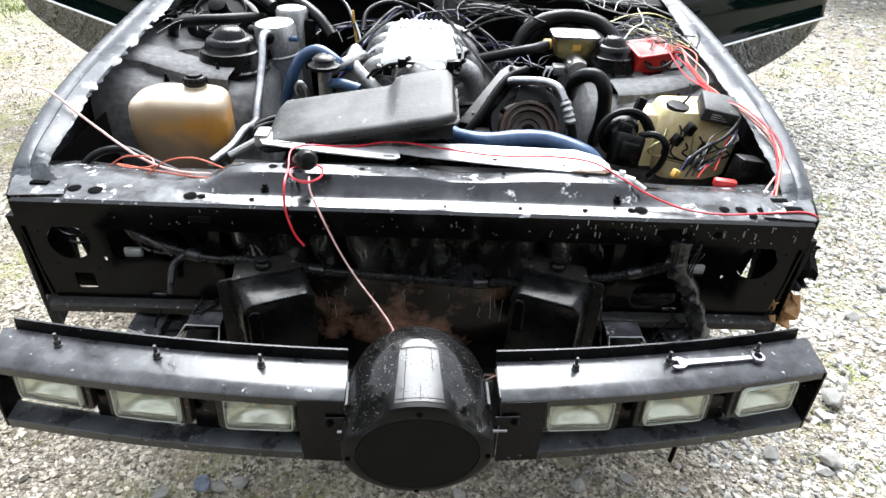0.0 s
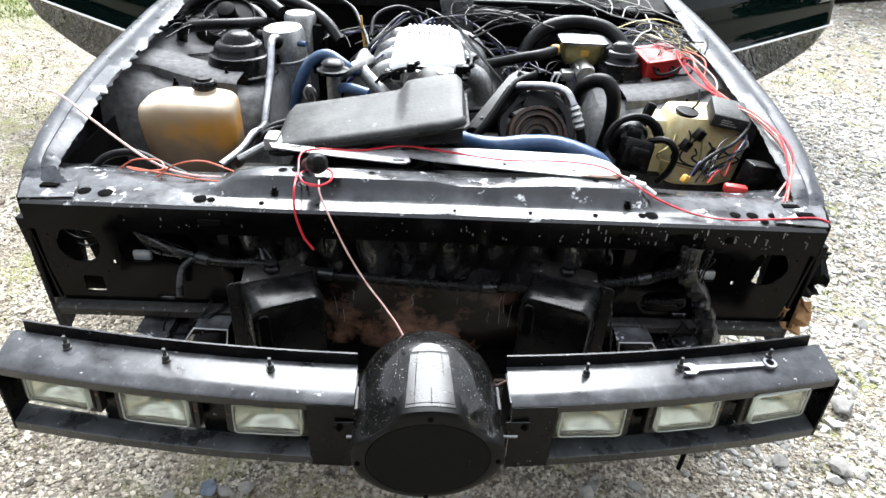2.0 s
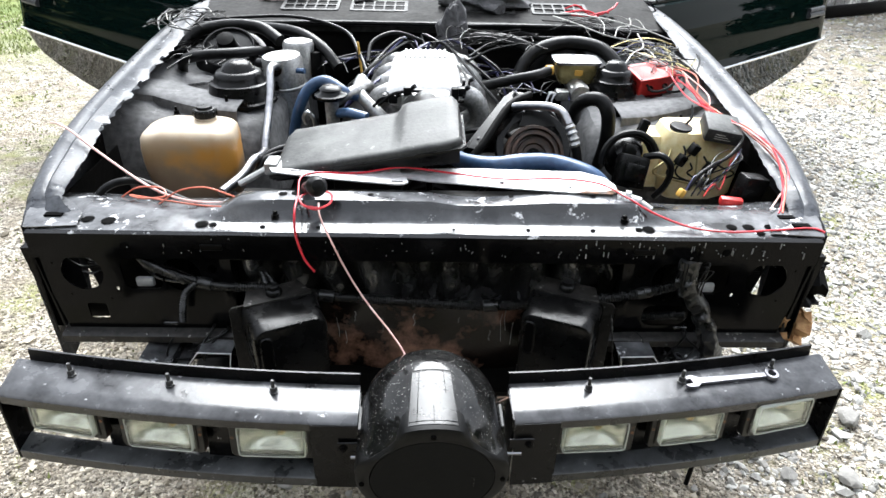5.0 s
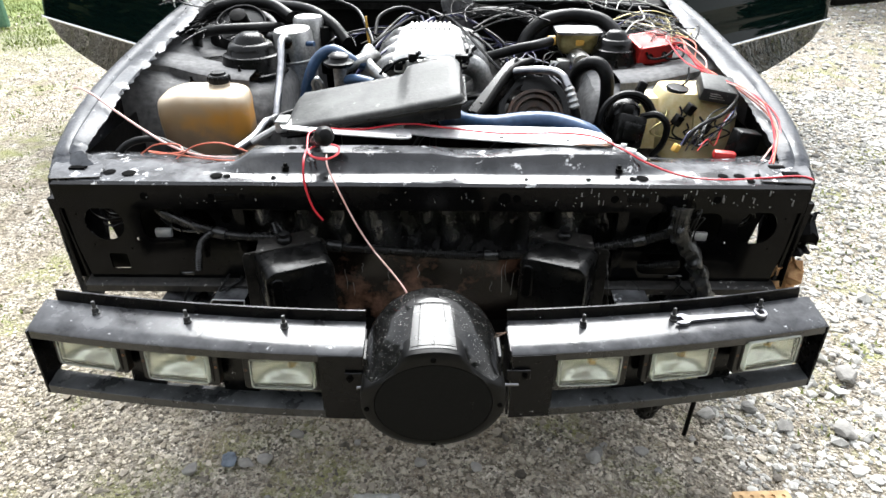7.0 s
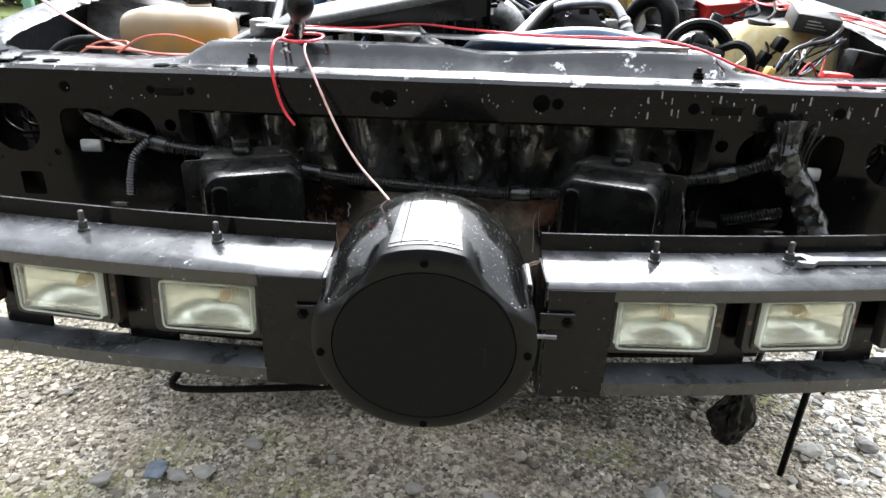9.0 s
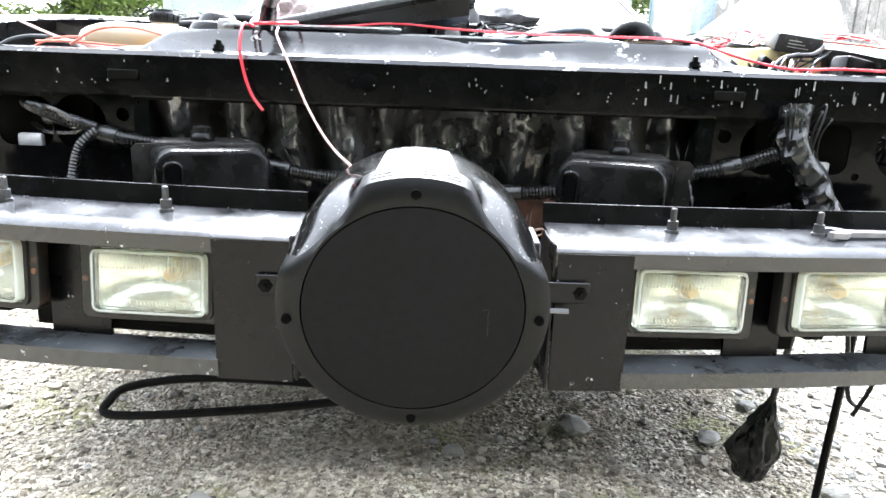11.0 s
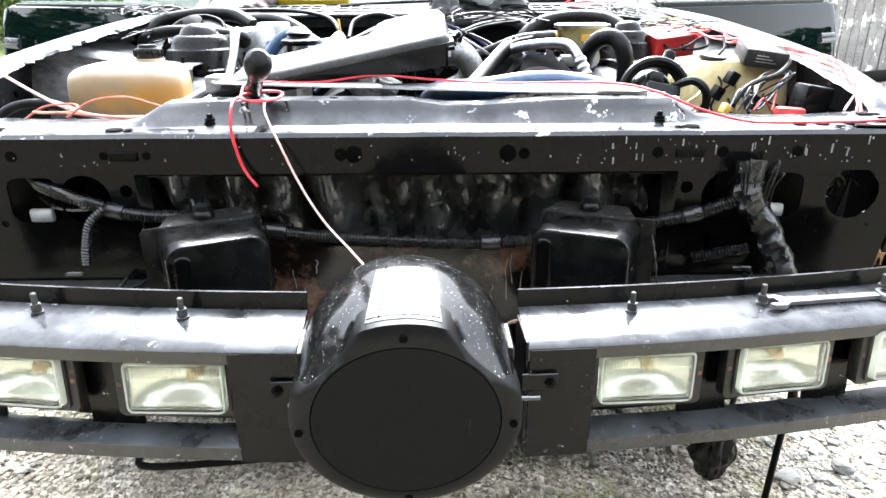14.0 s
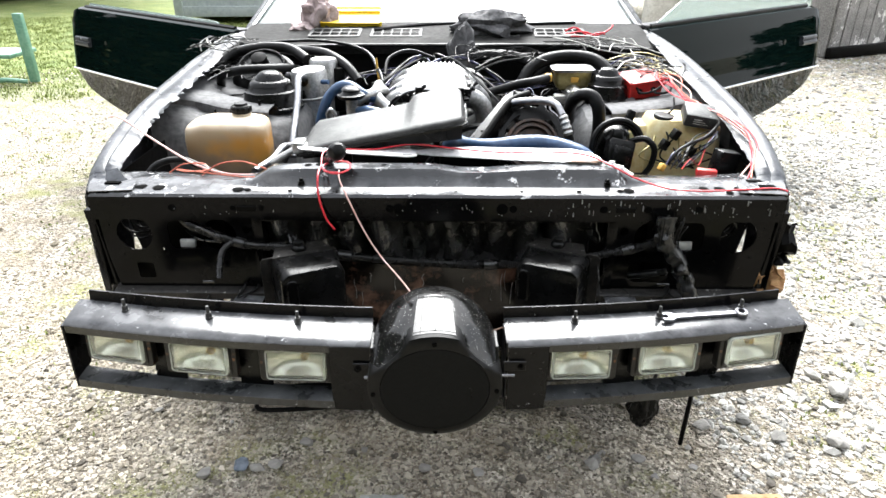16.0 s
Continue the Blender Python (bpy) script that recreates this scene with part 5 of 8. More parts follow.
def door(s):
    """An open door; its skin is drawn in (along, up), then set at its hinge."""
    ang = math.atan2(0.63, 0.777)
    hinge = Vector((s * 0.93, 1.53 + (0.05 if s > 0 else -0.03), 0))
    along = Vector((s * math.cos(ang), math.sin(ang), 0))
    outw = Vector((s * math.sin(ang), -math.cos(ang), 0))
    # the skin: rows along the door, columns from the belt line down
    rows = []
    for k in range(33):
        q = 1 - (1 - k / 32) ** 1.35
        a = 1.68 * q
        bottom = 0.25 + 0.285 * (1 - math.sqrt(max(0.0, 1 - max(0.0, (q - 0.42) / 0.58) ** 2)))
        drop = 0.045 * max(0.0, (q - 0.9) / 0.1) ** 2
        shut = -0.03 * max(0.0, (q - 0.94) / 0.06) ** 2
        zs = [0.868 + 0.01 * q - drop, 0.858 + 0.01 * q - drop, 0.83 - 0.6 * drop, 0.80, 0.72, 0.63, 0.552, 0.54, 0.528]
        bul = [-0.06, -0.036, -0.026, -0.019, -0.004, 0.009, 0.018, 0.024, 0.016]
        low = min(0.528, bottom)
        for t in (0.35, 0.7, 1.0):
            zs.append(0.528 - (0.528 - low) * t)
            bul.append(0.016 - 0.10 * t * (0.528 - low) / 0.28)
        rows.append([hinge + along * a + outw * (b + shut) + Vector((0, 0, z)) for z, b in zip(zs, bul)])
    d = part("door", sheet(rows, 0.004), DOORP, car, "open door in polished black-green paint")
    inner = []
    for k in range(9):
        q = k / 8
        bottom = 0.25 + 0.285 * (1 - math.sqrt(max(0.0, 1 - max(0.0, (q - 0.42) / 0.58) ** 2)))
        inner.append([hinge + along * 1.66 * q + outw * b + Vector((0, 0, z)) for z, b in ((0.868 + 0.006 * q - 0.05 * max(0.0, (q - 0.85) / 0.15) ** 2, -0.06), (0.866 + 0.006 * q - 0.05 * max(0.0, (q - 0.85) / 0.15) ** 2, -0.13), (0.6, -0.14), (min(0.5, bottom + 0.03), -0.12), (min(0.5, bottom), -0.08))])
    part("inner_panel", sheet(inner, 0.01), CLOTH, d)
    tr = [hinge + along * 1.68 * q + outw * 0.028 + Vector((0, 0, 0.541)) for q in (0.02, 0.3, 0.6, 0.85, 0.97)]
    part("trim_strip", tube(tr, 0.006, 6, 4), CHROME, d, "thin bright trim strip")
    c = hinge + along * 1.46 + outw * -0.006
    part("door_handle", join(rod(c - along * 0.085 + outw * 0.014 + Vector((0, 0, 0.715)), c + along * 0.085 + outw * 0.014 + Vector((0, 0, 0.715)), 0.012, 8),
                             rod(c - along * 0.085 + outw * 0.016 + Vector((0, 0, 0.69)), c + along * 0.085 + outw * 0.016 + Vector((0, 0, 0.69)), 0.016, 8)), GREY, d)
    o = hinge + along * 1.2 + outw * -0.002 + Vector((0, 0, 0.71))
    part("door_lock", lathe([(0, 0), (0.014, 0), (0.013, 0.004), (0, 0.005)], o, outw, 12), RUB, d)
    # raised side glass with a rounded rear corner
    gl = [(0.05, 0.86), (1.58, 0.87), (1.55, 1.05), (1.47, 1.16), (1.36, 1.205), (1.15, 1.215), (0.72, 1.19), (0.5, 1.09)] if s > 0 else [(0.12, 0.86), (1.5, 0.87), (1.47, 0.9), (0.2, 0.89)]
    g = slab(gl, [], hinge - outw * 0.075, along, (0, 0, 1), 0.004)
    w = part("door_glass", g, SIDEGL, d, "pale side glass" if s > 0 else "side glass wound down")
    w.visible_shadow = False
    part("belt_seal", tube([hinge + along * a - outw * 0.064 + Vector((0, 0, z)) for a, z in ((0.03, 0.872), (0.8, 0.877), (1.5, 0.88))], 0.01, 6, 4), RUB, d)


door(-1)
door(1)

# ---- lamp bars and round housing (in yard coordinates) ----


def bar_y(x):
    return -0.064 + 0.14 * x * x


def bar_z(x):
    return 0.506 - 0.0125 * x


def sweep(section, x0, x1, n=12):
    """A closed (dy, dz) section swept along the bar's arc."""
    loops = []
    for i in range(n + 1):
        x = x0 + (x1 - x0) * i / n
        loops.append([(x, bar_y(x) + a, bar_z(x) + b) for a, b in section])
    return loft(loops)


def lamp_bar(s):
    x0, x1 = s * 0.134, s * 0.762
    th = thing("lamp_bar", (s * 0.45, bar_y(0.45), 0.37), "satin black welded steel lamp bar in front of the car", "lamp bar", "lamp bars", m=WORLDM)
    part("top_plate", sweep([(0, 0), (0.004, 0.004), (0.03, 0.008), (0.084, 0.014), (0.084, 0.010), (0.03, 0.004), (0.005, 0.0), (0.004, -0.016), (0.0, -0.016)], x0, x1), BARTOP, th)
    part("rear_flange", sweep([(0.083, 0.004), (0.087, 0.004), (0.092, 0.036), (0.088, 0.036)], x0, s * 0.742), BARP, th)
    part("lower_lip", sweep([(-0.004, -0.149), (-0.004, -0.131), (0.0, -0.1295), (0.04, -0.1275), (0.04, -0.1305), (0.002, -0.1325), (0.0, -0.149)], s * 0.214, x1), LIPP, th)
    part("face_plate", sweep([(-0.003, -0.152), (-0.0012, -0.0015), (0.001, -0.0015), (0.001, -0.152)], x0 + s * 0.002, s * 0.216, 4), BARP, th)
    part("inner_end", bx(*sorted((x0 - s * 0.003, x0 + s * 0.001)), bar_y(0.134) + 0.002, bar_y(0.134) + 0.075, 0.355, 0.512, 0.001, 1), BARP, th)
    y, z = bar_y(0.762), bar_z(s * 0.762)
    part("outer_end", loft([[(s * 0.763, y - 0.004, z - 0.149), (s * 0.767, y - 0.004, z - 0.149), (s * 0.767, y + 0.06, z - 0.128), (s * 0.763, y + 0.06, z - 0.128)],
                            [(s * 0.763, y - 0.001, z), (s * 0.767, y - 0.001, z), (s * 0.767, y + 0.084, z + 0.013), (s * 0.763, y + 0.084, z + 0.013)]]), BARP, th)
    # added near-black strip, keeps the gap under the inner lamps dark
    part("lower_back_plate", sweep([(0.05, -0.126), (0.05, -0.086), (0.054, -0.086), (0.054, -0.126)], s * 0.2, s * 0.44, 4), DARK, th)
    for x in ((-0.285, -0.47, -0.651) if s < 0 else (0.278, 0.458, 0.64)):
        part("bolt", hexbolt((x, bar_y(x) + 0.062, bar_z(x) + 0.011), 0.0056, 0.027), ZINC, th, "dull hex nut on a threaded stud")
    for x in (0.38, 0.565):
        part("lamp_strut", sweep([(0.035, -0.13), (0.045, 0.004), (0.05, 0.004), (0.04, -0.13)], s * (x - 0.034), s * (x + 0.034), 2), BARP, th)
    part("back_plate", sweep([(0.06, -0.088), (0.06, 0.006), (0.064, 0.006), (0.064, -0.088)], s * 0.2, s * 0.75, 6), DARK, th)
    part("pivot_bracket", bx(*sorted((s * 0.126, s * 0.17)), -0.069, -0.0655, 0.452, 0.474, 0.001, 1), BARP, th)
    part("pivot_bolt", hexbolt((s * 0.16, -0.069, 0.463), 0.005, 0.008, (0, -1, 0)), DARK, th)
    part("pivot_pin", rod((s * 0.118, -0.074, 0.446), (s * 0.148, -0.074, 0.4455), 0.0028, 8), SPAN, th, "grey pivot pin")
    return th


lamp_bar(-1)
lamp_bar(1)


def fog_lamp():
    """A rectangular fog lamp, lens towards -y, centred on its Empty."""
    th = thing("fog_lamp", (0, 0, 0), "rectangular fog lamp with a ribbed clear glass lens and black bezel", "fog lamp", "fog lamps on the bars", m=WORLDM)
    W, H = 0.061, 0.035

    def ring(w, h, y, r=0.008):
        return [(a, y, b) for a, b, _ in rring(0, 0, 0, 2 * w, 2 * h, r, 3)]
    part("housing", loft([ring(W + 0.004, H + 0.004, 0.0), ring(W + 0.004, H + 0.004, 0.012), ring(W - 0.004, H - 0.004, 0.03), ring(W * 0.6, H * 0.6, 0.05, 0.006), ring(0.004, 0.004, 0.05, 0.001)], cap=False), PLAST, th)
    bez = part("bezel", loft([ring(W - 0.001, H - 0.001, 0.001), ring(W, H, -0.0045), ring(W + 0.004, H + 0.003, -0.005), ring(W + 0.005, H + 0.0035, -0.002), ring(W + 0.0135, H + 0.0075, -0.0015), ring(W + 0.0145, H + 0.0085, 0.0), ring(W + 0.0145, H + 0.0085, 0.014)], cap=False), RUSTB, th, "wide weathered black bezel, rusting at the screws")
    for x in (-W - 0.0095, W + 0.0095):
        part("screw", lathe([(0, 0), (0.0035, 0), (0.003, 0.0015), (0, 0.002)], (x, -0.0015, 0), (0, -1, 0), 8), RUST, bez)
    # bright curved reflector
    rows = []
    for j in range(9):
        v = -1 + 2 * j / 8
        rows.append([(W * 0.97 * u, 0.010 - 0.02 * (1 - 0.5 * u * u - 0.5 * v * v) + 0.012, H * 0.95 * v) for u in np.linspace(-1, 1, 13)])
    part("reflector", sheet([[(x, 0.002 + 0.03 * (1 - abs(x / W) ** 2.4) * (1 - abs(z / H) ** 2.4), z) for x, y, z in r] for r in rows], 0.001), REFL, th, "bright metal reflector")
    # solid amber blob standing in for a yellow reflection smear in the lens
    part("bulb_shade", lathe([(0, 0), (0.007, 0.0), (0.009, 0.01), (0.006, 0.017), (0, 0.019)], (0.012, 0.03, 0.004), (0, -1, 0), 12), OCHRE, th, "amber blob for the bulb's yellow reflection")
    # lens: shallow box with vertical flutes at top and bottom edges
    xs = np.linspace(-1, 1, 61)
    rows = []
    for j in range(13):
        v = -1 + 2 * j / 12
        row = []
        for i, u in enumerate(xs):
            edge = min(1.0, (1 - abs(u)) * 14, (1 - abs(v)) * 8)
            flute = 0.0011 * (1 if i % 2 else -1) * (1.0 if v > 0.35 or v < -0.6 else 0.25 if abs(u) > 0.4 else 0.0)
            row.append((u * (W - 0.0015), -0.003 - 0.0085 * math.sqrt(max(0, edge)) + flute, v * (H - 0.0015)))
        rows.append(row)
    ln = part("lens", sheet(rows, 0.0015), LENS, th, "ribbed clear glass lens")
    rim = part("lens_rim", loft([ring(W - 0.0005, H - 0.0005, -0.003), ring(W - 0.001, H - 0.001, -0.0115), ring(W - 0.002, H - 0.002, -0.0128), ring(W - 0.0042, H - 0.0042, -0.0128, 0.005), ring(W - 0.0042, H - 0.0042, -0.0112, 0.005)], cap=False), RIM, ln, "milky moulded edge")
    rim.visible_shadow = False
    ln.visible_shadow = False
    part("mount_stem", bx(-0.012, 0.012, 0.03, 0.044, -0.058, -0.03, 0.002), DARK, th)
    return th


def reflector_material():
    m = shade("silvered_reflector", (0.5, 0.52, 0.49), (0.74, 0.76, 0.72), 0.2, metal=0.9, scale=40, bump=0.3, fine=120)
    return m


REFL = reflector_material()
first_lamp = fog_lamp()
LAMPS = [(-0.66, 0.008, 0.47, 12), (-0.483, -0.024, 0.46, 8), (-0.287, -0.042, 0.4535, 3), (0.286, -0.044, 0.4495, -2), (0.467, -0.028, 0.4495, -7), (0.65, -0.006, 0.453, -12)]
for i, (x, y, z, turn) in enumerate(LAMPS):
    m = pose(x, y + 0.008, z, -4, 0.8, -turn)
    if i == 0:
        first_lamp.matrix_basis = m
    else:
        copy_thing(first_lamp, m)


def round_housing():
    cx, cz, R = -0.010, 0.472, 0.127
    th = thing("round_housing", (cx, -0.06, cz), "glossy black rounded plastic housing with a flat matte front", "plastic housing", m=WORLDM)

    def at(theta, y, r):
        # theta from straight up, clockwise seen from the front
        return (cx + r * math.sin(theta), y, cz + r * math.cos(theta))

    def dip(t):
        # the shoulders either side of the crown are cut back towards the front
        d = abs((math.degrees(t) + 180) % 360 - 180)
        return max(0.0, math.sin(math.pi * (d - 22) / 50)) ** 0.7 if 22 < d < 72 else 0.0

    def radius(y, t=0.0):
        cut = 0.02 * dip(t) * min(1.0, max(0.0, (-0.09 - y) / 0.058)) ** 1.2
        if y < -0.06:
            return R - 0.004 * max(0.0, (-0.13 - y) / 0.03) ** 2 - cut
        return R * math.sqrt(max(0.0, 1 - ((y + 0.06) / 0.145) ** 2.5))

    ys = [-0.146, -0.142, -0.135, -0.125, -0.115, -0.105, -0.095, -0.085, -0.07, -0.055, -0.04, -0.025, -0.01, 0.005, 0.02, 0.035, 0.048, 0.06, 0.069, 0.076, 0.081, 0.084, 0.08499]
    N = 96
    loops = [[at(2 * math.pi * i / N, y, max(0.004, radius(y, 2 * math.pi * i / N))) for i in range(N)] for y in ys]
    part("shell", loft(loops), DOME, th, "dusty gloss black moulded shell")
    rows = []
    for i in range(N + 1):
        t = 2 * math.pi * i / N
        k = 1 - min(1.0, dip(t) * 1.6)
        reach = 0.002 + 0.036 * k
        f = -0.155
        rows.append([at(t, f + 0.008, 0.1029), at(t, f, 0.1031), at(t, f, 0.1052 + 0.004 * k), at(t, f + 0.003, radius(-0.152, t) - 0.001 - 0.003 * k), at(t, f + 0.007, radius(f + 0.008, t) + 0.0008), at(t, f + 0.007 + reach * 0.5, radius(f + 0.007 + reach * 0.5, t) + 0.0009), at(t, f + 0.007 + reach, radius(f + 0.007 + reach, t) + 0.0003), at(t, f + 0.008 + reach, radius(f + 0.008 + reach, t) - 0.001)])
    bz = part("bezel", sheet(rows, 0), BEZEL, th, "matte black front bezel")
    part("front_cover", lathe([(0, 0.002), (0.05, 0.0017), (0.095, 0.001), (0.1015, 0.0006), (0.1026, -0.006)], (cx, -0.1545, cz), (0, -1, 0), 72), MATTE, th, "matte black round front cover")
    part("marking", join(bx(cx + 0.063, cx + 0.069, -0.1567, -0.1562, cz + 0.006, cz + 0.0072, 0), bx(cx + 0.068, cx + 0.0692, -0.1567, -0.1562, cz - 0.02, cz + 0.0072, 0)), PLAST, th)
    for t, r in ((0, 0.1135), (92, 0.116), (180, 0.1135), (266, 0.116)):
        p = at(radians(t), -0.1546, r)
        part("screw_recess", lathe([(0, 0.0012), (0.0032, 0.0012), (0.0044, 0.0016), (0.0048, -0.001)], p, (0, -1, 0), 12), HOLE, bz)
    # slightly raised strip along the crown, narrowing to the rear, with sunk panel lines
    rows = []
    for y in (-0.142, -0.139, -0.125, -0.11, -0.09, -0.07, -0.055, -0.04, -0.03, -0.026):
        half = 18.5 - 4.0 * (y + 0.142) / 0.116
        lift = -0.001 if y in (-0.142, -0.026) else 0.0014
        rows.append([at(radians(half * u), y, radius(y) + (lift if abs(u) < 0.99 else -0.001)) for u in (-1, -0.96, -0.7, -0.45, -0.2, 0, 0.2, 0.45, 0.7, 0.96, 1)])
    strip = part("crown_strip", sheet(rows, 0.001), CROWN, th, "satin black raised strip")
    for u, y0, y1 in ((-0.62, -0.137, -0.032), (0.6, -0.08, -0.032), (0.04, -0.137, -0.105)):
        ends = [(y0 + (y1 - y0) * q / 6) for q in range(7)]
        part("panel_line", tube([at(radians(u * (18.5 - 4.0 * (y + 0.142) / 0.116)), y, radius(y) + 0.0013) for y in ends], 0.0006, 5, 2), HOLE, strip)
    part("panel_line", tube([at(radians(18 * u), -0.133, radius(-0.133) + 0.0013) for u in np.linspace(-0.95, 0.95, 9)], 0.0006, 5, 2), HOLE, strip)
    for s in (-1, 1):
        part("side_flange", bx(*sorted((cx + s * 0.116, cx + s * 0.124)), -0.09, -0.04, 0.372, 0.52, 0.002, 1), PLAST, th)
    part("seam_line", rod((cx + 0.045, -0.152, cz + 0.012), (cx + 0.046, -0.152, cz + 0.0125), 0.0022, 8), PLATE, th, "small bare speck")
    part("lower_guard", sheet([[(cx + 0.11 * u, y, z) for u in np.linspace(-1, 1, 9)] for y, z in ((-0.07, 0.362), (-0.03, 0.366), (0.0, 0.4))], 0.003), PLAST, th)
    # the whole housing leans nose-down
    th.matrix_world = pose(-0.0095, -0.044, 0.4735, 7.5, 0, 0)


round_housing()


def hanging_bits():
    # long steel loop under the housing
    bm = tube([(0.02, -0.03, 0.335), (0.023, 0.082, 0.277), (-0.118, 0.117, 0.265), (-0.293, 0.152, 0.254), (-0.404, 0.152, 0.24), (-0.429, 0.131, 0.228), (-0.413, 0.108, 0.217), (-0.235, 0.094, 0.236), (-0.071, 0.076, 0.265), (0.023, 0.07, 0.277), (0.02, -0.04, 0.335)], 0.006, 8, 8)
    solo("steel_loop", bm, DARK, (0.02, -0.03, 0.335), "bent black steel rod loop under the lamp bar", "steel rod", m=WORLDM)
    bm = tube([(0.652, 0.215, -0.02), (0.653, 0.21, 0.15), (0.655, 0.2, 0.42)], 0.006, 8, 4)
    solo("prop_stake", bm, DARK, (0.652, 0.215, 0), "thin dark metal stake propped in the gravel", "stake", m=WORLDM)
    bm = bmesh.new()
    bmesh.ops.create_icosphere(bm, subdivisions=4, radius=1.0)
    for v in bm.verts:
        d = v.co.copy()
        k = 1 + 0.3 * noise.noise(d * 2.2) - 0.35 * abs(noise.noise(d * 4.5 + Vector((3, 0, 0)))) - 0.18 * abs(noise.noise(d * 11))
        w = 0.25 + 0.75 * min(1.0, max(0.0, (0.9 - d.z) / 1.1))
        v.co = (0.53 + 0.044 * d.x * k * w + 0.016 * max(0, d.z), 0.2 + 0.03 * d.y * k * w, 0.15 + 0.08 * d.z * (0.8 + 0.2 * k))
    solo("hanging_bag", join(bm, rod((0.544, 0.2, 0.21), (0.56, 0.19, 0.39), 0.005, 8)), PLAST, (0.53, 0.2, 0.15), "crumpled black plastic bag hanging under the bumper", "plastic bag", m=WORLDM)
    for k, pts in enumerate((((0.6, 0.16, 0.38), (0.62, 0.17, 0.34), (0.64, 0.18, 0.27), (0.66, 0.19, 0.22), (0.7, 0.2, 0.2)), ((0.66, 0.18, 0.38), (0.7, 0.19, 0.32), (0.69, 0.19, 0.25), (0.66, 0.18, 0.2)))):
        solo("loose_cable", tube(pts, 0.0035, 6, 6), RUB, pts[0], "thin black cable hanging below the car", "cable", m=WORLDM)


hanging_bits()


def spanner():
    th_bm = slab([(-0.072, -0.006), (0.068, -0.0045), (0.068, 0.0045), (-0.072, 0.006)], [], (0, 0, 0), (1, 0, 0), (0, 1, 0), 0.006)
    ringe = lathe([(0.0075, 0.0), (0.0125, 0.0), (0.0135, 0.002), (0.0135, 0.007), (0.0125, 0.009), (0.0075, 0.009), (0.0075, 0.0)], (0.08, 0, -0.001), (0, 0, 1), 20)
    jaw = slab([(-0.068, -0.007), (-0.068, 0.007), (-0.078, 0.0135), (-0.094, 0.012), (-0.098, 0.0065), (-0.084, 0.006), (-0.082, -0.006), (-0.098, -0.0065), (-0.094, -0.012), (-0.078, -0.0135)], [], (0, 0, -0.0005), (1, 0, 0), (0, 1, 0), 0.007)
    bm = moved(join(th_bm, ringe, jaw), Matrix.Translation((0.556, bar_y(0.556) + 0.052, bar_z(0.556) + 0.0125)) @ pose(0, 0, 0, 5, 1.2, 7))
    solo("spanner", bm, SPAN, (0.556, 0.03, 0.51), "bright steel combination spanner lying on the lamp bar", "spanner", m=WORLDM)


spanner()

# ---- engine bay things ----


def coolant_tank():
    c = (-0.602, 0.43, 0.575)
    th = thing("coolant_tank", c, "yellowed half-full plastic coolant tank with a brown stain", "fluid tank")
    x, y = -0.602, 0.43
    steps = ((0.562, 0.13, 0.012), (0.566, 0.165, 0.011), (0.573, 0.19, 0.01), (0.585, 0.206, 0.008), (0.605, 0.216, 0.006), (0.63, 0.222, 0.004), (0.66, 0.226, 0.002), (0.685, 0.228, 0.001), (0.71, 0.229, 0.0), (0.73, 0.228, 0.0), (0.745, 0.225, 0.0), (0.755, 0.218, 0.001), (0.762, 0.206, 0.002), (0.767, 0.188, 0.004), (0.77, 0.15, 0.006), (0.771, 0.09, 0.008))
    body = loft([rring(x + sh, y, z, ww, ww - 0.078, min(0.045, ww * 0.24), 6) for z, ww, sh in steps])
    for v in body.verts:
        # a dent across the filler side and slightly sagging walls
        v.co.z -= 0.012 * max(0.0, (x - 0.045 - v.co.x) / 0.07) * max(0.0, (v.co.z - 0.72) / 0.05)
        v.co += 0.0025 * noise.noise(v.co * 14) * Vector((1, 1, 0.5))
    part("body", about(body, c, 0, 2, 4), TANK, th)
    part("neck", lathe([(0, 0.762), (0.027, 0.762), (0.027, 0.775), (0.021, 0.777), (0, 0.777)], (-0.562, 0.455, 0), (0, 0, 1), 20), TANK, th)
    cap = part("cap", lathe([(0, 0.776), (0.026, 0.776), (0.028, 0.779), (0.028, 0.792), (0.025, 0.796), (0.02, 0.797), (0.018, 0.803), (0, 0.804)], (-0.562, 0.455, 0), (0, 0, 1), 22), PLAST, th, "ribbed black screw cap")
    for i in range(14):
        a = 2 * math.pi * i / 14
        part("grip_rib", rod((-0.562 + 0.0282 * math.cos(a), 0.455 + 0.0282 * math.sin(a), 0.779), (-0.562 + 0.0282 * math.cos(a), 0.455 + 0.0282 * math.sin(a), 0.793), 0.0016, 5), PLAST, cap)
    part("spout", tube([(-0.5, 0.38, 0.6), (-0.47, 0.36, 0.585), (-0.455, 0.36, 0.57)], 0.009, 8, 5), RUB, th)


coolant_tank()


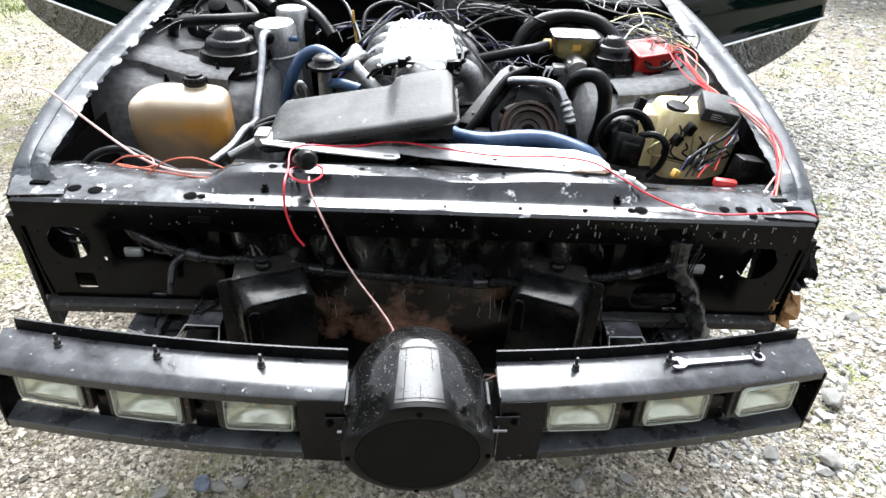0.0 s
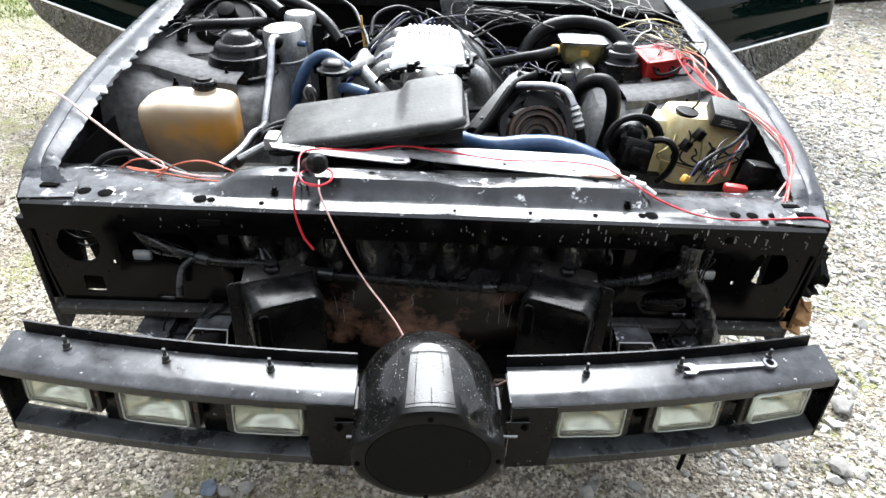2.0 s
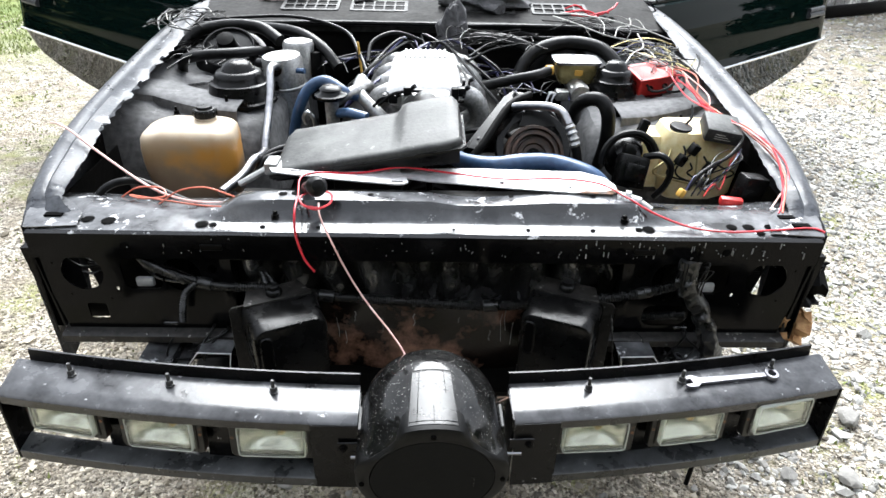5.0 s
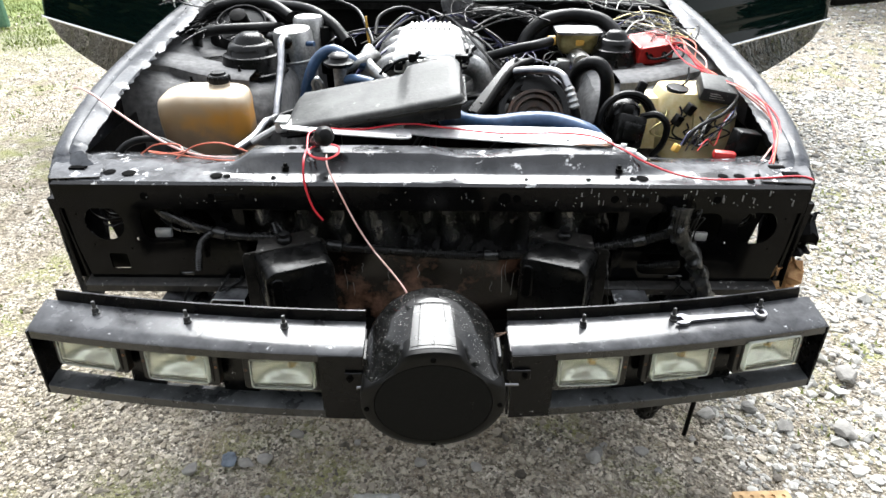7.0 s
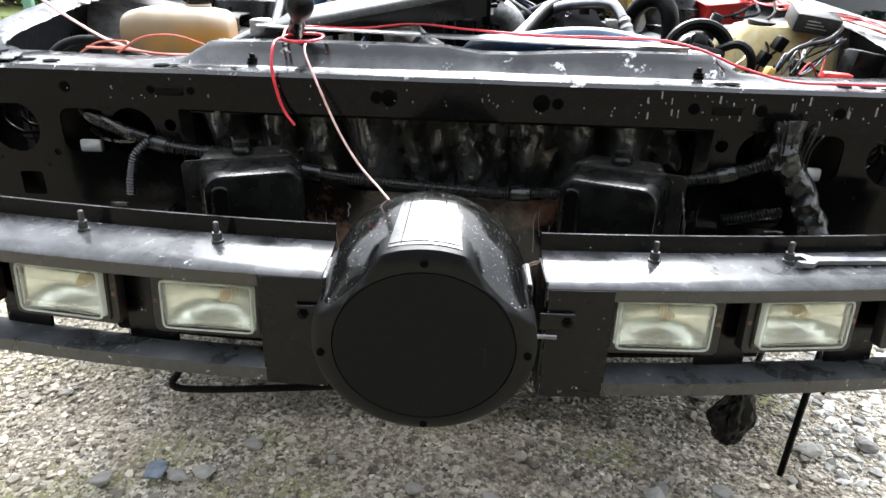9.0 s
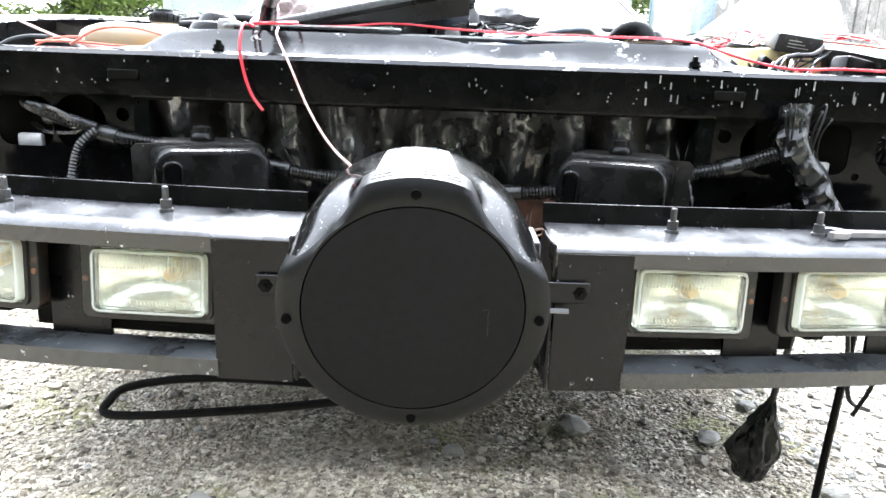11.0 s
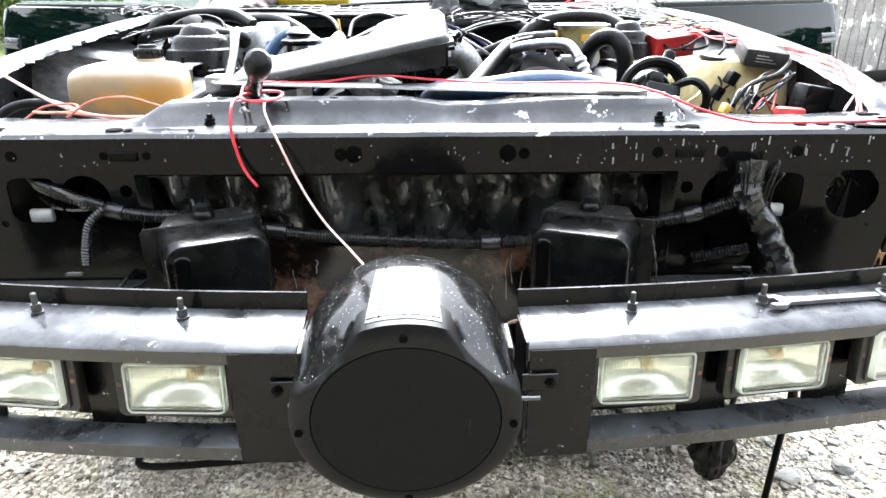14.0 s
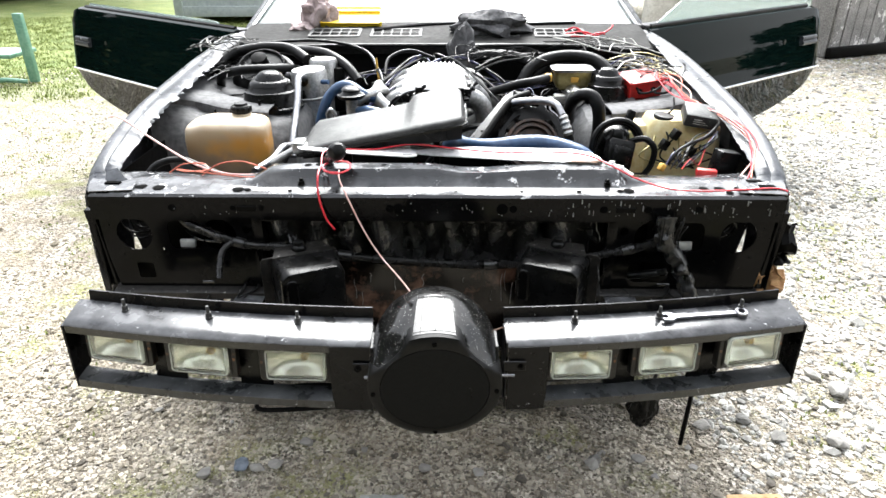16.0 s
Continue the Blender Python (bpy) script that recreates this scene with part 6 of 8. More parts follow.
def washer_tank():
    c = (0.68, 0.47, 0.59)
    th = thing("washer_tank", c, "cream plastic washer tank with wires strapped to it", "fluid tank")
    x, y = 0.70, 0.475
    part("body", join(loft([rring(x - 0.01, y, 0.58, 0.14, 0.1, 0.03), rring(x, y, 0.6, 0.19, 0.13, 0.035), rring(x, y, 0.68, 0.205, 0.14, 0.035), rring(x - 0.005, y, 0.745, 0.2, 0.14, 0.035), rring(x - 0.012, y, 0.765, 0.17, 0.125, 0.03), rring(x - 0.02, y, 0.77, 0.12, 0.09, 0.03)]),
                      loft([rring(0.585, 0.5, 0.6, 0.07, 0.09, 0.02), rring(0.583, 0.5, 0.72, 0.08, 0.1, 0.02), rring(0.583, 0.5, 0.74, 0.06, 0.08, 0.02)])), TANKW, th)
    part("cap", lathe([(0, 0), (0.028, 0), (0.03, 0.004), (0.028, 0.009), (0, 0.012)], (0.635, 0.445, 0.766), (0.1, -0.1, 1), 20), PLAST, th, "flat black filler lid")
    part("cap_strap", tube([(0.65, 0.455, 0.775), (0.668, 0.47, 0.79), (0.675, 0.5, 0.81)], 0.003, 6, 5), RUB, th)
    b = part("control_box", about(bx(0.678, 0.764, 0.368, 0.452, 0.762, 0.798, 0.005), (0.73, 0.41, 0.78), 14, 8, -8), AIRP, th, "dusty black module with printed marks")
    part("label_bars", join(*[about(bx(0.7, 0.74 - 0.008 * i, 0.3665, 0.3672, 0.774 + 0.006 * i, 0.7755 + 0.006 * i, 0), (0.73, 0.41, 0.78), 14, 8, -8) for i in range(3)]), WHITE, b)
    rng = random.Random(8)
    for i in range(7):
        a = rng.uniform(0.60, 0.76)
        pts = [(a, 0.43, 0.765 - 0.01 * i), (a + rng.uniform(-0.03, 0.03), 0.395, 0.73 - 0.008 * i), (a + rng.uniform(-0.05, 0.05), 0.385, 0.67), (0.7 + rng.uniform(-0.05, 0.05), 0.38, 0.64)]
        part("tied_wire", tube(pts, 0.0026, 5, 6), rng.choice((RUB, RUB, PURPLE, BRASSY)), th)
    for p in ((0.655, 0.385, 0.735), (0.63, 0.388, 0.705), (0.7, 0.375, 0.69)):
        part("connector", about(bx(p[0] - 0.011, p[0] + 0.011, p[1] - 0.01, p[1] + 0.01, p[2] - 0.014, p[2] + 0.014, 0.003), p, 10, 25, 15), PLAST, th)


washer_tank()


def air_cleaner():
    th = thing("air_cleaner_box", (-0.13, 0.4, 0.72), "long dusty black air cleaner box with a raised end", "air cleaner")

    # sections across the box, its seam rising towards the raised end: (x, lift of the lid, inset)
    lid = ((-0.345, 0.2, 0.03), (-0.338, 0.7, 0.012), (-0.322, 1.0, 0.0), (-0.2, 1.0, 0), (-0.085, 1.0, 0), (-0.074, 1.1, 0), (-0.064, 1.85, 0), (-0.05, 2.0, 0), (0.035, 2.05, 0), (0.05, 1.95, 0.004), (0.062, 1.4, 0.012), (0.07, 0.4, 0.022))
    prof = ((0.163, 0.0), (0.164, 0.011), (0.168, 0.0155), (0.177, 0.018), (0.22, 0.0235), (0.3, 0.033), (0.325, 0.037), (0.352, 0.037), (0.366, 0.026), (0.374, 0.0))
    seam = lambda x: 0.815 + 0.205 * (x - 0.05)
    rise = lambda dz, h: dz * min(1.0, h) if dz <= 0.017 else 0.017 * min(1.0, h) + (dz - 0.017) * h
    loops = [[(x, y + (ins if y < 0.27 else -ins) - 0.05 * (x - 0.05), seam(x) + rise(dz, h)) for y, dz in prof] for x, h, ins in lid]
    part("lid", loft(loops), AIRP, th, "dusty moulded lid, higher at one end")
    rim = ((0.157, 0.0), (0.157, 0.006), (0.38, 0.006), (0.38, 0.0))
    part("seam_flange", loft([[(x, y + (0.014 if y < 0.27 else -0.014) * e - 0.05 * (x - 0.05), seam(x) + dz - 0.004) for y, dz in rim] for x, e in ((-0.35, 1), (-0.338, 0), (0.066, 0), (0.077, 1))]), PLAST, th)
    part("lower_half", loft([[(x, y - 0.05 * (x - 0.05), seam(x) - 0.003 + dz * (0.3 + 1.7 * (x + 0.335))) for y, dz in ((0.165, 0.0), (0.172, -0.034), (0.36, -0.034), (0.37, 0.0))] for x in (-0.335, -0.13, 0.064)]), PLAST, th)
    part("intake_neck", tube([(0.0, 0.36, 0.815), (-0.005, 0.42, 0.815), (-0.012, 0.5, 0.795), (-0.015, 0.57, 0.78)], 0.036, 16, 5), RUB, th)
    for x in (-0.26, 0.0):
        part("mount_leg", rod((x, 0.27, 0.62), (x, 0.27, seam(x) - 0.01), 0.009, 8), DARK, th)


air_cleaner()


def engine():
    th = thing("engine", (0, 0.85, 0.26), "dusty V8 engine with a pale tuned-port intake plenum", "engine")
    part("block", join(bx(-0.2, 0.2, 0.62, 1.2, 0.3, 0.6, 0.03), bx(-0.28, 0.28, 0.6, 0.64, 0.35, 0.62, 0.01)), DARK, th)
    for s in (-1, 1):
        part("valve_cover", about(bx(s * 0.2 - 0.06, s * 0.2 + 0.06, 0.66, 1.18, 0.6, 0.67, 0.02), (s * 0.2, 0.9, 0.6), 0, s * 28), DARK, th)
        part("fuel_rail", rod((s * 0.115, 0.68, 0.755), (s * 0.115, 1.1, 0.76), 0.009, 8), ALU, th)
        for i in range(4):
            y = 0.70 + 0.115 * i
            part("runner", tube([(s * 0.05 - 0.01, y, 0.76), (s * 0.1 - 0.012, y, 0.766), (s * 0.14 - 0.012, y + 0.005, 0.745), (s * 0.155 - 0.01, y + 0.01, 0.7), (s * 0.13, y + 0.012, 0.66), (s * 0.07, y + 0.012, 0.63)], 0.033, 12, 6, r_end=0.027), CASTD, th, "cast aluminium intake runner")
    part("plenum", join(loft([rring(-0.018, 0.79, 0.762, 0.2, 0.37, 0.03), rring(-0.018, 0.79, 0.79, 0.2, 0.38, 0.03), rring(-0.018, 0.79, 0.797, 0.206, 0.384, 0.03), rring(-0.018, 0.79, 0.803, 0.2, 0.38, 0.03), rring(-0.018, 0.79, 0.818, 0.176, 0.36, 0.03), rring(-0.018, 0.795, 0.828, 0.14, 0.33, 0.025)])), PLEN, th, "pale cast intake plenum")
    for i in range(9):
        x = -0.078 + 0.015 * i
        part("plenum_rib", bx(x - 0.0035, x + 0.0035, 0.855, 0.945, 0.824, 0.836, 0.002, 1), PLEN, th)
    part("plenum_plate", bx(-0.085, 0.05, 0.61, 0.63, 0.775, 0.815, 0.006), PLEN, th)
    part("throttle_body", join(bx(-0.08, 0.055, 0.56, 0.61, 0.75, 0.81, 0.012), rod((-0.045, 0.55, 0.78), (-0.045, 0.62, 0.78), 0.028, 16), rod((0.022, 0.55, 0.78), (0.022, 0.62, 0.78), 0.028, 16)), ALU, th)
    part("throttle_lever", join(bx(0.056, 0.075, 0.575, 0.6, 0.74, 0.82, 0.003), rod((0.055, 0.585, 0.78), (0.09, 0.585, 0.785), 0.005, 8)), DARK, th)
    for i, (x, y, z) in enumerate(((-0.1, 0.58, 0.79), (-0.12, 0.62, 0.78), (-0.06, 0.57, 0.815), (0.085, 0.62, 0.80), (0.1, 0.7, 0.8))):
        part("sensor", join(bx(x - 0.012, x + 0.012, y - 0.012, y + 0.012, z - 0.012, z + 0.012, 0.004), rod((x, y, z), (x + 0.02, y - 0.01, z + 0.016), 0.006, 8)), PLAST, th)
    for pts in (((-0.14, 0.58, 0.77), (-0.1, 0.57, 0.805), (-0.05, 0.565, 0.815), (-0.01, 0.575, 0.81)), ((-0.16, 0.62, 0.75), (-0.13, 0.58, 0.79), (-0.09, 0.575, 0.8)), ((0.09, 0.6, 0.79), (0.1, 0.66, 0.815), (0.095, 0.78, 0.81), (0.06, 0.95, 0.8)), ((0.12, 0.95, 0.8), (0.2, 1.02, 0.82), (0.3, 1.06, 0.83)), ((0.12, 0.98, 0.805), (0.2, 1.08, 0.825), (0.32, 1.15, 0.83), (0.5, 1.2, 0.82))):
        part("vacuum_line", tube(pts, 0.0045, 6, 6), RUB, th)
    part("distributor", lathe([(0, 0.14), (0.02, 0.14), (0.035, 0.12), (0.045, 0.1), (0.05, 0.0), (0.03, -0.05), (0, -0.05)], (-0.02, 1.14, 0.66), (0, 0, 1), 20), PLAST, th)
    for i in range(8):
        a = 2 * math.pi * i / 8
        part("plug_lead", tube([(-0.02 + 0.03 * math.cos(a), 1.14 + 0.03 * math.sin(a), 0.78), (-0.02 + 0.09 * math.cos(a), 1.14 + 0.07 * math.sin(a), 0.82), ((0.2 if math.cos(a) > 0 else -0.22) + 0.03 * math.sin(3 * a), 1.05 - 0.05 * i, 0.76), ((0.26 if math.cos(a) > 0 else -0.28), 0.95 - 0.05 * (i % 4), 0.66)], 0.0045, 6, 6), PURPLE if i % 3 == 0 else RUB, th)
    part("dipstick", join(rod((-0.21, 0.98, 0.6), (-0.235, 1.0, 0.84), 0.004, 6), lathe([(0.006, 0), (0.011, 0.006), (0.009, 0.02), (0, 0.024)], (-0.215, 0.985, 0.7), (0, 0, 1), 10)), OCHRE, th, "steel dipstick with a yellowed handle")
    part("water_outlet", tube([(-0.1, 0.6, 0.7), (-0.15, 0.62, 0.74), (-0.2, 0.66, 0.78), (-0.195, 0.72, 0.8)], 0.018, 10, 6), ALU, th)
    part("crank_pulley", lathe([(0.02, 0), (0.09, 0.0), (0.095, 0.01), (0.085, 0.018), (0.095, 0.026), (0.09, 0.036), (0.02, 0.036)], (0, 0.6, 0.45), (0, -1, 0), 28), DARK, th)
    part("serpentine_belt", tube([(0.09, 0.58, 0.45), (0.2, 0.57, 0.58), (0.27, 0.56, 0.62), (0.2, 0.57, 0.7), (0.05, 0.58, 0.68), (-0.08, 0.58, 0.5), (0, 0.58, 0.36), (0.09, 0.58, 0.45)], 0.009, 6, 8), RUB, th)


engine()


def smog_valve():
    th = thing("smog_valve", (-0.258, 0.54, 0.7), "black diaphragm valve on a metal stem", "valve")
    part("diaphragm", lathe([(0, 0.0), (0.036, 0.002), (0.042, 0.008), (0.042, 0.013), (0.03, 0.018), (0.026, 0.024), (0.03, 0.028), (0.02, 0.036), (0, 0.037)], (-0.262, 0.56, 0.792), (0, 0, 1), 24), PLAST, th)
    part("stem", rod((-0.262, 0.57, 0.66), (-0.262, 0.56, 0.794), 0.018, 12), ALU, th)
    part("lift_hook", tube([(-0.3, 0.52, 0.72), (-0.305, 0.515, 0.755), (-0.318, 0.515, 0.77), (-0.33, 0.52, 0.755), (-0.325, 0.525, 0.735)], 0.006, 8, 6), STEEL, th)


smog_valve()


def ac_accumulator():
    th = thing("ac_accumulator", (-0.455, 0.91, 0.62), "grey metal air-conditioning canister with a bent pipe", "canister")
    part("canister", about(lathe([(0, 0), (0.05, 0.002), (0.062, 0.012), (0.062, 0.12), (0.0645, 0.123), (0.0645, 0.128), (0.062, 0.131), (0.062, 0.205), (0.056, 0.218), (0.026, 0.222), (0, 0.222)], (-0.45, 0.915, 0.60), (0, 0, 1), 32), (-0.45, 0.915, 0.6), 3, -3), ALU, th)
    part("outlet_block", join(rod((-0.47, 0.87, 0.79), (-0.47, 0.835, 0.79), 0.02, 14), rod((-0.49, 0.9, 0.79), (-0.54, 0.93, 0.785), 0.016, 12)), PLAST, th)
    part("pipe", tube([(-0.462, 0.845, 0.797), (-0.464, 0.80, 0.812), (-0.463, 0.765, 0.815), (-0.46, 0.735, 0.802), (-0.455, 0.69, 0.765), (-0.45, 0.615, 0.715), (-0.445, 0.54, 0.67), (-0.44, 0.5, 0.63)], 0.0115, 10, 8), STEEL, th, "bent bright pipe")
    part("valve_cap", rod((-0.41, 0.87, 0.78), (-0.385, 0.86, 0.782), 0.008, 10), BLUE, th, "blue service cap")
    part("rear_canister", lathe([(0, -0.1), (0.05, -0.1), (0.052, 0.02), (0.045, 0.03), (0, 0.032)], (-0.435, 1.05, 0.80), (0, 0, 1), 24), ALU, th, "pale canister lid")
    part("rear_bracket", bx(-0.4, -0.36, 1.02, 1.1, 0.64, 0.8, 0.006), DARK, th)


ac_accumulator()


def master_cylinder():
    th = thing("brake_master_cylinder", (0.45, 0.9, 0.7), "brake master cylinder with a flat steel lid and black servo", "master cylinder")
    part("reservoir", loft([rring(0.45, 0.9, 0.755, 0.1, 0.065, 0.012), rring(0.45, 0.9, 0.775, 0.118, 0.08, 0.012), rring(0.45, 0.9, 0.815, 0.124, 0.084, 0.012)]), BRASSY, th, "olive zinc reservoir")
    part("lid", loft([rring(0.45, 0.9, 0.815, 0.142, 0.1, 0.015), rring(0.45, 0.9, 0.824, 0.144, 0.102, 0.015), rring(0.45, 0.9, 0.828, 0.125, 0.082, 0.02), rring(0.45, 0.9, 0.8285, 0.07, 0.04, 0.015), rring(0.45, 0.9, 0.8265, 0.06, 0.03, 0.012)]), STEEL, th, "bright pressed lid")
    part("lid_logo", bx(0.44, 0.466, 0.856, 0.8588, 0.782, 0.8, 0.001, 1), OCHRE, th, "yellow stamped mark")
    part("cylinder", join(rod((0.45, 0.78, 0.745), (0.45, 1.0, 0.75), 0.028, 16), bx(0.42, 0.48, 0.8, 0.85, 0.72, 0.765, 0.008)), ALU, th)
    part("prop_valve", join(bx(0.38, 0.42, 0.8, 0.84, 0.72, 0.75, 0.006), rod((0.36, 0.82, 0.735), (0.38, 0.82, 0.735), 0.009, 10)), ALU, th)
    part("fitting", join(lathe([(0, 0), (0.015, 0), (0.015, 0.02), (0.01, 0.024), (0, 0.026)], (0.375, 0.875, 0.795), (-1, -0.2, 0), 12)), OCHRE, th, "orange-brown hose fitting")
    part("servo", lathe([(0, -0.09), (0.07, -0.09), (0.1, -0.075), (0.125, -0.045), (0.13, 0.0), (0.125, 0.02), (0.08, 0.05), (0, 0.06)], (0.45, 1.1, 0.72), (0, 1, 0), 32), DARK, th)
    for i, x in enumerate((0.39, 0.405)):
        part("brake_pipe", tube([(x, 0.82, 0.73), (x - 0.03, 0.8, 0.74), (x - 0.04, 0.78, 0.71), (x - 0.01, 0.77, 0.68), (x, 0.8, 0.6)], 0.0035, 6, 6), STEEL, th)


master_cylinder()


def alternator():
    th = thing("alternator", (0.28, 0.56, 0.56), "black alternator with a rusty pulley below a metal bracket", "alternator")
    part("body", lathe([(0, 0.1), (0.075, 0.1), (0.088, 0.085), (0.09, 0.03), (0.08, 0.0), (0.05, -0.01), (0, -0.01)], (0.275, 0.55, 0.66), (0, 0.55, -0.85), 30), DARK, th)
    rings = [(0.02, 0.0), (0.02, 0.012), (0.03, 0.012), (0.032, 0.02), (0.044, 0.022), (0.046, 0.012), (0.052, 0.012), (0.054, 0.03), (0.06, 0.03), (0.062, 0.02), (0.067, 0.02), (0.069, 0.032), (0.076, 0.032), (0.079, 0.02), (0.079, -0.02), (0.02, -0.02)]
    part("pulley", lathe(rings, (0.274, 0.49, 0.668), (0, -0.86, 0.51), 40), RUSTD, th, "rust-stained grooved pulley")
    part("hub", lathe([(0, 0.02), (0.012, 0.02), (0.014, 0.012), (0.021, 0.01), (0.021, 0.0), (0, 0.0)], (0.274, 0.49, 0.668), (0, -0.86, 0.51), 16), DARK, th)
    part("front_ring", lathe([(0.08, 0), (0.098, 0), (0.103, 0.006), (0.098, 0.014), (0.08, 0.014), (0.08, 0)], (0.275, 0.515, 0.682), (0, -0.8, 0.6), 40), PLAST, th)
    for i in range(10):
        a = 2 * math.pi * i / 10
        part("vent_fin", rod((0.275 + 0.082 * math.cos(a), 0.54 + 0.05 * math.sin(a), 0.69 + 0.066 * math.sin(a)), (0.275 + 0.09 * math.cos(a), 0.57 + 0.05 * math.sin(a), 0.665 + 0.07 * math.sin(a)), 0.006, 6), PLAST, th)
    part("tensioner_arm", loft([[(0.09, 0.47, 0.68), (0.125, 0.45, 0.68), (0.125, 0.45, 0.70), (0.09, 0.47, 0.70)], [(0.2, 0.6, 0.765), (0.245, 0.575, 0.765), (0.245, 0.575, 0.795), (0.2, 0.6, 0.795)], [(0.225, 0.63, 0.78), (0.255, 0.6, 0.785), (0.255, 0.6, 0.805), (0.225, 0.63, 0.80)]]), PLAST, th, "dusty angled bracket arm")
    for p in ((0.13, 0.49, 0.708), (0.19, 0.55, 0.755), (0.23, 0.6, 0.797)):
        part("arm_bolt", hexbolt(p, 0.007, 0.014, (-0.3, -0.5, 0.8)), ZINC, th)
    part("arm_tube", tube([(0.1, 0.43, 0.675), (0.14, 0.46, 0.715), (0.21, 0.55, 0.785), (0.27, 0.6, 0.8)], 0.011, 10, 6), DARK, th)
    part("stay_bracket", slab([(-0.05, 0), (0.05, 0), (0.025, 0.05), (0.012, 0.056), (0.012, 0.04), (-0.012, 0.04), (-0.012, 0.056), (-0.03, 0.05)], [], (0.285, 0.53, 0.735), (1, 0, 0), (0, 0.55, 0.83), 0.006), PLAST, th)
    part("ac_pipe", tube([(0.2, 0.56, 0.775), (0.24, 0.535, 0.79), (0.3, 0.51, 0.798), (0.335, 0.48, 0.795), (0.352, 0.45, 0.77)], 0.011, 10, 6), STEEL, th, "bright bent metal pipe")
    part("crimp", tube([(0.352, 0.45, 0.77), (0.362, 0.437, 0.745), (0.37, 0.43, 0.72)], 0.0135, 10, 4, ripple=0.0016, pitch=0.012), ALU, th)
    part("rubber_line", tube([(0.37, 0.43, 0.72), (0.378, 0.425, 0.69), (0.385, 0.42, 0.62)], 0.0125, 10, 4), RUB, th)


alternator()


def air_pump():
    th = thing("air_pump", (0.5, 0.4, 0.58), "black round vacuum pump with coiled hoses", "pump")
    part("drum", lathe([(0, 0.03), (0.022, 0.03), (0.036, 0.02), (0.04, 0.0), (0.042, -0.06), (0, -0.06)], (0.5, 0.42, 0.71), (0, -0.6, 0.8), 24), PLAST, th)
    part("front_block", about(join(bx(0.462, 0.535, 0.335, 0.385, 0.645, 0.725, 0.008), bx(0.475, 0.52, 0.325, 0.34, 0.66, 0.705, 0.004), bx(0.47, 0.5, 0.35, 0.38, 0.72, 0.75, 0.006)), (0.5, 0.36, 0.69), -20, 12), PLAST, th)
    for k, r in enumerate((0.062, 0.07)):
        pts = [(0.5 + r * math.cos(a), 0.4 - 0.012 * k + 0.035 * math.sin(a) * 0.4, 0.70 + r * math.sin(a)) for a in np.linspace(0.35, math.pi + 0.1, 8)]
        part("coiled_hose", tube(pts, 0.0085, 8, 5), RUB, th)
    part("loop_hose", tube([(0.53, 0.37, 0.72), (0.56, 0.34, 0.735), (0.585, 0.33, 0.71), (0.585, 0.34, 0.66), (0.565, 0.35, 0.62)], 0.0085, 8, 6), RUB, th)
    part("upright", about(bx(0.515, 0.54, 0.44, 0.46, 0.70, 0.79, 0.006), (0.525, 0.45, 0.72), -10, 20), PLAST, th)


air_pump()


def hose(name, pts, r, mat, label, cat="hose", group="", ripple=0.0, n=10, sub=8, pitch=0.012):
    return solo(name, tube(pts, r, n, sub, ripple, pitch), mat, pts[0], label, cat, group)


hose("radiator_hose", [(0.03, 0.42, 0.69), (0.056, 0.37, 0.715), (0.085, 0.315, 0.722), (0.15, 0.272, 0.733), (0.22, 0.272, 0.742), (0.29, 0.268, 0.742), (0.365, 0.235, 0.728), (0.4, 0.215, 0.70)], 0.021, BLUE, "blue-sleeved lower radiator hose behind the radiator support")
hose("heater_hose", [(-0.40, 0.70, 0.60), (-0.392, 0.672, 0.66), (-0.363, 0.645, 0.745), (-0.332, 0.648, 0.795), (-0.285, 0.642, 0.815), (-0.23, 0.62, 0.79), (-0.2, 0.66, 0.77)], 0.016, BLUE, "blue-sleeved arched heater hose beside the engine")
hose("heater_hose", [(-0.245, 0.56, 0.755), (-0.21, 0.53, 0.765), (-0.165, 0.51, 0.76)], 0.013, BLUE, "short blue-sleeved hose beside the engine")
hose("outlet_pipe", [(-0.27, 0.6, 0.765), (-0.215, 0.63, 0.79), (-0.185, 0.72, 0.785), (-0.18, 0.8, 0.75)], 0.015, ALU, "cast grey coolant pipe at the engine's corner", "pipe")
hose("brake_servo_hose", [(0.36, 0.86, 0.795), (0.31, 0.81, 0.795), (0.25, 0.80, 0.785), (0.17, 0.85, 0.75), (0.1, 0.92, 0.72)], 0.015, RUB, "thick black servo vacuum hose")
hose("large_arched_hose", [(0.27, 0.95, 0.70), (0.30, 0.99, 0.78), (0.36, 1.02, 0.825), (0.46, 1.04, 0.84), (0.55, 1.0, 0.83), (0.6, 0.94, 0.78), (0.62, 0.92, 0.7)], 0.022, RUB, "large black arched hose behind the brake cylinder")
hose("arched_hose", [(0.41, 0.68, 0.70), (0.402, 0.60, 0.77), (0.42, 0.555, 0.805), (0.45, 0.535, 0.805), (0.468, 0.52, 0.77), (0.475, 0.53, 0.70), (0.47, 0.55, 0.62)], 0.019, RUB, "thick black arched hose beside the alternator")
hose("cowl_hose", [(-0.86, 1.06, 0.76), (-0.81, 1.14, 0.80), (-0.72, 1.2, 0.825), (-0.58, 1.22, 0.832), (-0.45, 1.14, 0.835), (-0.36, 1.05, 0.81), (-0.3, 0.99, 0.76)], 0.018, RUB, "long black hose running along the scuttle")
hose("blower_hose", [(-0.80, 0.98, 0.74), (-0.77, 0.93, 0.79), (-0.7, 0.92, 0.81), (-0.62, 0.95, 0.81), (-0.57, 1.02, 0.8), (-0.54, 1.1, 0.78)], 0.016, RUB, "thick black hose curving round the blower")
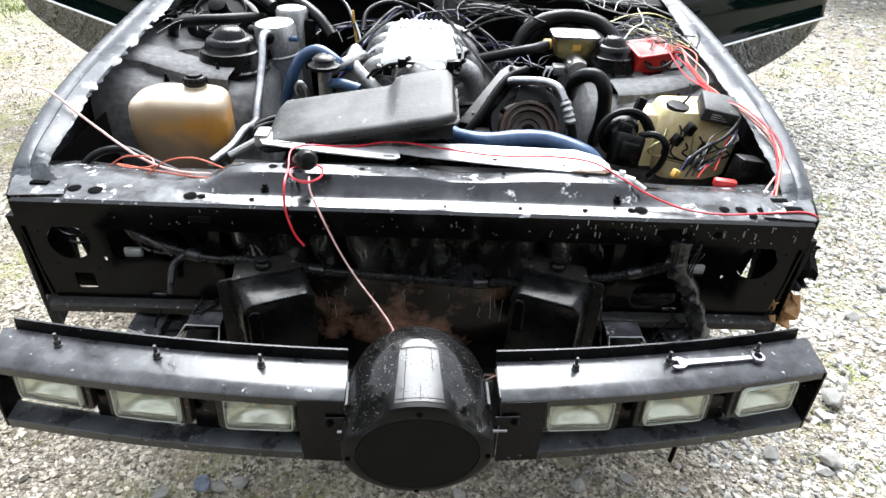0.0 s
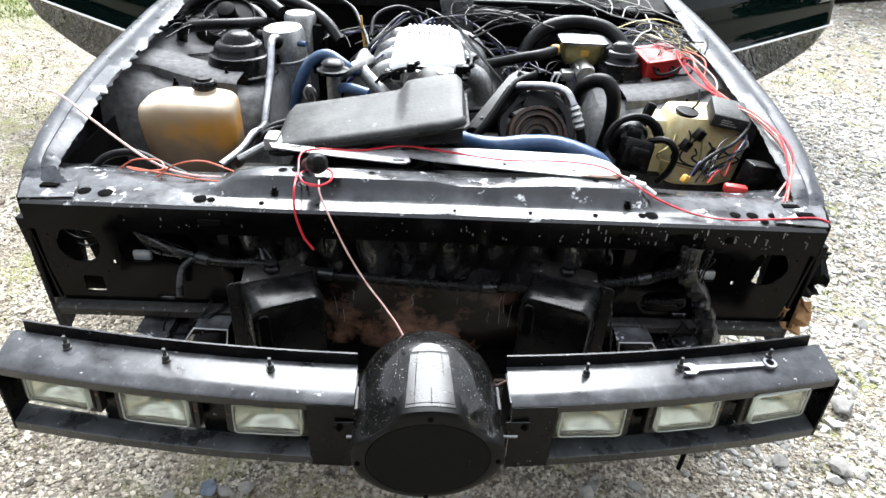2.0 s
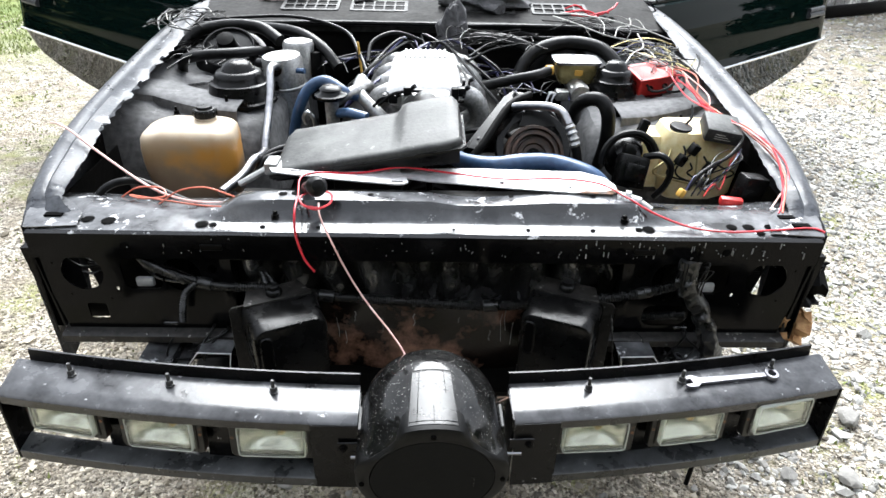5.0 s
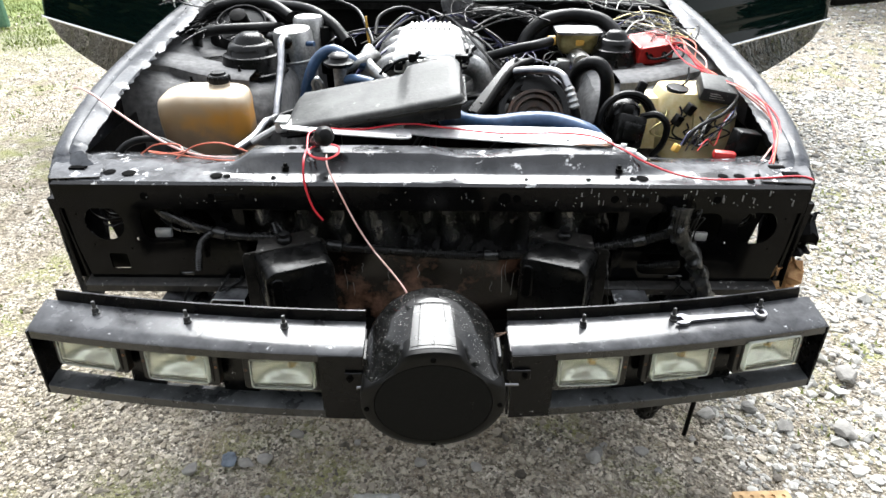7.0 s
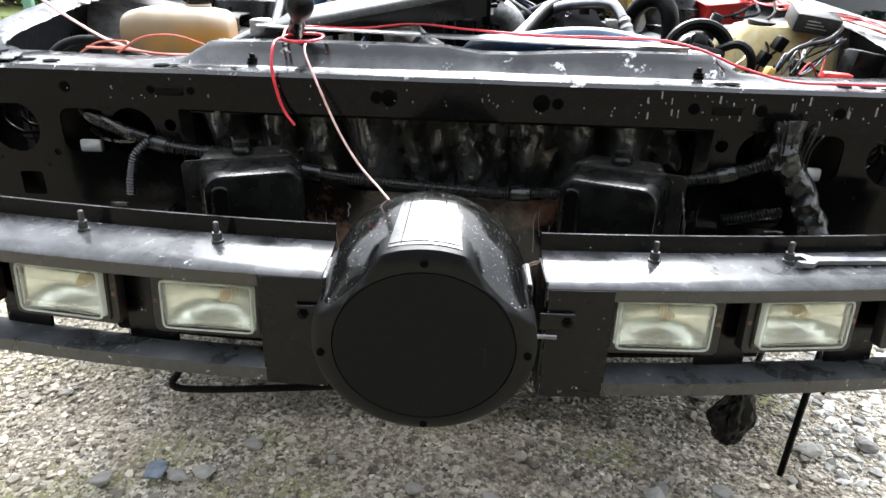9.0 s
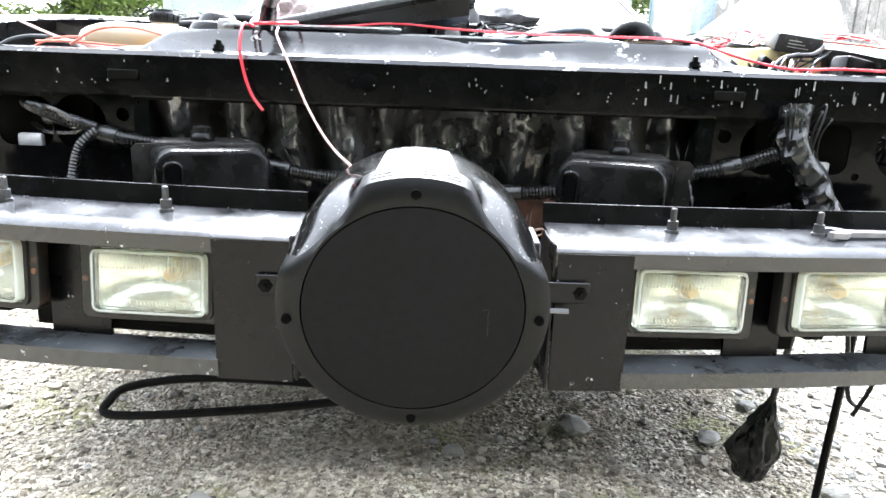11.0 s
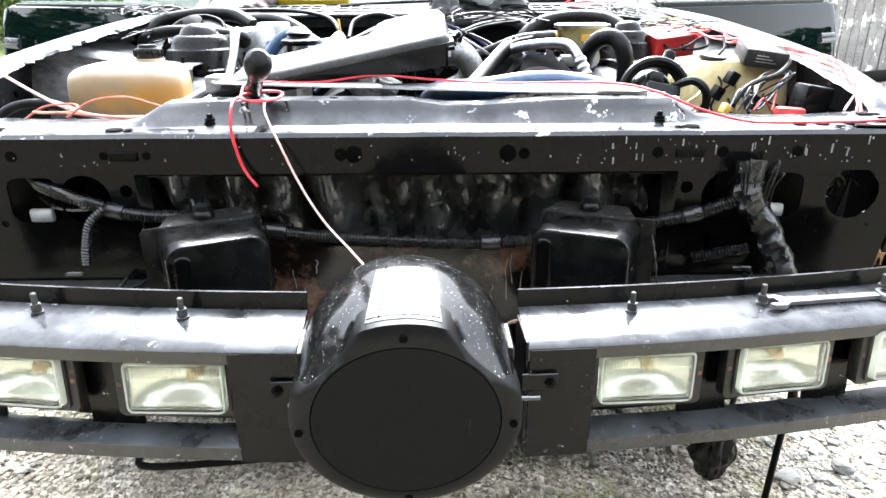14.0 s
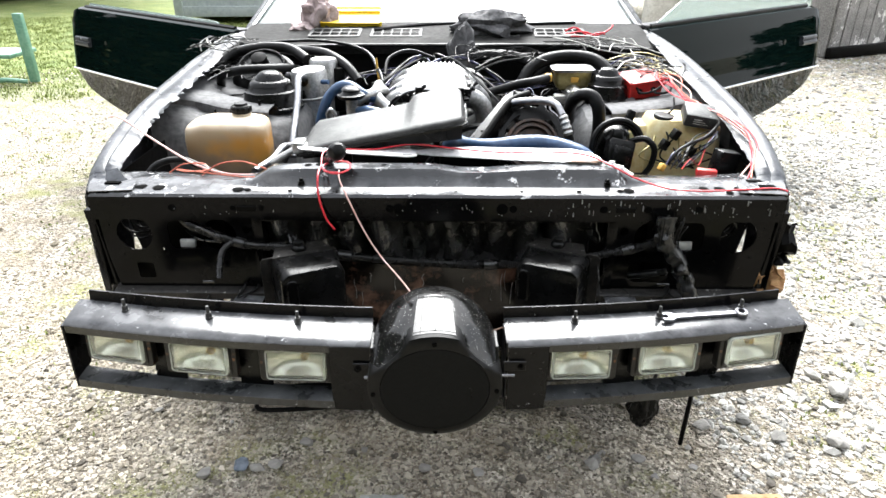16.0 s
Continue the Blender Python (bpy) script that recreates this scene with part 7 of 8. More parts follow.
hose("blower_hose", [(-0.84, 1.05, 0.79), (-0.8, 1.12, 0.83), (-0.7, 1.16, 0.85), (-0.58, 1.14, 0.85), (-0.5, 1.08, 0.82)], 0.02, RUB, "thick black hose behind the blower")
hose("firewall_hose", [(0.05, 1.2, 0.8), (0.2, 1.16, 0.825), (0.3, 1.12, 0.815), (0.36, 1.08, 0.77), (0.37, 1.05, 0.7)], 0.02, RUB, "black hose curving over the firewall")
hose("firewall_cable", [(-0.8, 1.25, 0.85), (-0.5, 1.27, 0.862), (-0.3, 1.15, 0.845), (-0.23, 1.0, 0.8), (-0.2, 0.9, 0.77)], 0.006, RUB, "black cable running down from the scuttle", "cable")
hose("firewall_cable", [(0.1, 1.27, 0.84), (0.3, 1.26, 0.845), (0.55, 1.27, 0.84), (0.78, 1.28, 0.82)], 0.008, RUB, "black cable run along the scuttle edge", "cable")
hose("throttle_cable", [(-0.2, 0.95, 0.79), (-0.19, 1.03, 0.835), (-0.12, 1.1, 0.85), (-0.03, 1.12, 0.82)], 0.006, RUB, "black cable looping over the intake", "cable")
hose("side_hose", [(-0.42, 0.38, 0.68), (-0.40, 0.41, 0.70), (-0.35, 0.44, 0.705), (-0.31, 0.42, 0.69)], 0.008, RUB, "thin black hose beside the coolant tank")
hose("side_hose", [(-0.43, 0.36, 0.66), (-0.41, 0.39, 0.69), (-0.36, 0.43, 0.695), (-0.31, 0.44, 0.67)], 0.008, RUB, "thin black hose beside the coolant tank")
hose("overflow_hose", [(-0.74, 0.13, 0.66), (-0.70, 0.17, 0.712), (-0.64, 0.19, 0.72), (-0.57, 0.17, 0.70), (-0.52, 0.15, 0.69)], 0.0085, RUB, "black hose behind the radiator support")
hose("bent_pipe", [(-0.46, 0.6, 0.63), (-0.442, 0.52, 0.66), (-0.425, 0.41, 0.69), (-0.43, 0.36, 0.70), (-0.445, 0.30, 0.685), (-0.47, 0.22, 0.68)], 0.011, STEEL, "bright bent pipe beside the coolant tank", "pipe")


def heater_box():
    th = thing("heater_blower", (-0.68, 1.12, 0.6), "black round heater blower housing", "blower")
    part("housing", lathe([(0, 0.02), (0.03, 0.02), (0.035, 0.012), (0.075, 0.01), (0.08, 0.02), (0.085, 0.02), (0.09, 0.0), (0.1, -0.02), (0.118, -0.03), (0.122, -0.1), (0, -0.1)], (-0.665, 1.06, 0.79), (0, -0.55, 0.84), 36), PLAST, th)
    part("motor", lathe([(0, 0.05), (0.028, 0.045), (0.032, 0.0), (0, 0)], (-0.665, 1.05, 0.8), (0, -0.55, 0.84), 18), DARK, th)


heater_box()


def cover_plate():
    th = thing("cover_plate", (0.02, 0.17, 0.745), "two long bare sheet-metal strips, one with a rusted end", "metal plate")
    left = [(-0.345, 0.185), (-0.352, 0.2), (-0.335, 0.225), (-0.3, 0.243), (-0.16, 0.226), (-0.075, 0.196), (-0.05, 0.162), (-0.044, 0.13), (-0.052, 0.121), (-0.066, 0.118), (-0.2, 0.138), (-0.335, 0.166)]
    holes = [rrect(-0.08, -0.055, 0.127, 0.135, 0.003), circ(-0.315, 0.19, 0.007, 12), rrect(-0.3, -0.275, 0.17, 0.178, 0.003), circ(-0.2, 0.2, 0.004, 8)]
    part("strip", slab(left, holes, (0, 0, 0.7505), (1, 0, -0.01), (0, 1, 0), 0.003), PLATE, th)
    right = [(-0.11, 0.178), (-0.11, 0.206), (0.1, 0.222), (0.34, 0.218), (0.385, 0.19), (0.4, 0.15), (0.396, 0.118), (0.38, 0.106), (0.3, 0.11), (0.15, 0.128), (0.0, 0.15)]
    part("rear_strip", slab(right, [circ(0.155, 0.15, 0.006, 10), circ(0.3, 0.135, 0.004, 8)], (0, 0, 0.745), (1, 0, -0.012), (0, 1, 0), 0.003), PLATE, th, "longer bare strip")
    part("rust_edge", slab([(0.31, 0.106), (0.38, 0.101), (0.4, 0.115), (0.398, 0.128), (0.37, 0.114), (0.33, 0.114)], [], (0, 0, 0.7485), (1, 0, -0.012), (0, 1, 0), 0.002), RUST, th, "rusted end of the strip")
    part("tab", bx(-0.09, -0.065, 0.185, 0.21, 0.749, 0.775, 0.002, 1), ALU, th)
    part("mount_bracket", join(bx(-0.36, -0.33, 0.19, 0.24, 0.735, 0.765, 0.005), rod((-0.42, 0.2, 0.71), (-0.345, 0.22, 0.748), 0.008, 8)), ALU, th)


cover_plate()


def ball_switch():
    th = thing("ball_knob", (-0.212, 0.02, 0.735), "black rubber ball knob standing on the radiator support", "knob")
    part("knob", lathe([(0.01, 0.06), (0.0135, 0.074), (0.0185, 0.094), (0.0205, 0.112), (0.019, 0.126), (0.012, 0.136), (0, 0.139)], (-0.25, 0.1, 0.752), (0.036, -0.092, 0.047), 22), RUB, th)
    part("collar", lathe([(0, -0.01), (0.012, -0.01), (0.013, 0.01), (0.0125, 0.04), (0.01, 0.06), (0, 0.062)], (-0.25, 0.1, 0.752), (0.036, -0.092, 0.047), 18), PLAST, th)


ball_switch()


def red_box():
    th = thing("ignition_box", (0.675, 0.85, 0.73), "red painted ignition box with black leads", "ignition box")
    c = (0.675, 0.85, 0.79)
    spin = (14, -5, 16)
    part("case", about(loft([rring(0.675, 0.85, 0.748, 0.122, 0.085, 0.006), rring(0.675, 0.85, 0.806, 0.122, 0.085, 0.006), rring(0.675, 0.85, 0.809, 0.116, 0.079, 0.006)]), c, *spin), REDBOX, th)
    part("lid_flange", about(bx(0.608, 0.742, 0.802, 0.898, 0.803, 0.809, 0.002, 1), c, *spin), REDBOX, th)
    for x in (0.65, 0.7):
        part("grommet", about(lathe([(0.004, 0), (0.009, 0), (0.008, 0.006), (0.004, 0.007)], (x, 0.808, 0.775), (0, -1, 0), 14), c, *spin), RUB, th)
        part("lead", tube([(x, 0.80, 0.775), (x + 0.01, 0.77, 0.765), (x + 0.05, 0.765, 0.775), (0.76, 0.82, 0.8)], 0.004, 6, 6), RUB, th)
    for x, y in ((0.615, 0.81), (0.735, 0.81), (0.615, 0.89), (0.735, 0.89)):
        part("screw", about(lathe([(0, 0), (0.004, 0), (0.0035, 0.002), (0, 0.0025)], (x, y, 0.809), (0, 0, 1), 8), c, *spin), ZINC, th)


red_box()


def wire(pts, r, mat, label, group=""):
    return solo("wire", tube(pts, r, 6, 8), mat, pts[0], label, "wire", group)


wire([(-0.265, 0.075, 0.745), (-0.268, 0.13, 0.76), (-0.24, 0.165, 0.757), (-0.153, 0.165, 0.757), (-0.06, 0.178, 0.766), (0.037, 0.168, 0.76), (0.157, 0.15, 0.755), (0.278, 0.155, 0.755), (0.36, 0.135, 0.754), (0.41, 0.085, 0.745), (0.461, 0.055, 0.725), (0.529, 0.03, 0.709), (0.599, 0.01, 0.71), (0.685, 0.02, 0.709), (0.77, 0.03, 0.71), (0.795, 0.02, 0.708), (0.80, 0.012, 0.70)], 0.0021, RED, "red wire laid across the radiator support")
wire([(-0.265, 0.075, 0.745), (-0.262, 0.02, 0.742), (-0.26, -0.006, 0.71), (-0.254, -0.01, 0.675), (-0.243, -0.014, 0.645), (-0.226, -0.02, 0.624)], 0.0023, RED, "short red wire hanging over the front lip")
wire([(-0.25, 0.035, 0.745), (-0.22, 0.018, 0.745), (-0.195, 0.04, 0.748), (-0.2, 0.075, 0.752), (-0.235, 0.085, 0.752), (-0.258, 0.06, 0.749), (-0.245, 0.03, 0.746), (-0.215, 0.02, 0.746)], 0.0023, RED, "red wire looped round the knob")
wire([(-0.22, 0.05, 0.742), (-0.214, 0.02, 0.728), (-0.19, -0.012, 0.69), (-0.157, -0.03, 0.624), (-0.12, -0.06, 0.578), (-0.075, -0.11, 0.55), (-0.045, -0.15, 0.53), (-0.02, -0.185, 0.49)], 0.0019, PINK, "dusty pink wire running down to the round housing")
wire([(-0.9, 0.372, 0.783), (-0.87, 0.35, 0.789), (-0.82, 0.312, 0.783), (-0.74, 0.255, 0.757), (-0.6, 0.16, 0.72), (-0.51, 0.12, 0.709), (-0.43, 0.11, 0.709)], 0.0028, PINK, "pale pink wire hanging over the wing")
wire([(-0.66, 0.15, 0.70), (-0.625, 0.155, 0.72), (-0.57, 0.145, 0.725), (-0.555, 0.12, 0.718), (-0.6, 0.115, 0.715), (-0.63, 0.13, 0.715), (-0.56, 0.11, 0.715), (-0.47, 0.095, 0.71), (-0.4, 0.085, 0.712)], 0.002, ORANGE, "orange wire curled behind the radiator support")
wire([(-0.56, 0.1, 0.71), (-0.52, 0.11, 0.735), (-0.47, 0.12, 0.74), (-0.42, 0.11, 0.73), (-0.385, 0.1, 0.72)], 0.002, ORANGE, "orange wire arched over the radiator support")
strand_rng = random.Random(17)
for k in range(7):
    j = lambda a: strand_rng.uniform(-a, a)
    mat = (RED, ORANGE, RED, PINK, RED, ORANGE, RED)[k]
    end = [(0.79 + j(0.015), 0.28 + j(0.02), 0.775 + j(0.01)), (0.785 + j(0.012), 0.19, 0.745 + j(0.008)), (0.74 + j(0.016), 0.095 + j(0.012), 0.712)]
    if k > 3:
        end = end[:1]
    wire([(0.735 + j(0.05), 0.94 + j(0.08), 0.80 + j(0.01)), (0.73 + j(0.035), 0.78 + j(0.03), 0.812 + j(0.018)), (0.72 + j(0.04), 0.6 + j(0.05), 0.81 + j(0.02)), (0.735 + j(0.03), 0.48 + j(0.02), 0.80 + j(0.014)), (0.77 + j(0.016), 0.40 + j(0.02), 0.79 + j(0.01))] + end, strand_rng.uniform(0.0015, 0.0026), mat, "red cable running along the wing", "red cables on the wing")


def connector_cluster():
    th = thing("wiring_connector", (0.7, 0.22, 0.65), "cluster of red and black connectors on loose wires", "connector")
    part("red_plug", about(bx(0.645, 0.695, 0.16, 0.182, 0.688, 0.708, 0.006), (0.67, 0.165, 0.7), 0, 4, -6), REDBOX, th, "red plastic plug")
    part("yellow_plug", about(bx(0.563, 0.579, 0.2, 0.216, 0.69, 0.71, 0.004), (0.57, 0.21, 0.7), 0, 30, 20), OCHRE, th, "yellow plug end")
    part("black_plug", about(bx(0.70, 0.76, 0.2, 0.24, 0.66, 0.74, 0.006), (0.73, 0.22, 0.7), 0, 10, 10), PLAST, th)
    rng = random.Random(12)
    for i in range(8):
        a = (0.565 + rng.uniform(0, 0.06), 0.21 + rng.uniform(-0.02, 0.03), 0.70)
        pts = [a, (a[0] + 0.03, a[1] + 0.03, 0.715 + rng.uniform(0, 0.03)), (a[0] + 0.05 + rng.uniform(-0.02, 0.02), 0.26 + rng.uniform(-0.03, 0.02), 0.705 + rng.uniform(-0.02, 0.03)), (0.69 + rng.uniform(-0.03, 0.03), 0.29 + rng.uniform(-0.03, 0.03), 0.745 + rng.uniform(-0.02, 0.01)), (0.755, 0.36 + rng.uniform(-0.02, 0.02), 0.755 + rng.uniform(-0.015, 0.015))]
        part("loose_wire", tube(pts, 0.0018, 5, 6), (RUB, RUB, REDBOX, RUB, RUB, PURPLE, RUB, RUB)[i], th)
    sleeve = tube([(0.59, 0.22, 0.705), (0.62, 0.24, 0.735), (0.66, 0.27, 0.745), (0.71, 0.31, 0.75), (0.76, 0.37, 0.77), (0.77, 0.44, 0.785)], 0.0045, 10, 8)
    for v in sleeve.verts:
        v.co += 0.0015 * noise.noise(v.co * 60) * Vector((1, 1, 1))
    part("taped_sleeve", sleeve, RUB, th, "tape-wrapped black sleeve")


connector_cluster()


def bolt_fitting():
    th = thing("pipe_fitting", (0.43, 0.12, 0.71), "small grey pipe fitting lying by the radiator support", "pipe fitting")
    part("body", join(rod((0.4, 0.125, 0.73), (0.445, 0.105, 0.725), 0.012, 12), rod((0.445, 0.105, 0.725), (0.465, 0.09, 0.715), 0.008, 10), lathe([(0, 0), (0.018, 0), (0.018, 0.012), (0, 0.014)], (0.415, 0.12, 0.728), (1, -0.4, 0), 6)), ALU, th)


bolt_fitting()


def wire_tangle(name, centre, spread, n, mats, label, seed, z, r=(0.0012, 0.0024)):
    rng = random.Random(seed)
    th = thing(name, centre, label, "wiring")
    for i in range(n):
        # each strand runs across the heap in a lazy curve
        a = rng.uniform(0, math.pi) if i % 3 else rng.gauss(1.35, 0.35)
        d, side = Vector((math.cos(a), math.sin(a), 0)), Vector((-math.sin(a), math.cos(a), 0))
        off, bend, half = rng.uniform(-0.8, 0.8), rng.uniform(-0.6, 0.6), rng.uniform(0.5, 1.1)
        pts = []
        for k in range(5):
            u = -1 + 0.5 * k
            q = d * u * half + side * (off * 0.8 + bend * (1 - u * u) * 0.6 + rng.uniform(-0.1, 0.1))
            pts.append((centre[0] + q.x * spread[0], centre[1] + q.y * spread[1], z + spread[2] * (0.15 + 0.6 * (1 - u * u) * rng.uniform(0.3, 1.0))))
        part("strand", tube(pts, rng.uniform(*r), 5, 7), rng.choice(mats), th)
    return th


wire_tangle("wiring_tangle", (0.74, 1.02, 0.8), (0.13, 0.22, 0.05), 42, (RUB, RUB, RUB, RUB, RUB, RUB, WHITE, PURPLE, PURPLE, BRASSY), "tangled loose wiring on the wing and scuttle", 31, 0.80)
wire_tangle("wiring_tangle", (0.62, 1.3, 0.85), (0.2, 0.18, 0.05), 13, (RUB, WHITE, RUB, RUB, RUB, RUB), "tangled loose wiring by the windscreen corner", 32, 0.835)
wire_tangle("wiring_tangle", (-0.80, 1.0, 0.8), (0.1, 0.16, 0.04), 16, (RUB, RUB, RUB, RUB, RUB, BRASSY), "loose black wiring on the wing", 33, 0.79)
wire_tangle("wiring_tangle", (-0.1, 1.08, 0.76), (0.28, 0.14, 0.06), 26, (RUB, RUB, RUB, PURPLE, DARK), "dark wiring behind the intake", 34, 0.74)
wire_tangle("wiring_tangle", (0.28, 0.95, 0.75), (0.2, 0.16, 0.06), 18, (RUB, RUB, PURPLE, DARK), "dark wiring beside the brake cylinder", 35, 0.72)
wire_tangle("wiring_tangle", (-0.62, 1.05, 0.78), (0.14, 0.14, 0.05), 9, (RUB, RUB, RUB, PURPLE), "wiring beside the strut tower", 36, 0.77)
for k, pts in enumerate((((0.5, 1.4, 0.87), (0.56, 1.36, 0.885), (0.62, 1.37, 0.87), (0.68, 1.42, 0.885), (0.7, 1.44, 0.9)), ((0.52, 1.38, 0.865), (0.57, 1.34, 0.87), (0.63, 1.36, 0.88), (0.66, 1.4, 0.87)), ((0.5, 1.42, 0.88), (0.54, 1.4, 0.895), (0.6, 1.39, 0.86), (0.64, 1.4, 0.87)))):
    wire(pts, 0.0035, RED, "red wire end lying on the scuttle", "red wire ends")
for k, pts in enumerate((((0.6, 0.8, 0.72), (0.57, 0.82, 0.79), (0.62, 0.9, 0.84), (0.7, 1.05, 0.83), (0.72, 1.2, 0.84)), ((0.45, 1.38, 0.86), (0.5, 1.2, 0.87), (0.6, 1.1, 0.85), (0.75, 1.1, 0.83)), ((0.48, 1.4, 0.87), (0.6, 1.28, 0.875), (0.72, 1.2, 0.86), (0.83, 1.15, 0.83)))):
    wire(pts, 0.0024, WHITE, "off-white wire curving over the wing", "white wires")


def crumpled(name, mat, centre, size, label, cat, seed, droop=0.0, lumps=2.6):
    """A crumpled soft heap."""
    bm = bmesh.new()
    bmesh.ops.create_icosphere(bm, subdivisions=4, radius=1.0)
    c = Vector(centre)
    for v in bm.verts:
        d = v.co.copy()
        k = 1 + 0.4 * noise.noise(d * lumps * 0.7 + Vector((seed, 0, 0))) - 0.2 * abs(noise.noise(d * lumps * 1.4 + Vector((0, seed, 0)))) - 0.05 * abs(noise.noise(d * lumps * 5 + Vector((0, 0, seed))))
        v.co = c + Vector((d.x * size[0] * k, d.y * size[1] * k, d.z * size[2] * k - droop * max(0, -d.y)))
    return solo(name, bm, mat, centre, label, cat)


crumpled("work_glove", CLOTH, (0.07, 1.205, 0.8), (0.064, 0.05, 0.125), "limp dark grey cloth hanging from the scuttle", "cloth", 3.0)
crumpled("dark_cloth", CLOTH, (0.2, 1.5, 0.89), (0.17, 0.09, 0.062), "crumpled dark grey cloth on the scuttle", "cloth", 5.0, lumps=3.4)
crumpled("rag", RAG, (-0.55, 1.63, 0.92), (0.08, 0.06, 0.085), "crumpled mauve-grey rag below the windscreen", "rag", 8.0, lumps=3.0)
crumpled("rag", RAG, (-0.62, 1.58, 0.865), (0.065, 0.05, 0.035), "bunched mauve-grey rag on the scuttle", "rag", 9.5)


def yellow_tray():
    th = thing("yellow_frame", (-0.38, 1.66, 0.89), "yellow plastic frame lying below the windscreen", "plastic frame")
    c = (-0.38, 1.64, 0.86)
    fr = slab(rrect(-0.545, -0.275, 1.58, 1.7, 0.015), [rrect(-0.52, -0.285, 1.605, 1.672, 0.01)], (0, 0, 0.885), (1, 0, 0), (0, 1, 0), 0.02)
    part("frame", moved(about(fr, c, 28), Matrix.Translation((0, 0.015, 0.02))), YELL, th)
    lift = Matrix.Translation((0, 0.015, 0.02))
    part("panel", moved(about(bx(-0.525, -0.28, 1.6, 1.68, 0.888, 0.896, 0.002, 1), c, 28), lift), YELL, th)
    part("rim", about(slab(rrect(-0.548, -0.272, 1.577, 1.703, 0.016), [rrect(-0.54, -0.28, 1.585, 1.695, 0.013)], (0, 0, 0.905), (1, 0, 0), (0, 1, 0), 0.004), c, 28), YELL, th).location = (0, 0.015, 0.02)


yellow_tray()

wire_tangle("wiring_tangle", (0.2, 1.1, 0.83), (0.24, 0.14, 0.07), 13, (RUB, DARK, RUB, DARK), "loose black leads heaped behind the intake", 37, 0.82)

wire_tangle("wiring_tangle", (-0.84, 1.24, 0.86), (0.13, 0.2, 0.05), 18, (RUB, RUB, RUB, RUB, WHITE), "thin black leads looped over the scuttle corner", 39, 0.845)

# ---- behind the front panel ----


def hole_leads(s):
    """Looped leads seen through the round headlamp opening."""
    rng = random.Random(70 + s)
    for i in range(7):
        c = (s * (0.705 + rng.uniform(-0.02, 0.02)), 0.05 + 0.008 * i, 0.598 + rng.uniform(-0.015, 0.015))
        r, a0 = rng.uniform(0.02, 0.045), rng.uniform(0, 6.28)
        pts = [(c[0] + r * math.cos(a0 + 0.9 * k), c[1] + 0.004 * k, c[2] + 0.8 * r * math.sin(a0 + 0.9 * k)) for k in range(6)]
        hose("headlamp_lead", pts, rng.uniform(0.002, 0.0034), RUB if i % 3 else LOOM, "black lead looped behind the headlamp opening", "wire", "leads behind the headlamp openings", n=6)


hole_leads(-1)
hole_leads(1)



def front_duct(s):
    """A moulded duct box turned towards the middle; local x runs along its face, local y into the car."""
    fx, fy = (-0.2695, 0.13) if s < 0 else (0.238, 0.133)
    th = thing("air_duct_box", (0, 0, 0), "black plastic air duct box behind the lamp bar, turned inwards", "duct box", "duct boxes", m=WORLDM)
    w = 0.142

    def ring(y, ww, z0, z1, r, xs=0.0):
        return [(xs + a, y, (z0 + z1) / 2 + b) for a, b, _ in rring(0, 0, 0, ww, z1 - z0, r, 5)]
    part("body", loft([ring(-0.003, w - 0.012, 0.37, 0.571, 0.022), ring(0.0, w - 0.004, 0.366, 0.576, 0.024), ring(0.006, w, 0.364, 0.578, 0.025), ring(0.05, w + 0.002, 0.36, 0.577, 0.02), ring(0.096, w + 0.008, 0.36, 0.575, 0.014)]), DUCTP, th)
    for z in (0.4, 0.43, 0.46, 0.49, 0.52):
        part("side_rib", bx(s * (w / 2 + 0.001) - 0.002, s * (w / 2 + 0.001) + 0.002, 0.025, 0.085, z - 0.002, z + 0.002, 0.001, 1), DUCTP, th)
    over = 0.02 * s
    part("rear_flange", slab([(-w / 2 - 0.006 + min(0, over), 0.40), (w / 2 + 0.006 + max(0, over), 0.40), (w / 2 + 0.006 + max(0, over), 0.57), (w / 2 + max(0, over), 0.577), (-w / 2 + min(0, over), 0.577), (-w / 2 - 0.006 + min(0, over), 0.57)], [], (0, 0.1, 0), (1, 0, 0), (0, 0, 1), 0.004), GRIME, th)
    part("top_tab", loft([[(-0.07, 0.088, 0.5755), (0.066, 0.088, 0.5755), (0.066, 0.089, 0.579), (-0.07, 0.089, 0.579)], [(-0.055, 0.135, 0.578), (0.05, 0.135, 0.578), (0.05, 0.136, 0.582), (-0.055, 0.136, 0.582)]]), GRIME, th, "grimy top flange")
    part("plug", lathe([(0, 0), (0.016, 0), (0.017, 0.004), (0.015, 0.01), (0.012, 0.012), (0.012, 0.02), (0, 0.022)], (-0.005, 0.112, 0.579), (0, 0, 1), 18), PLAST, th, "ribbed round plug")
    a = -w / 2 + 0.014
    part("slot", slab(rrect(a, a + 0.015, 0.488, 0.558, 0.008), [], (0, -0.0062, 0), (1, 0, 0), (0, 0, 1), 0.001), HOLE, th)
    part("slot_rim", loft([[(p, -0.0055, q) for p, q in rrect(a - 0.005, a + 0.02, 0.482, 0.564, 0.01)], [(p, -0.008, q) for p, q in rrect(a - 0.003, a + 0.018, 0.484, 0.562, 0.009)], [(p, -0.006, q) for p, q in rrect(a, a + 0.015, 0.488, 0.558, 0.008)]], cap=False), DUCTP, th)
    th.matrix_world = pose(fx, fy, 0, 0, 0, 22.8 if s < 0 else -24.5)


front_duct(-1)
front_duct(1)

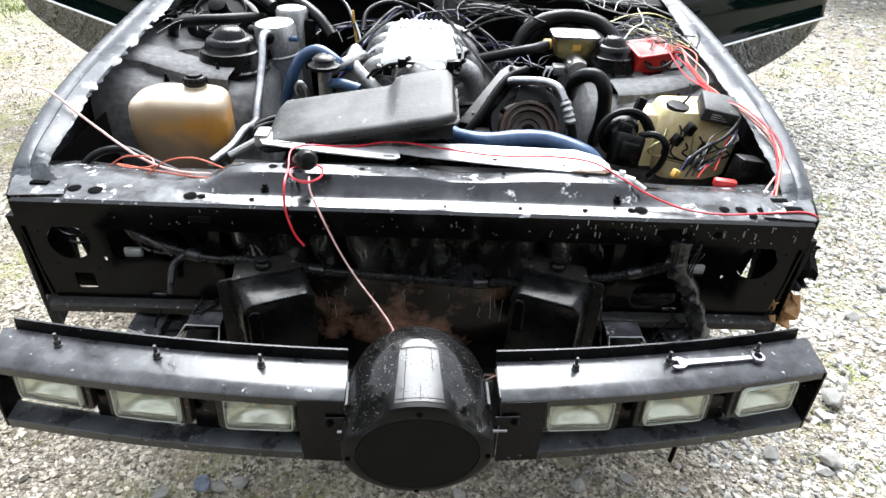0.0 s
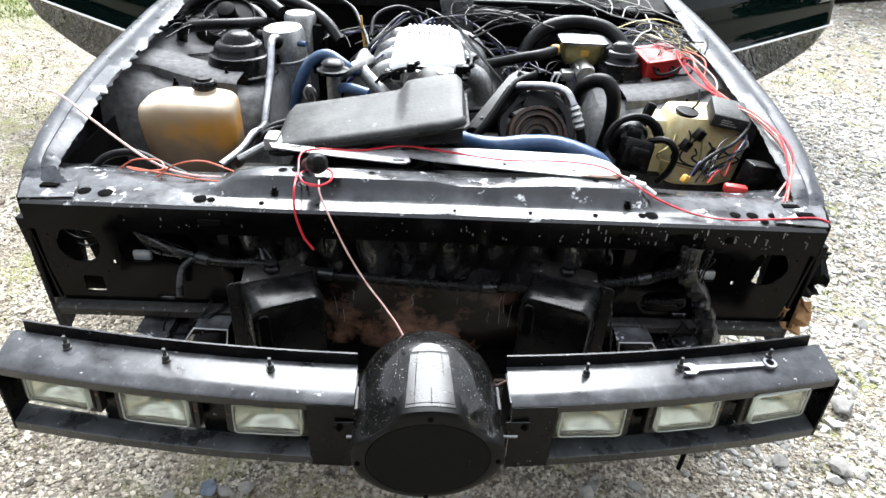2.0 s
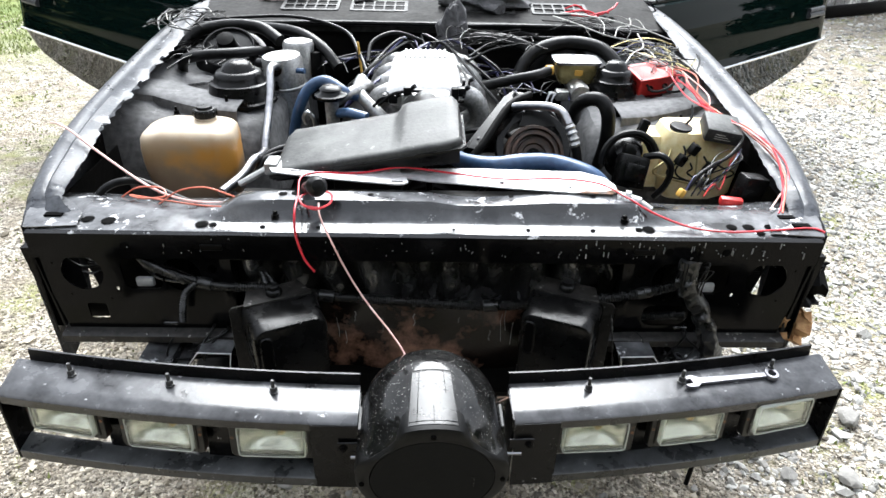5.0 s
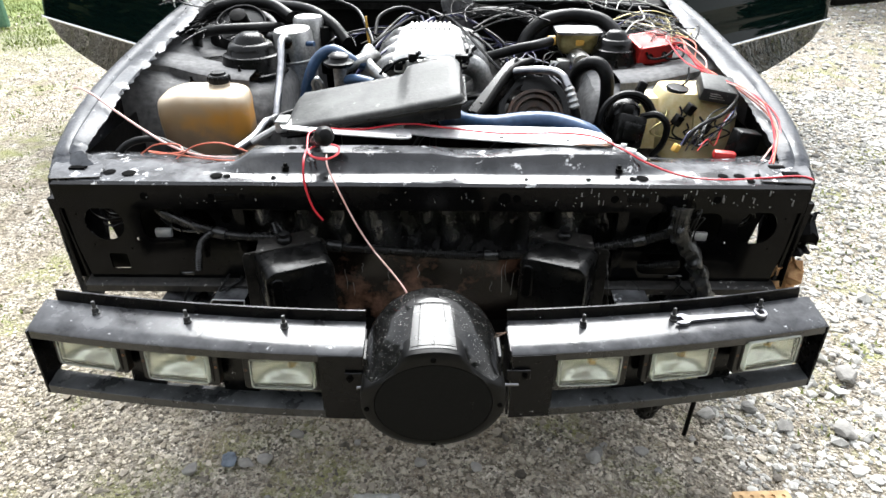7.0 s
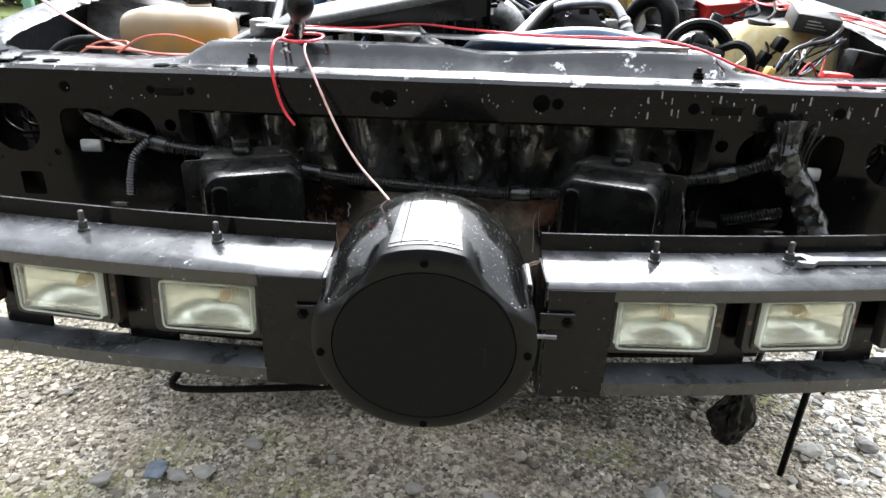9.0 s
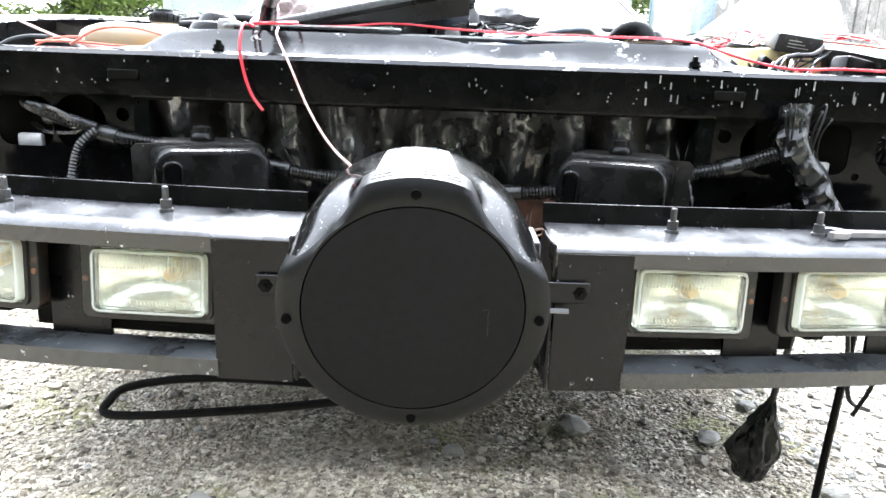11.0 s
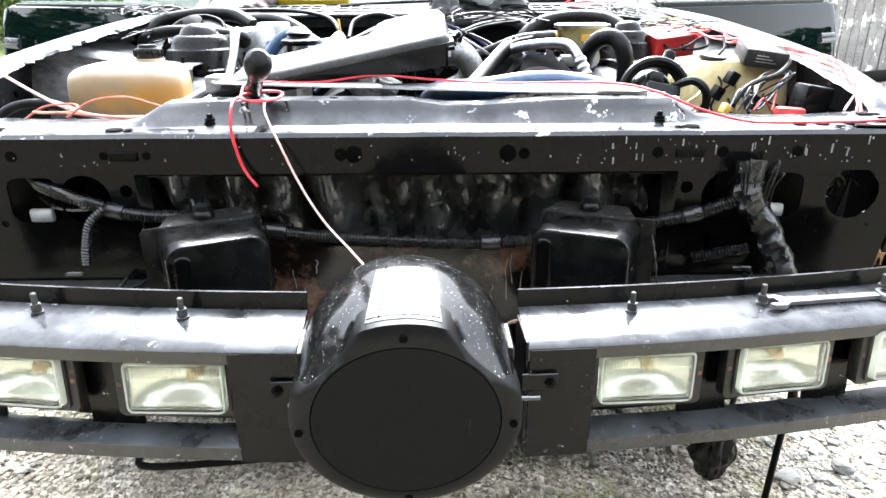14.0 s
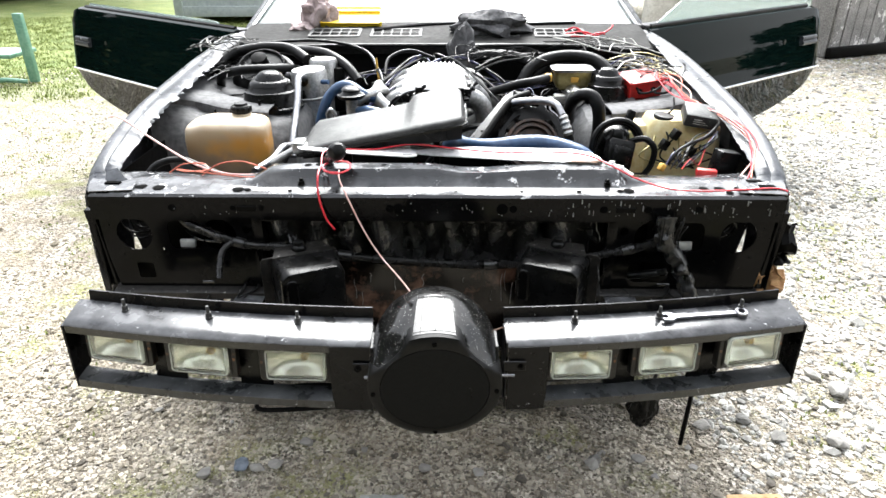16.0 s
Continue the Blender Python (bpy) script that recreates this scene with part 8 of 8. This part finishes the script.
main_loom = hose("wiring_loom", [(-0.575, 0.05, 0.6), (-0.535, 0.012, 0.602), (-0.46, 0.0, 0.58), (-0.41, 0.0, 0.572), (-0.34, 0.01, 0.564), (-0.21, 0.02, 0.537), (-0.1, 0.03, 0.522), (0.0, 0.03, 0.515), (0.13, 0.025, 0.512), (0.25, 0.02, 0.525), (0.37, 0.008, 0.548), (0.45, 0.002, 0.565), (0.515, 0.0, 0.588)], 0.0105, LOOM, "corrugated black wiring loom across the grille opening", "wiring loom", ripple=0.0009, n=10, sub=4, pitch=0.0048)
for a, b in (((-0.475, 0.001, 0.584), (-0.445, 0.0, 0.577)), ((-0.23, 0.0185, 0.541), (-0.2, 0.0208, 0.535)), ((0.12, 0.0255, 0.512), (0.15, 0.0245, 0.5135)), ((0.44, 0.003, 0.5625), (0.465, 0.0015, 0.57))):
    part("tape_wrap", tube([a, tuple((p + q) / 2 for p, q in zip(a, b)), b], 0.0128, 12, 3), TAPE, main_loom, "black tape wrap")
hose("loom_branch", [(-0.61, 0.055, 0.622), (-0.57, 0.014, 0.616), (-0.52, 0.0, 0.602), (-0.47, -0.005, 0.588)], 0.0095, LOOM, "corrugated black loom branch", "wiring loom", ripple=0.0009, sub=3, pitch=0.0048)
hose("loom_branch", [(-0.6, 0.05, 0.59), (-0.56, 0.02, 0.58), (-0.51, 0.003, 0.582), (-0.48, 0.0, 0.592)], 0.0035, LOOM, "thin grey-black loom branch", "wiring loom")
hose("loom_branch", [(-0.47, -0.01, 0.588), (-0.495, -0.015, 0.565), (-0.505, -0.02, 0.53), (-0.51, -0.02, 0.50)], 0.0068, LOOM, "corrugated black loom branch hanging down", "wiring loom", ripple=0.0009, sub=3, pitch=0.0048)
hose("loom_branch", [(-0.375, 0.06, 0.63), (-0.36, 0.05, 0.60), (-0.33, 0.03, 0.575), (-0.315, 0.01, 0.56)], 0.005, LOOM, "black cable behind the opening", "wiring loom")
hose("loom_branch", [(-0.4, 0.05, 0.635), (-0.37, 0.045, 0.61), (-0.345, 0.03, 0.58), (-0.335, 0.01, 0.562)], 0.007, LOOM, "black cable behind the opening", "wiring loom")
hose("loom_branch", [(0.43, 0.06, 0.47), (0.48, 0.04, 0.478), (0.52, 0.02, 0.495), (0.55, 0.0, 0.51)], 0.009, LOOM, "corrugated black loom branch", "wiring loom", ripple=0.0009, sub=3, pitch=0.0048)
for k in range(6):
    a = 0.012 * k
    hose("grey_lead", [(-0.605 + a, 0.055, 0.628 - a * 0.5), (-0.575 + a, 0.018, 0.622 - a * 0.6), (-0.53 + a * 0.5, -0.006, 0.614 - a * 0.5), (-0.485, -0.008, 0.592)], 0.003, LOOM, "thin black lead joining the loom", "wire", n=6)


def taped_bundle():
    bm = tube([(0.528, -0.012, 0.655), (0.525, -0.02, 0.62), (0.535, -0.025, 0.585), (0.56, -0.03, 0.55), (0.582, -0.035, 0.51), (0.595, -0.045, 0.47), (0.605, -0.05, 0.43)], 0.02, 14, 8)
    for v in bm.verts:
        v.co += 0.011 * noise.noise(v.co * 60) * Vector((1, 1, 0.4)) + 0.006 * noise.noise(v.co * 25) * Vector((1, 1, 0))
    solo("taped_wiring", bm, TAPE, (0.528, -0.012, 0.655), "tape-wrapped black wiring bundle hanging by the headlamp panel", "wiring bundle")
    rng = random.Random(6)
    for i in range(9):
        a = rng.uniform(-0.02, 0.03)
        pts = [(0.525 + a, 0.01, 0.60 + rng.uniform(-0.02, 0.03)), (0.53 + a * 1.4, -0.03, 0.645 + rng.uniform(-0.01, 0.02)), (0.525 + a, -0.038, 0.61 + rng.uniform(-0.02, 0.02)), (0.54 + a * 0.5, -0.035, 0.57)]
        hose("loose_lead", pts, 0.0015, RUB, "thin black lead sticking out of the taped bundle", "wire", n=5)


taped_bundle()


def coil_spring():
    pts = [(-0.655 + 0.02 * math.cos(a), 0.1 + 0.03 * math.sin(a), 0.40 - 0.0 + 0.004 * a) for a in np.linspace(0, 2 * math.pi * 3, 40)]
    solo("coil_spring", tube(pts, 0.004, 6, 1), DARK, (-0.655, 0.1, 0.40), "dark coil behind the lower ledge", "spring")


coil_spring()


def ledge_leads():
    """Thin leads and a small strap among the brackets below the headlamp panels."""
    rng = random.Random(91)
    for s in (-1, 1):
        for i in range(5):
            x = s * rng.uniform(0.4, 0.6)
            pts = [(x, 0.03, 0.46), (x + rng.uniform(-0.03, 0.03), -0.01, 0.44 + rng.uniform(0, 0.03)), (x + rng.uniform(-0.06, 0.06), -0.03, 0.41 + rng.uniform(-0.02, 0.02)), (x + rng.uniform(-0.08, 0.08), 0.02, 0.37)]
            hose("bracket_lead", pts, rng.uniform(0.0016, 0.003), RUB, "thin black lead tangled below the headlamp panel", "wire", "leads below the headlamp panels", n=6)


ledge_leads()


def far_lamp_lead():
    hose("hub_lead", [(0.118, -0.27, 0.51), (0.14, -0.262, 0.518), (0.146, -0.25, 0.51), (0.13, -0.24, 0.50)], 0.0016, RUST, "orange lead at the housing's side", "wire", n=5)


far_lamp_lead()
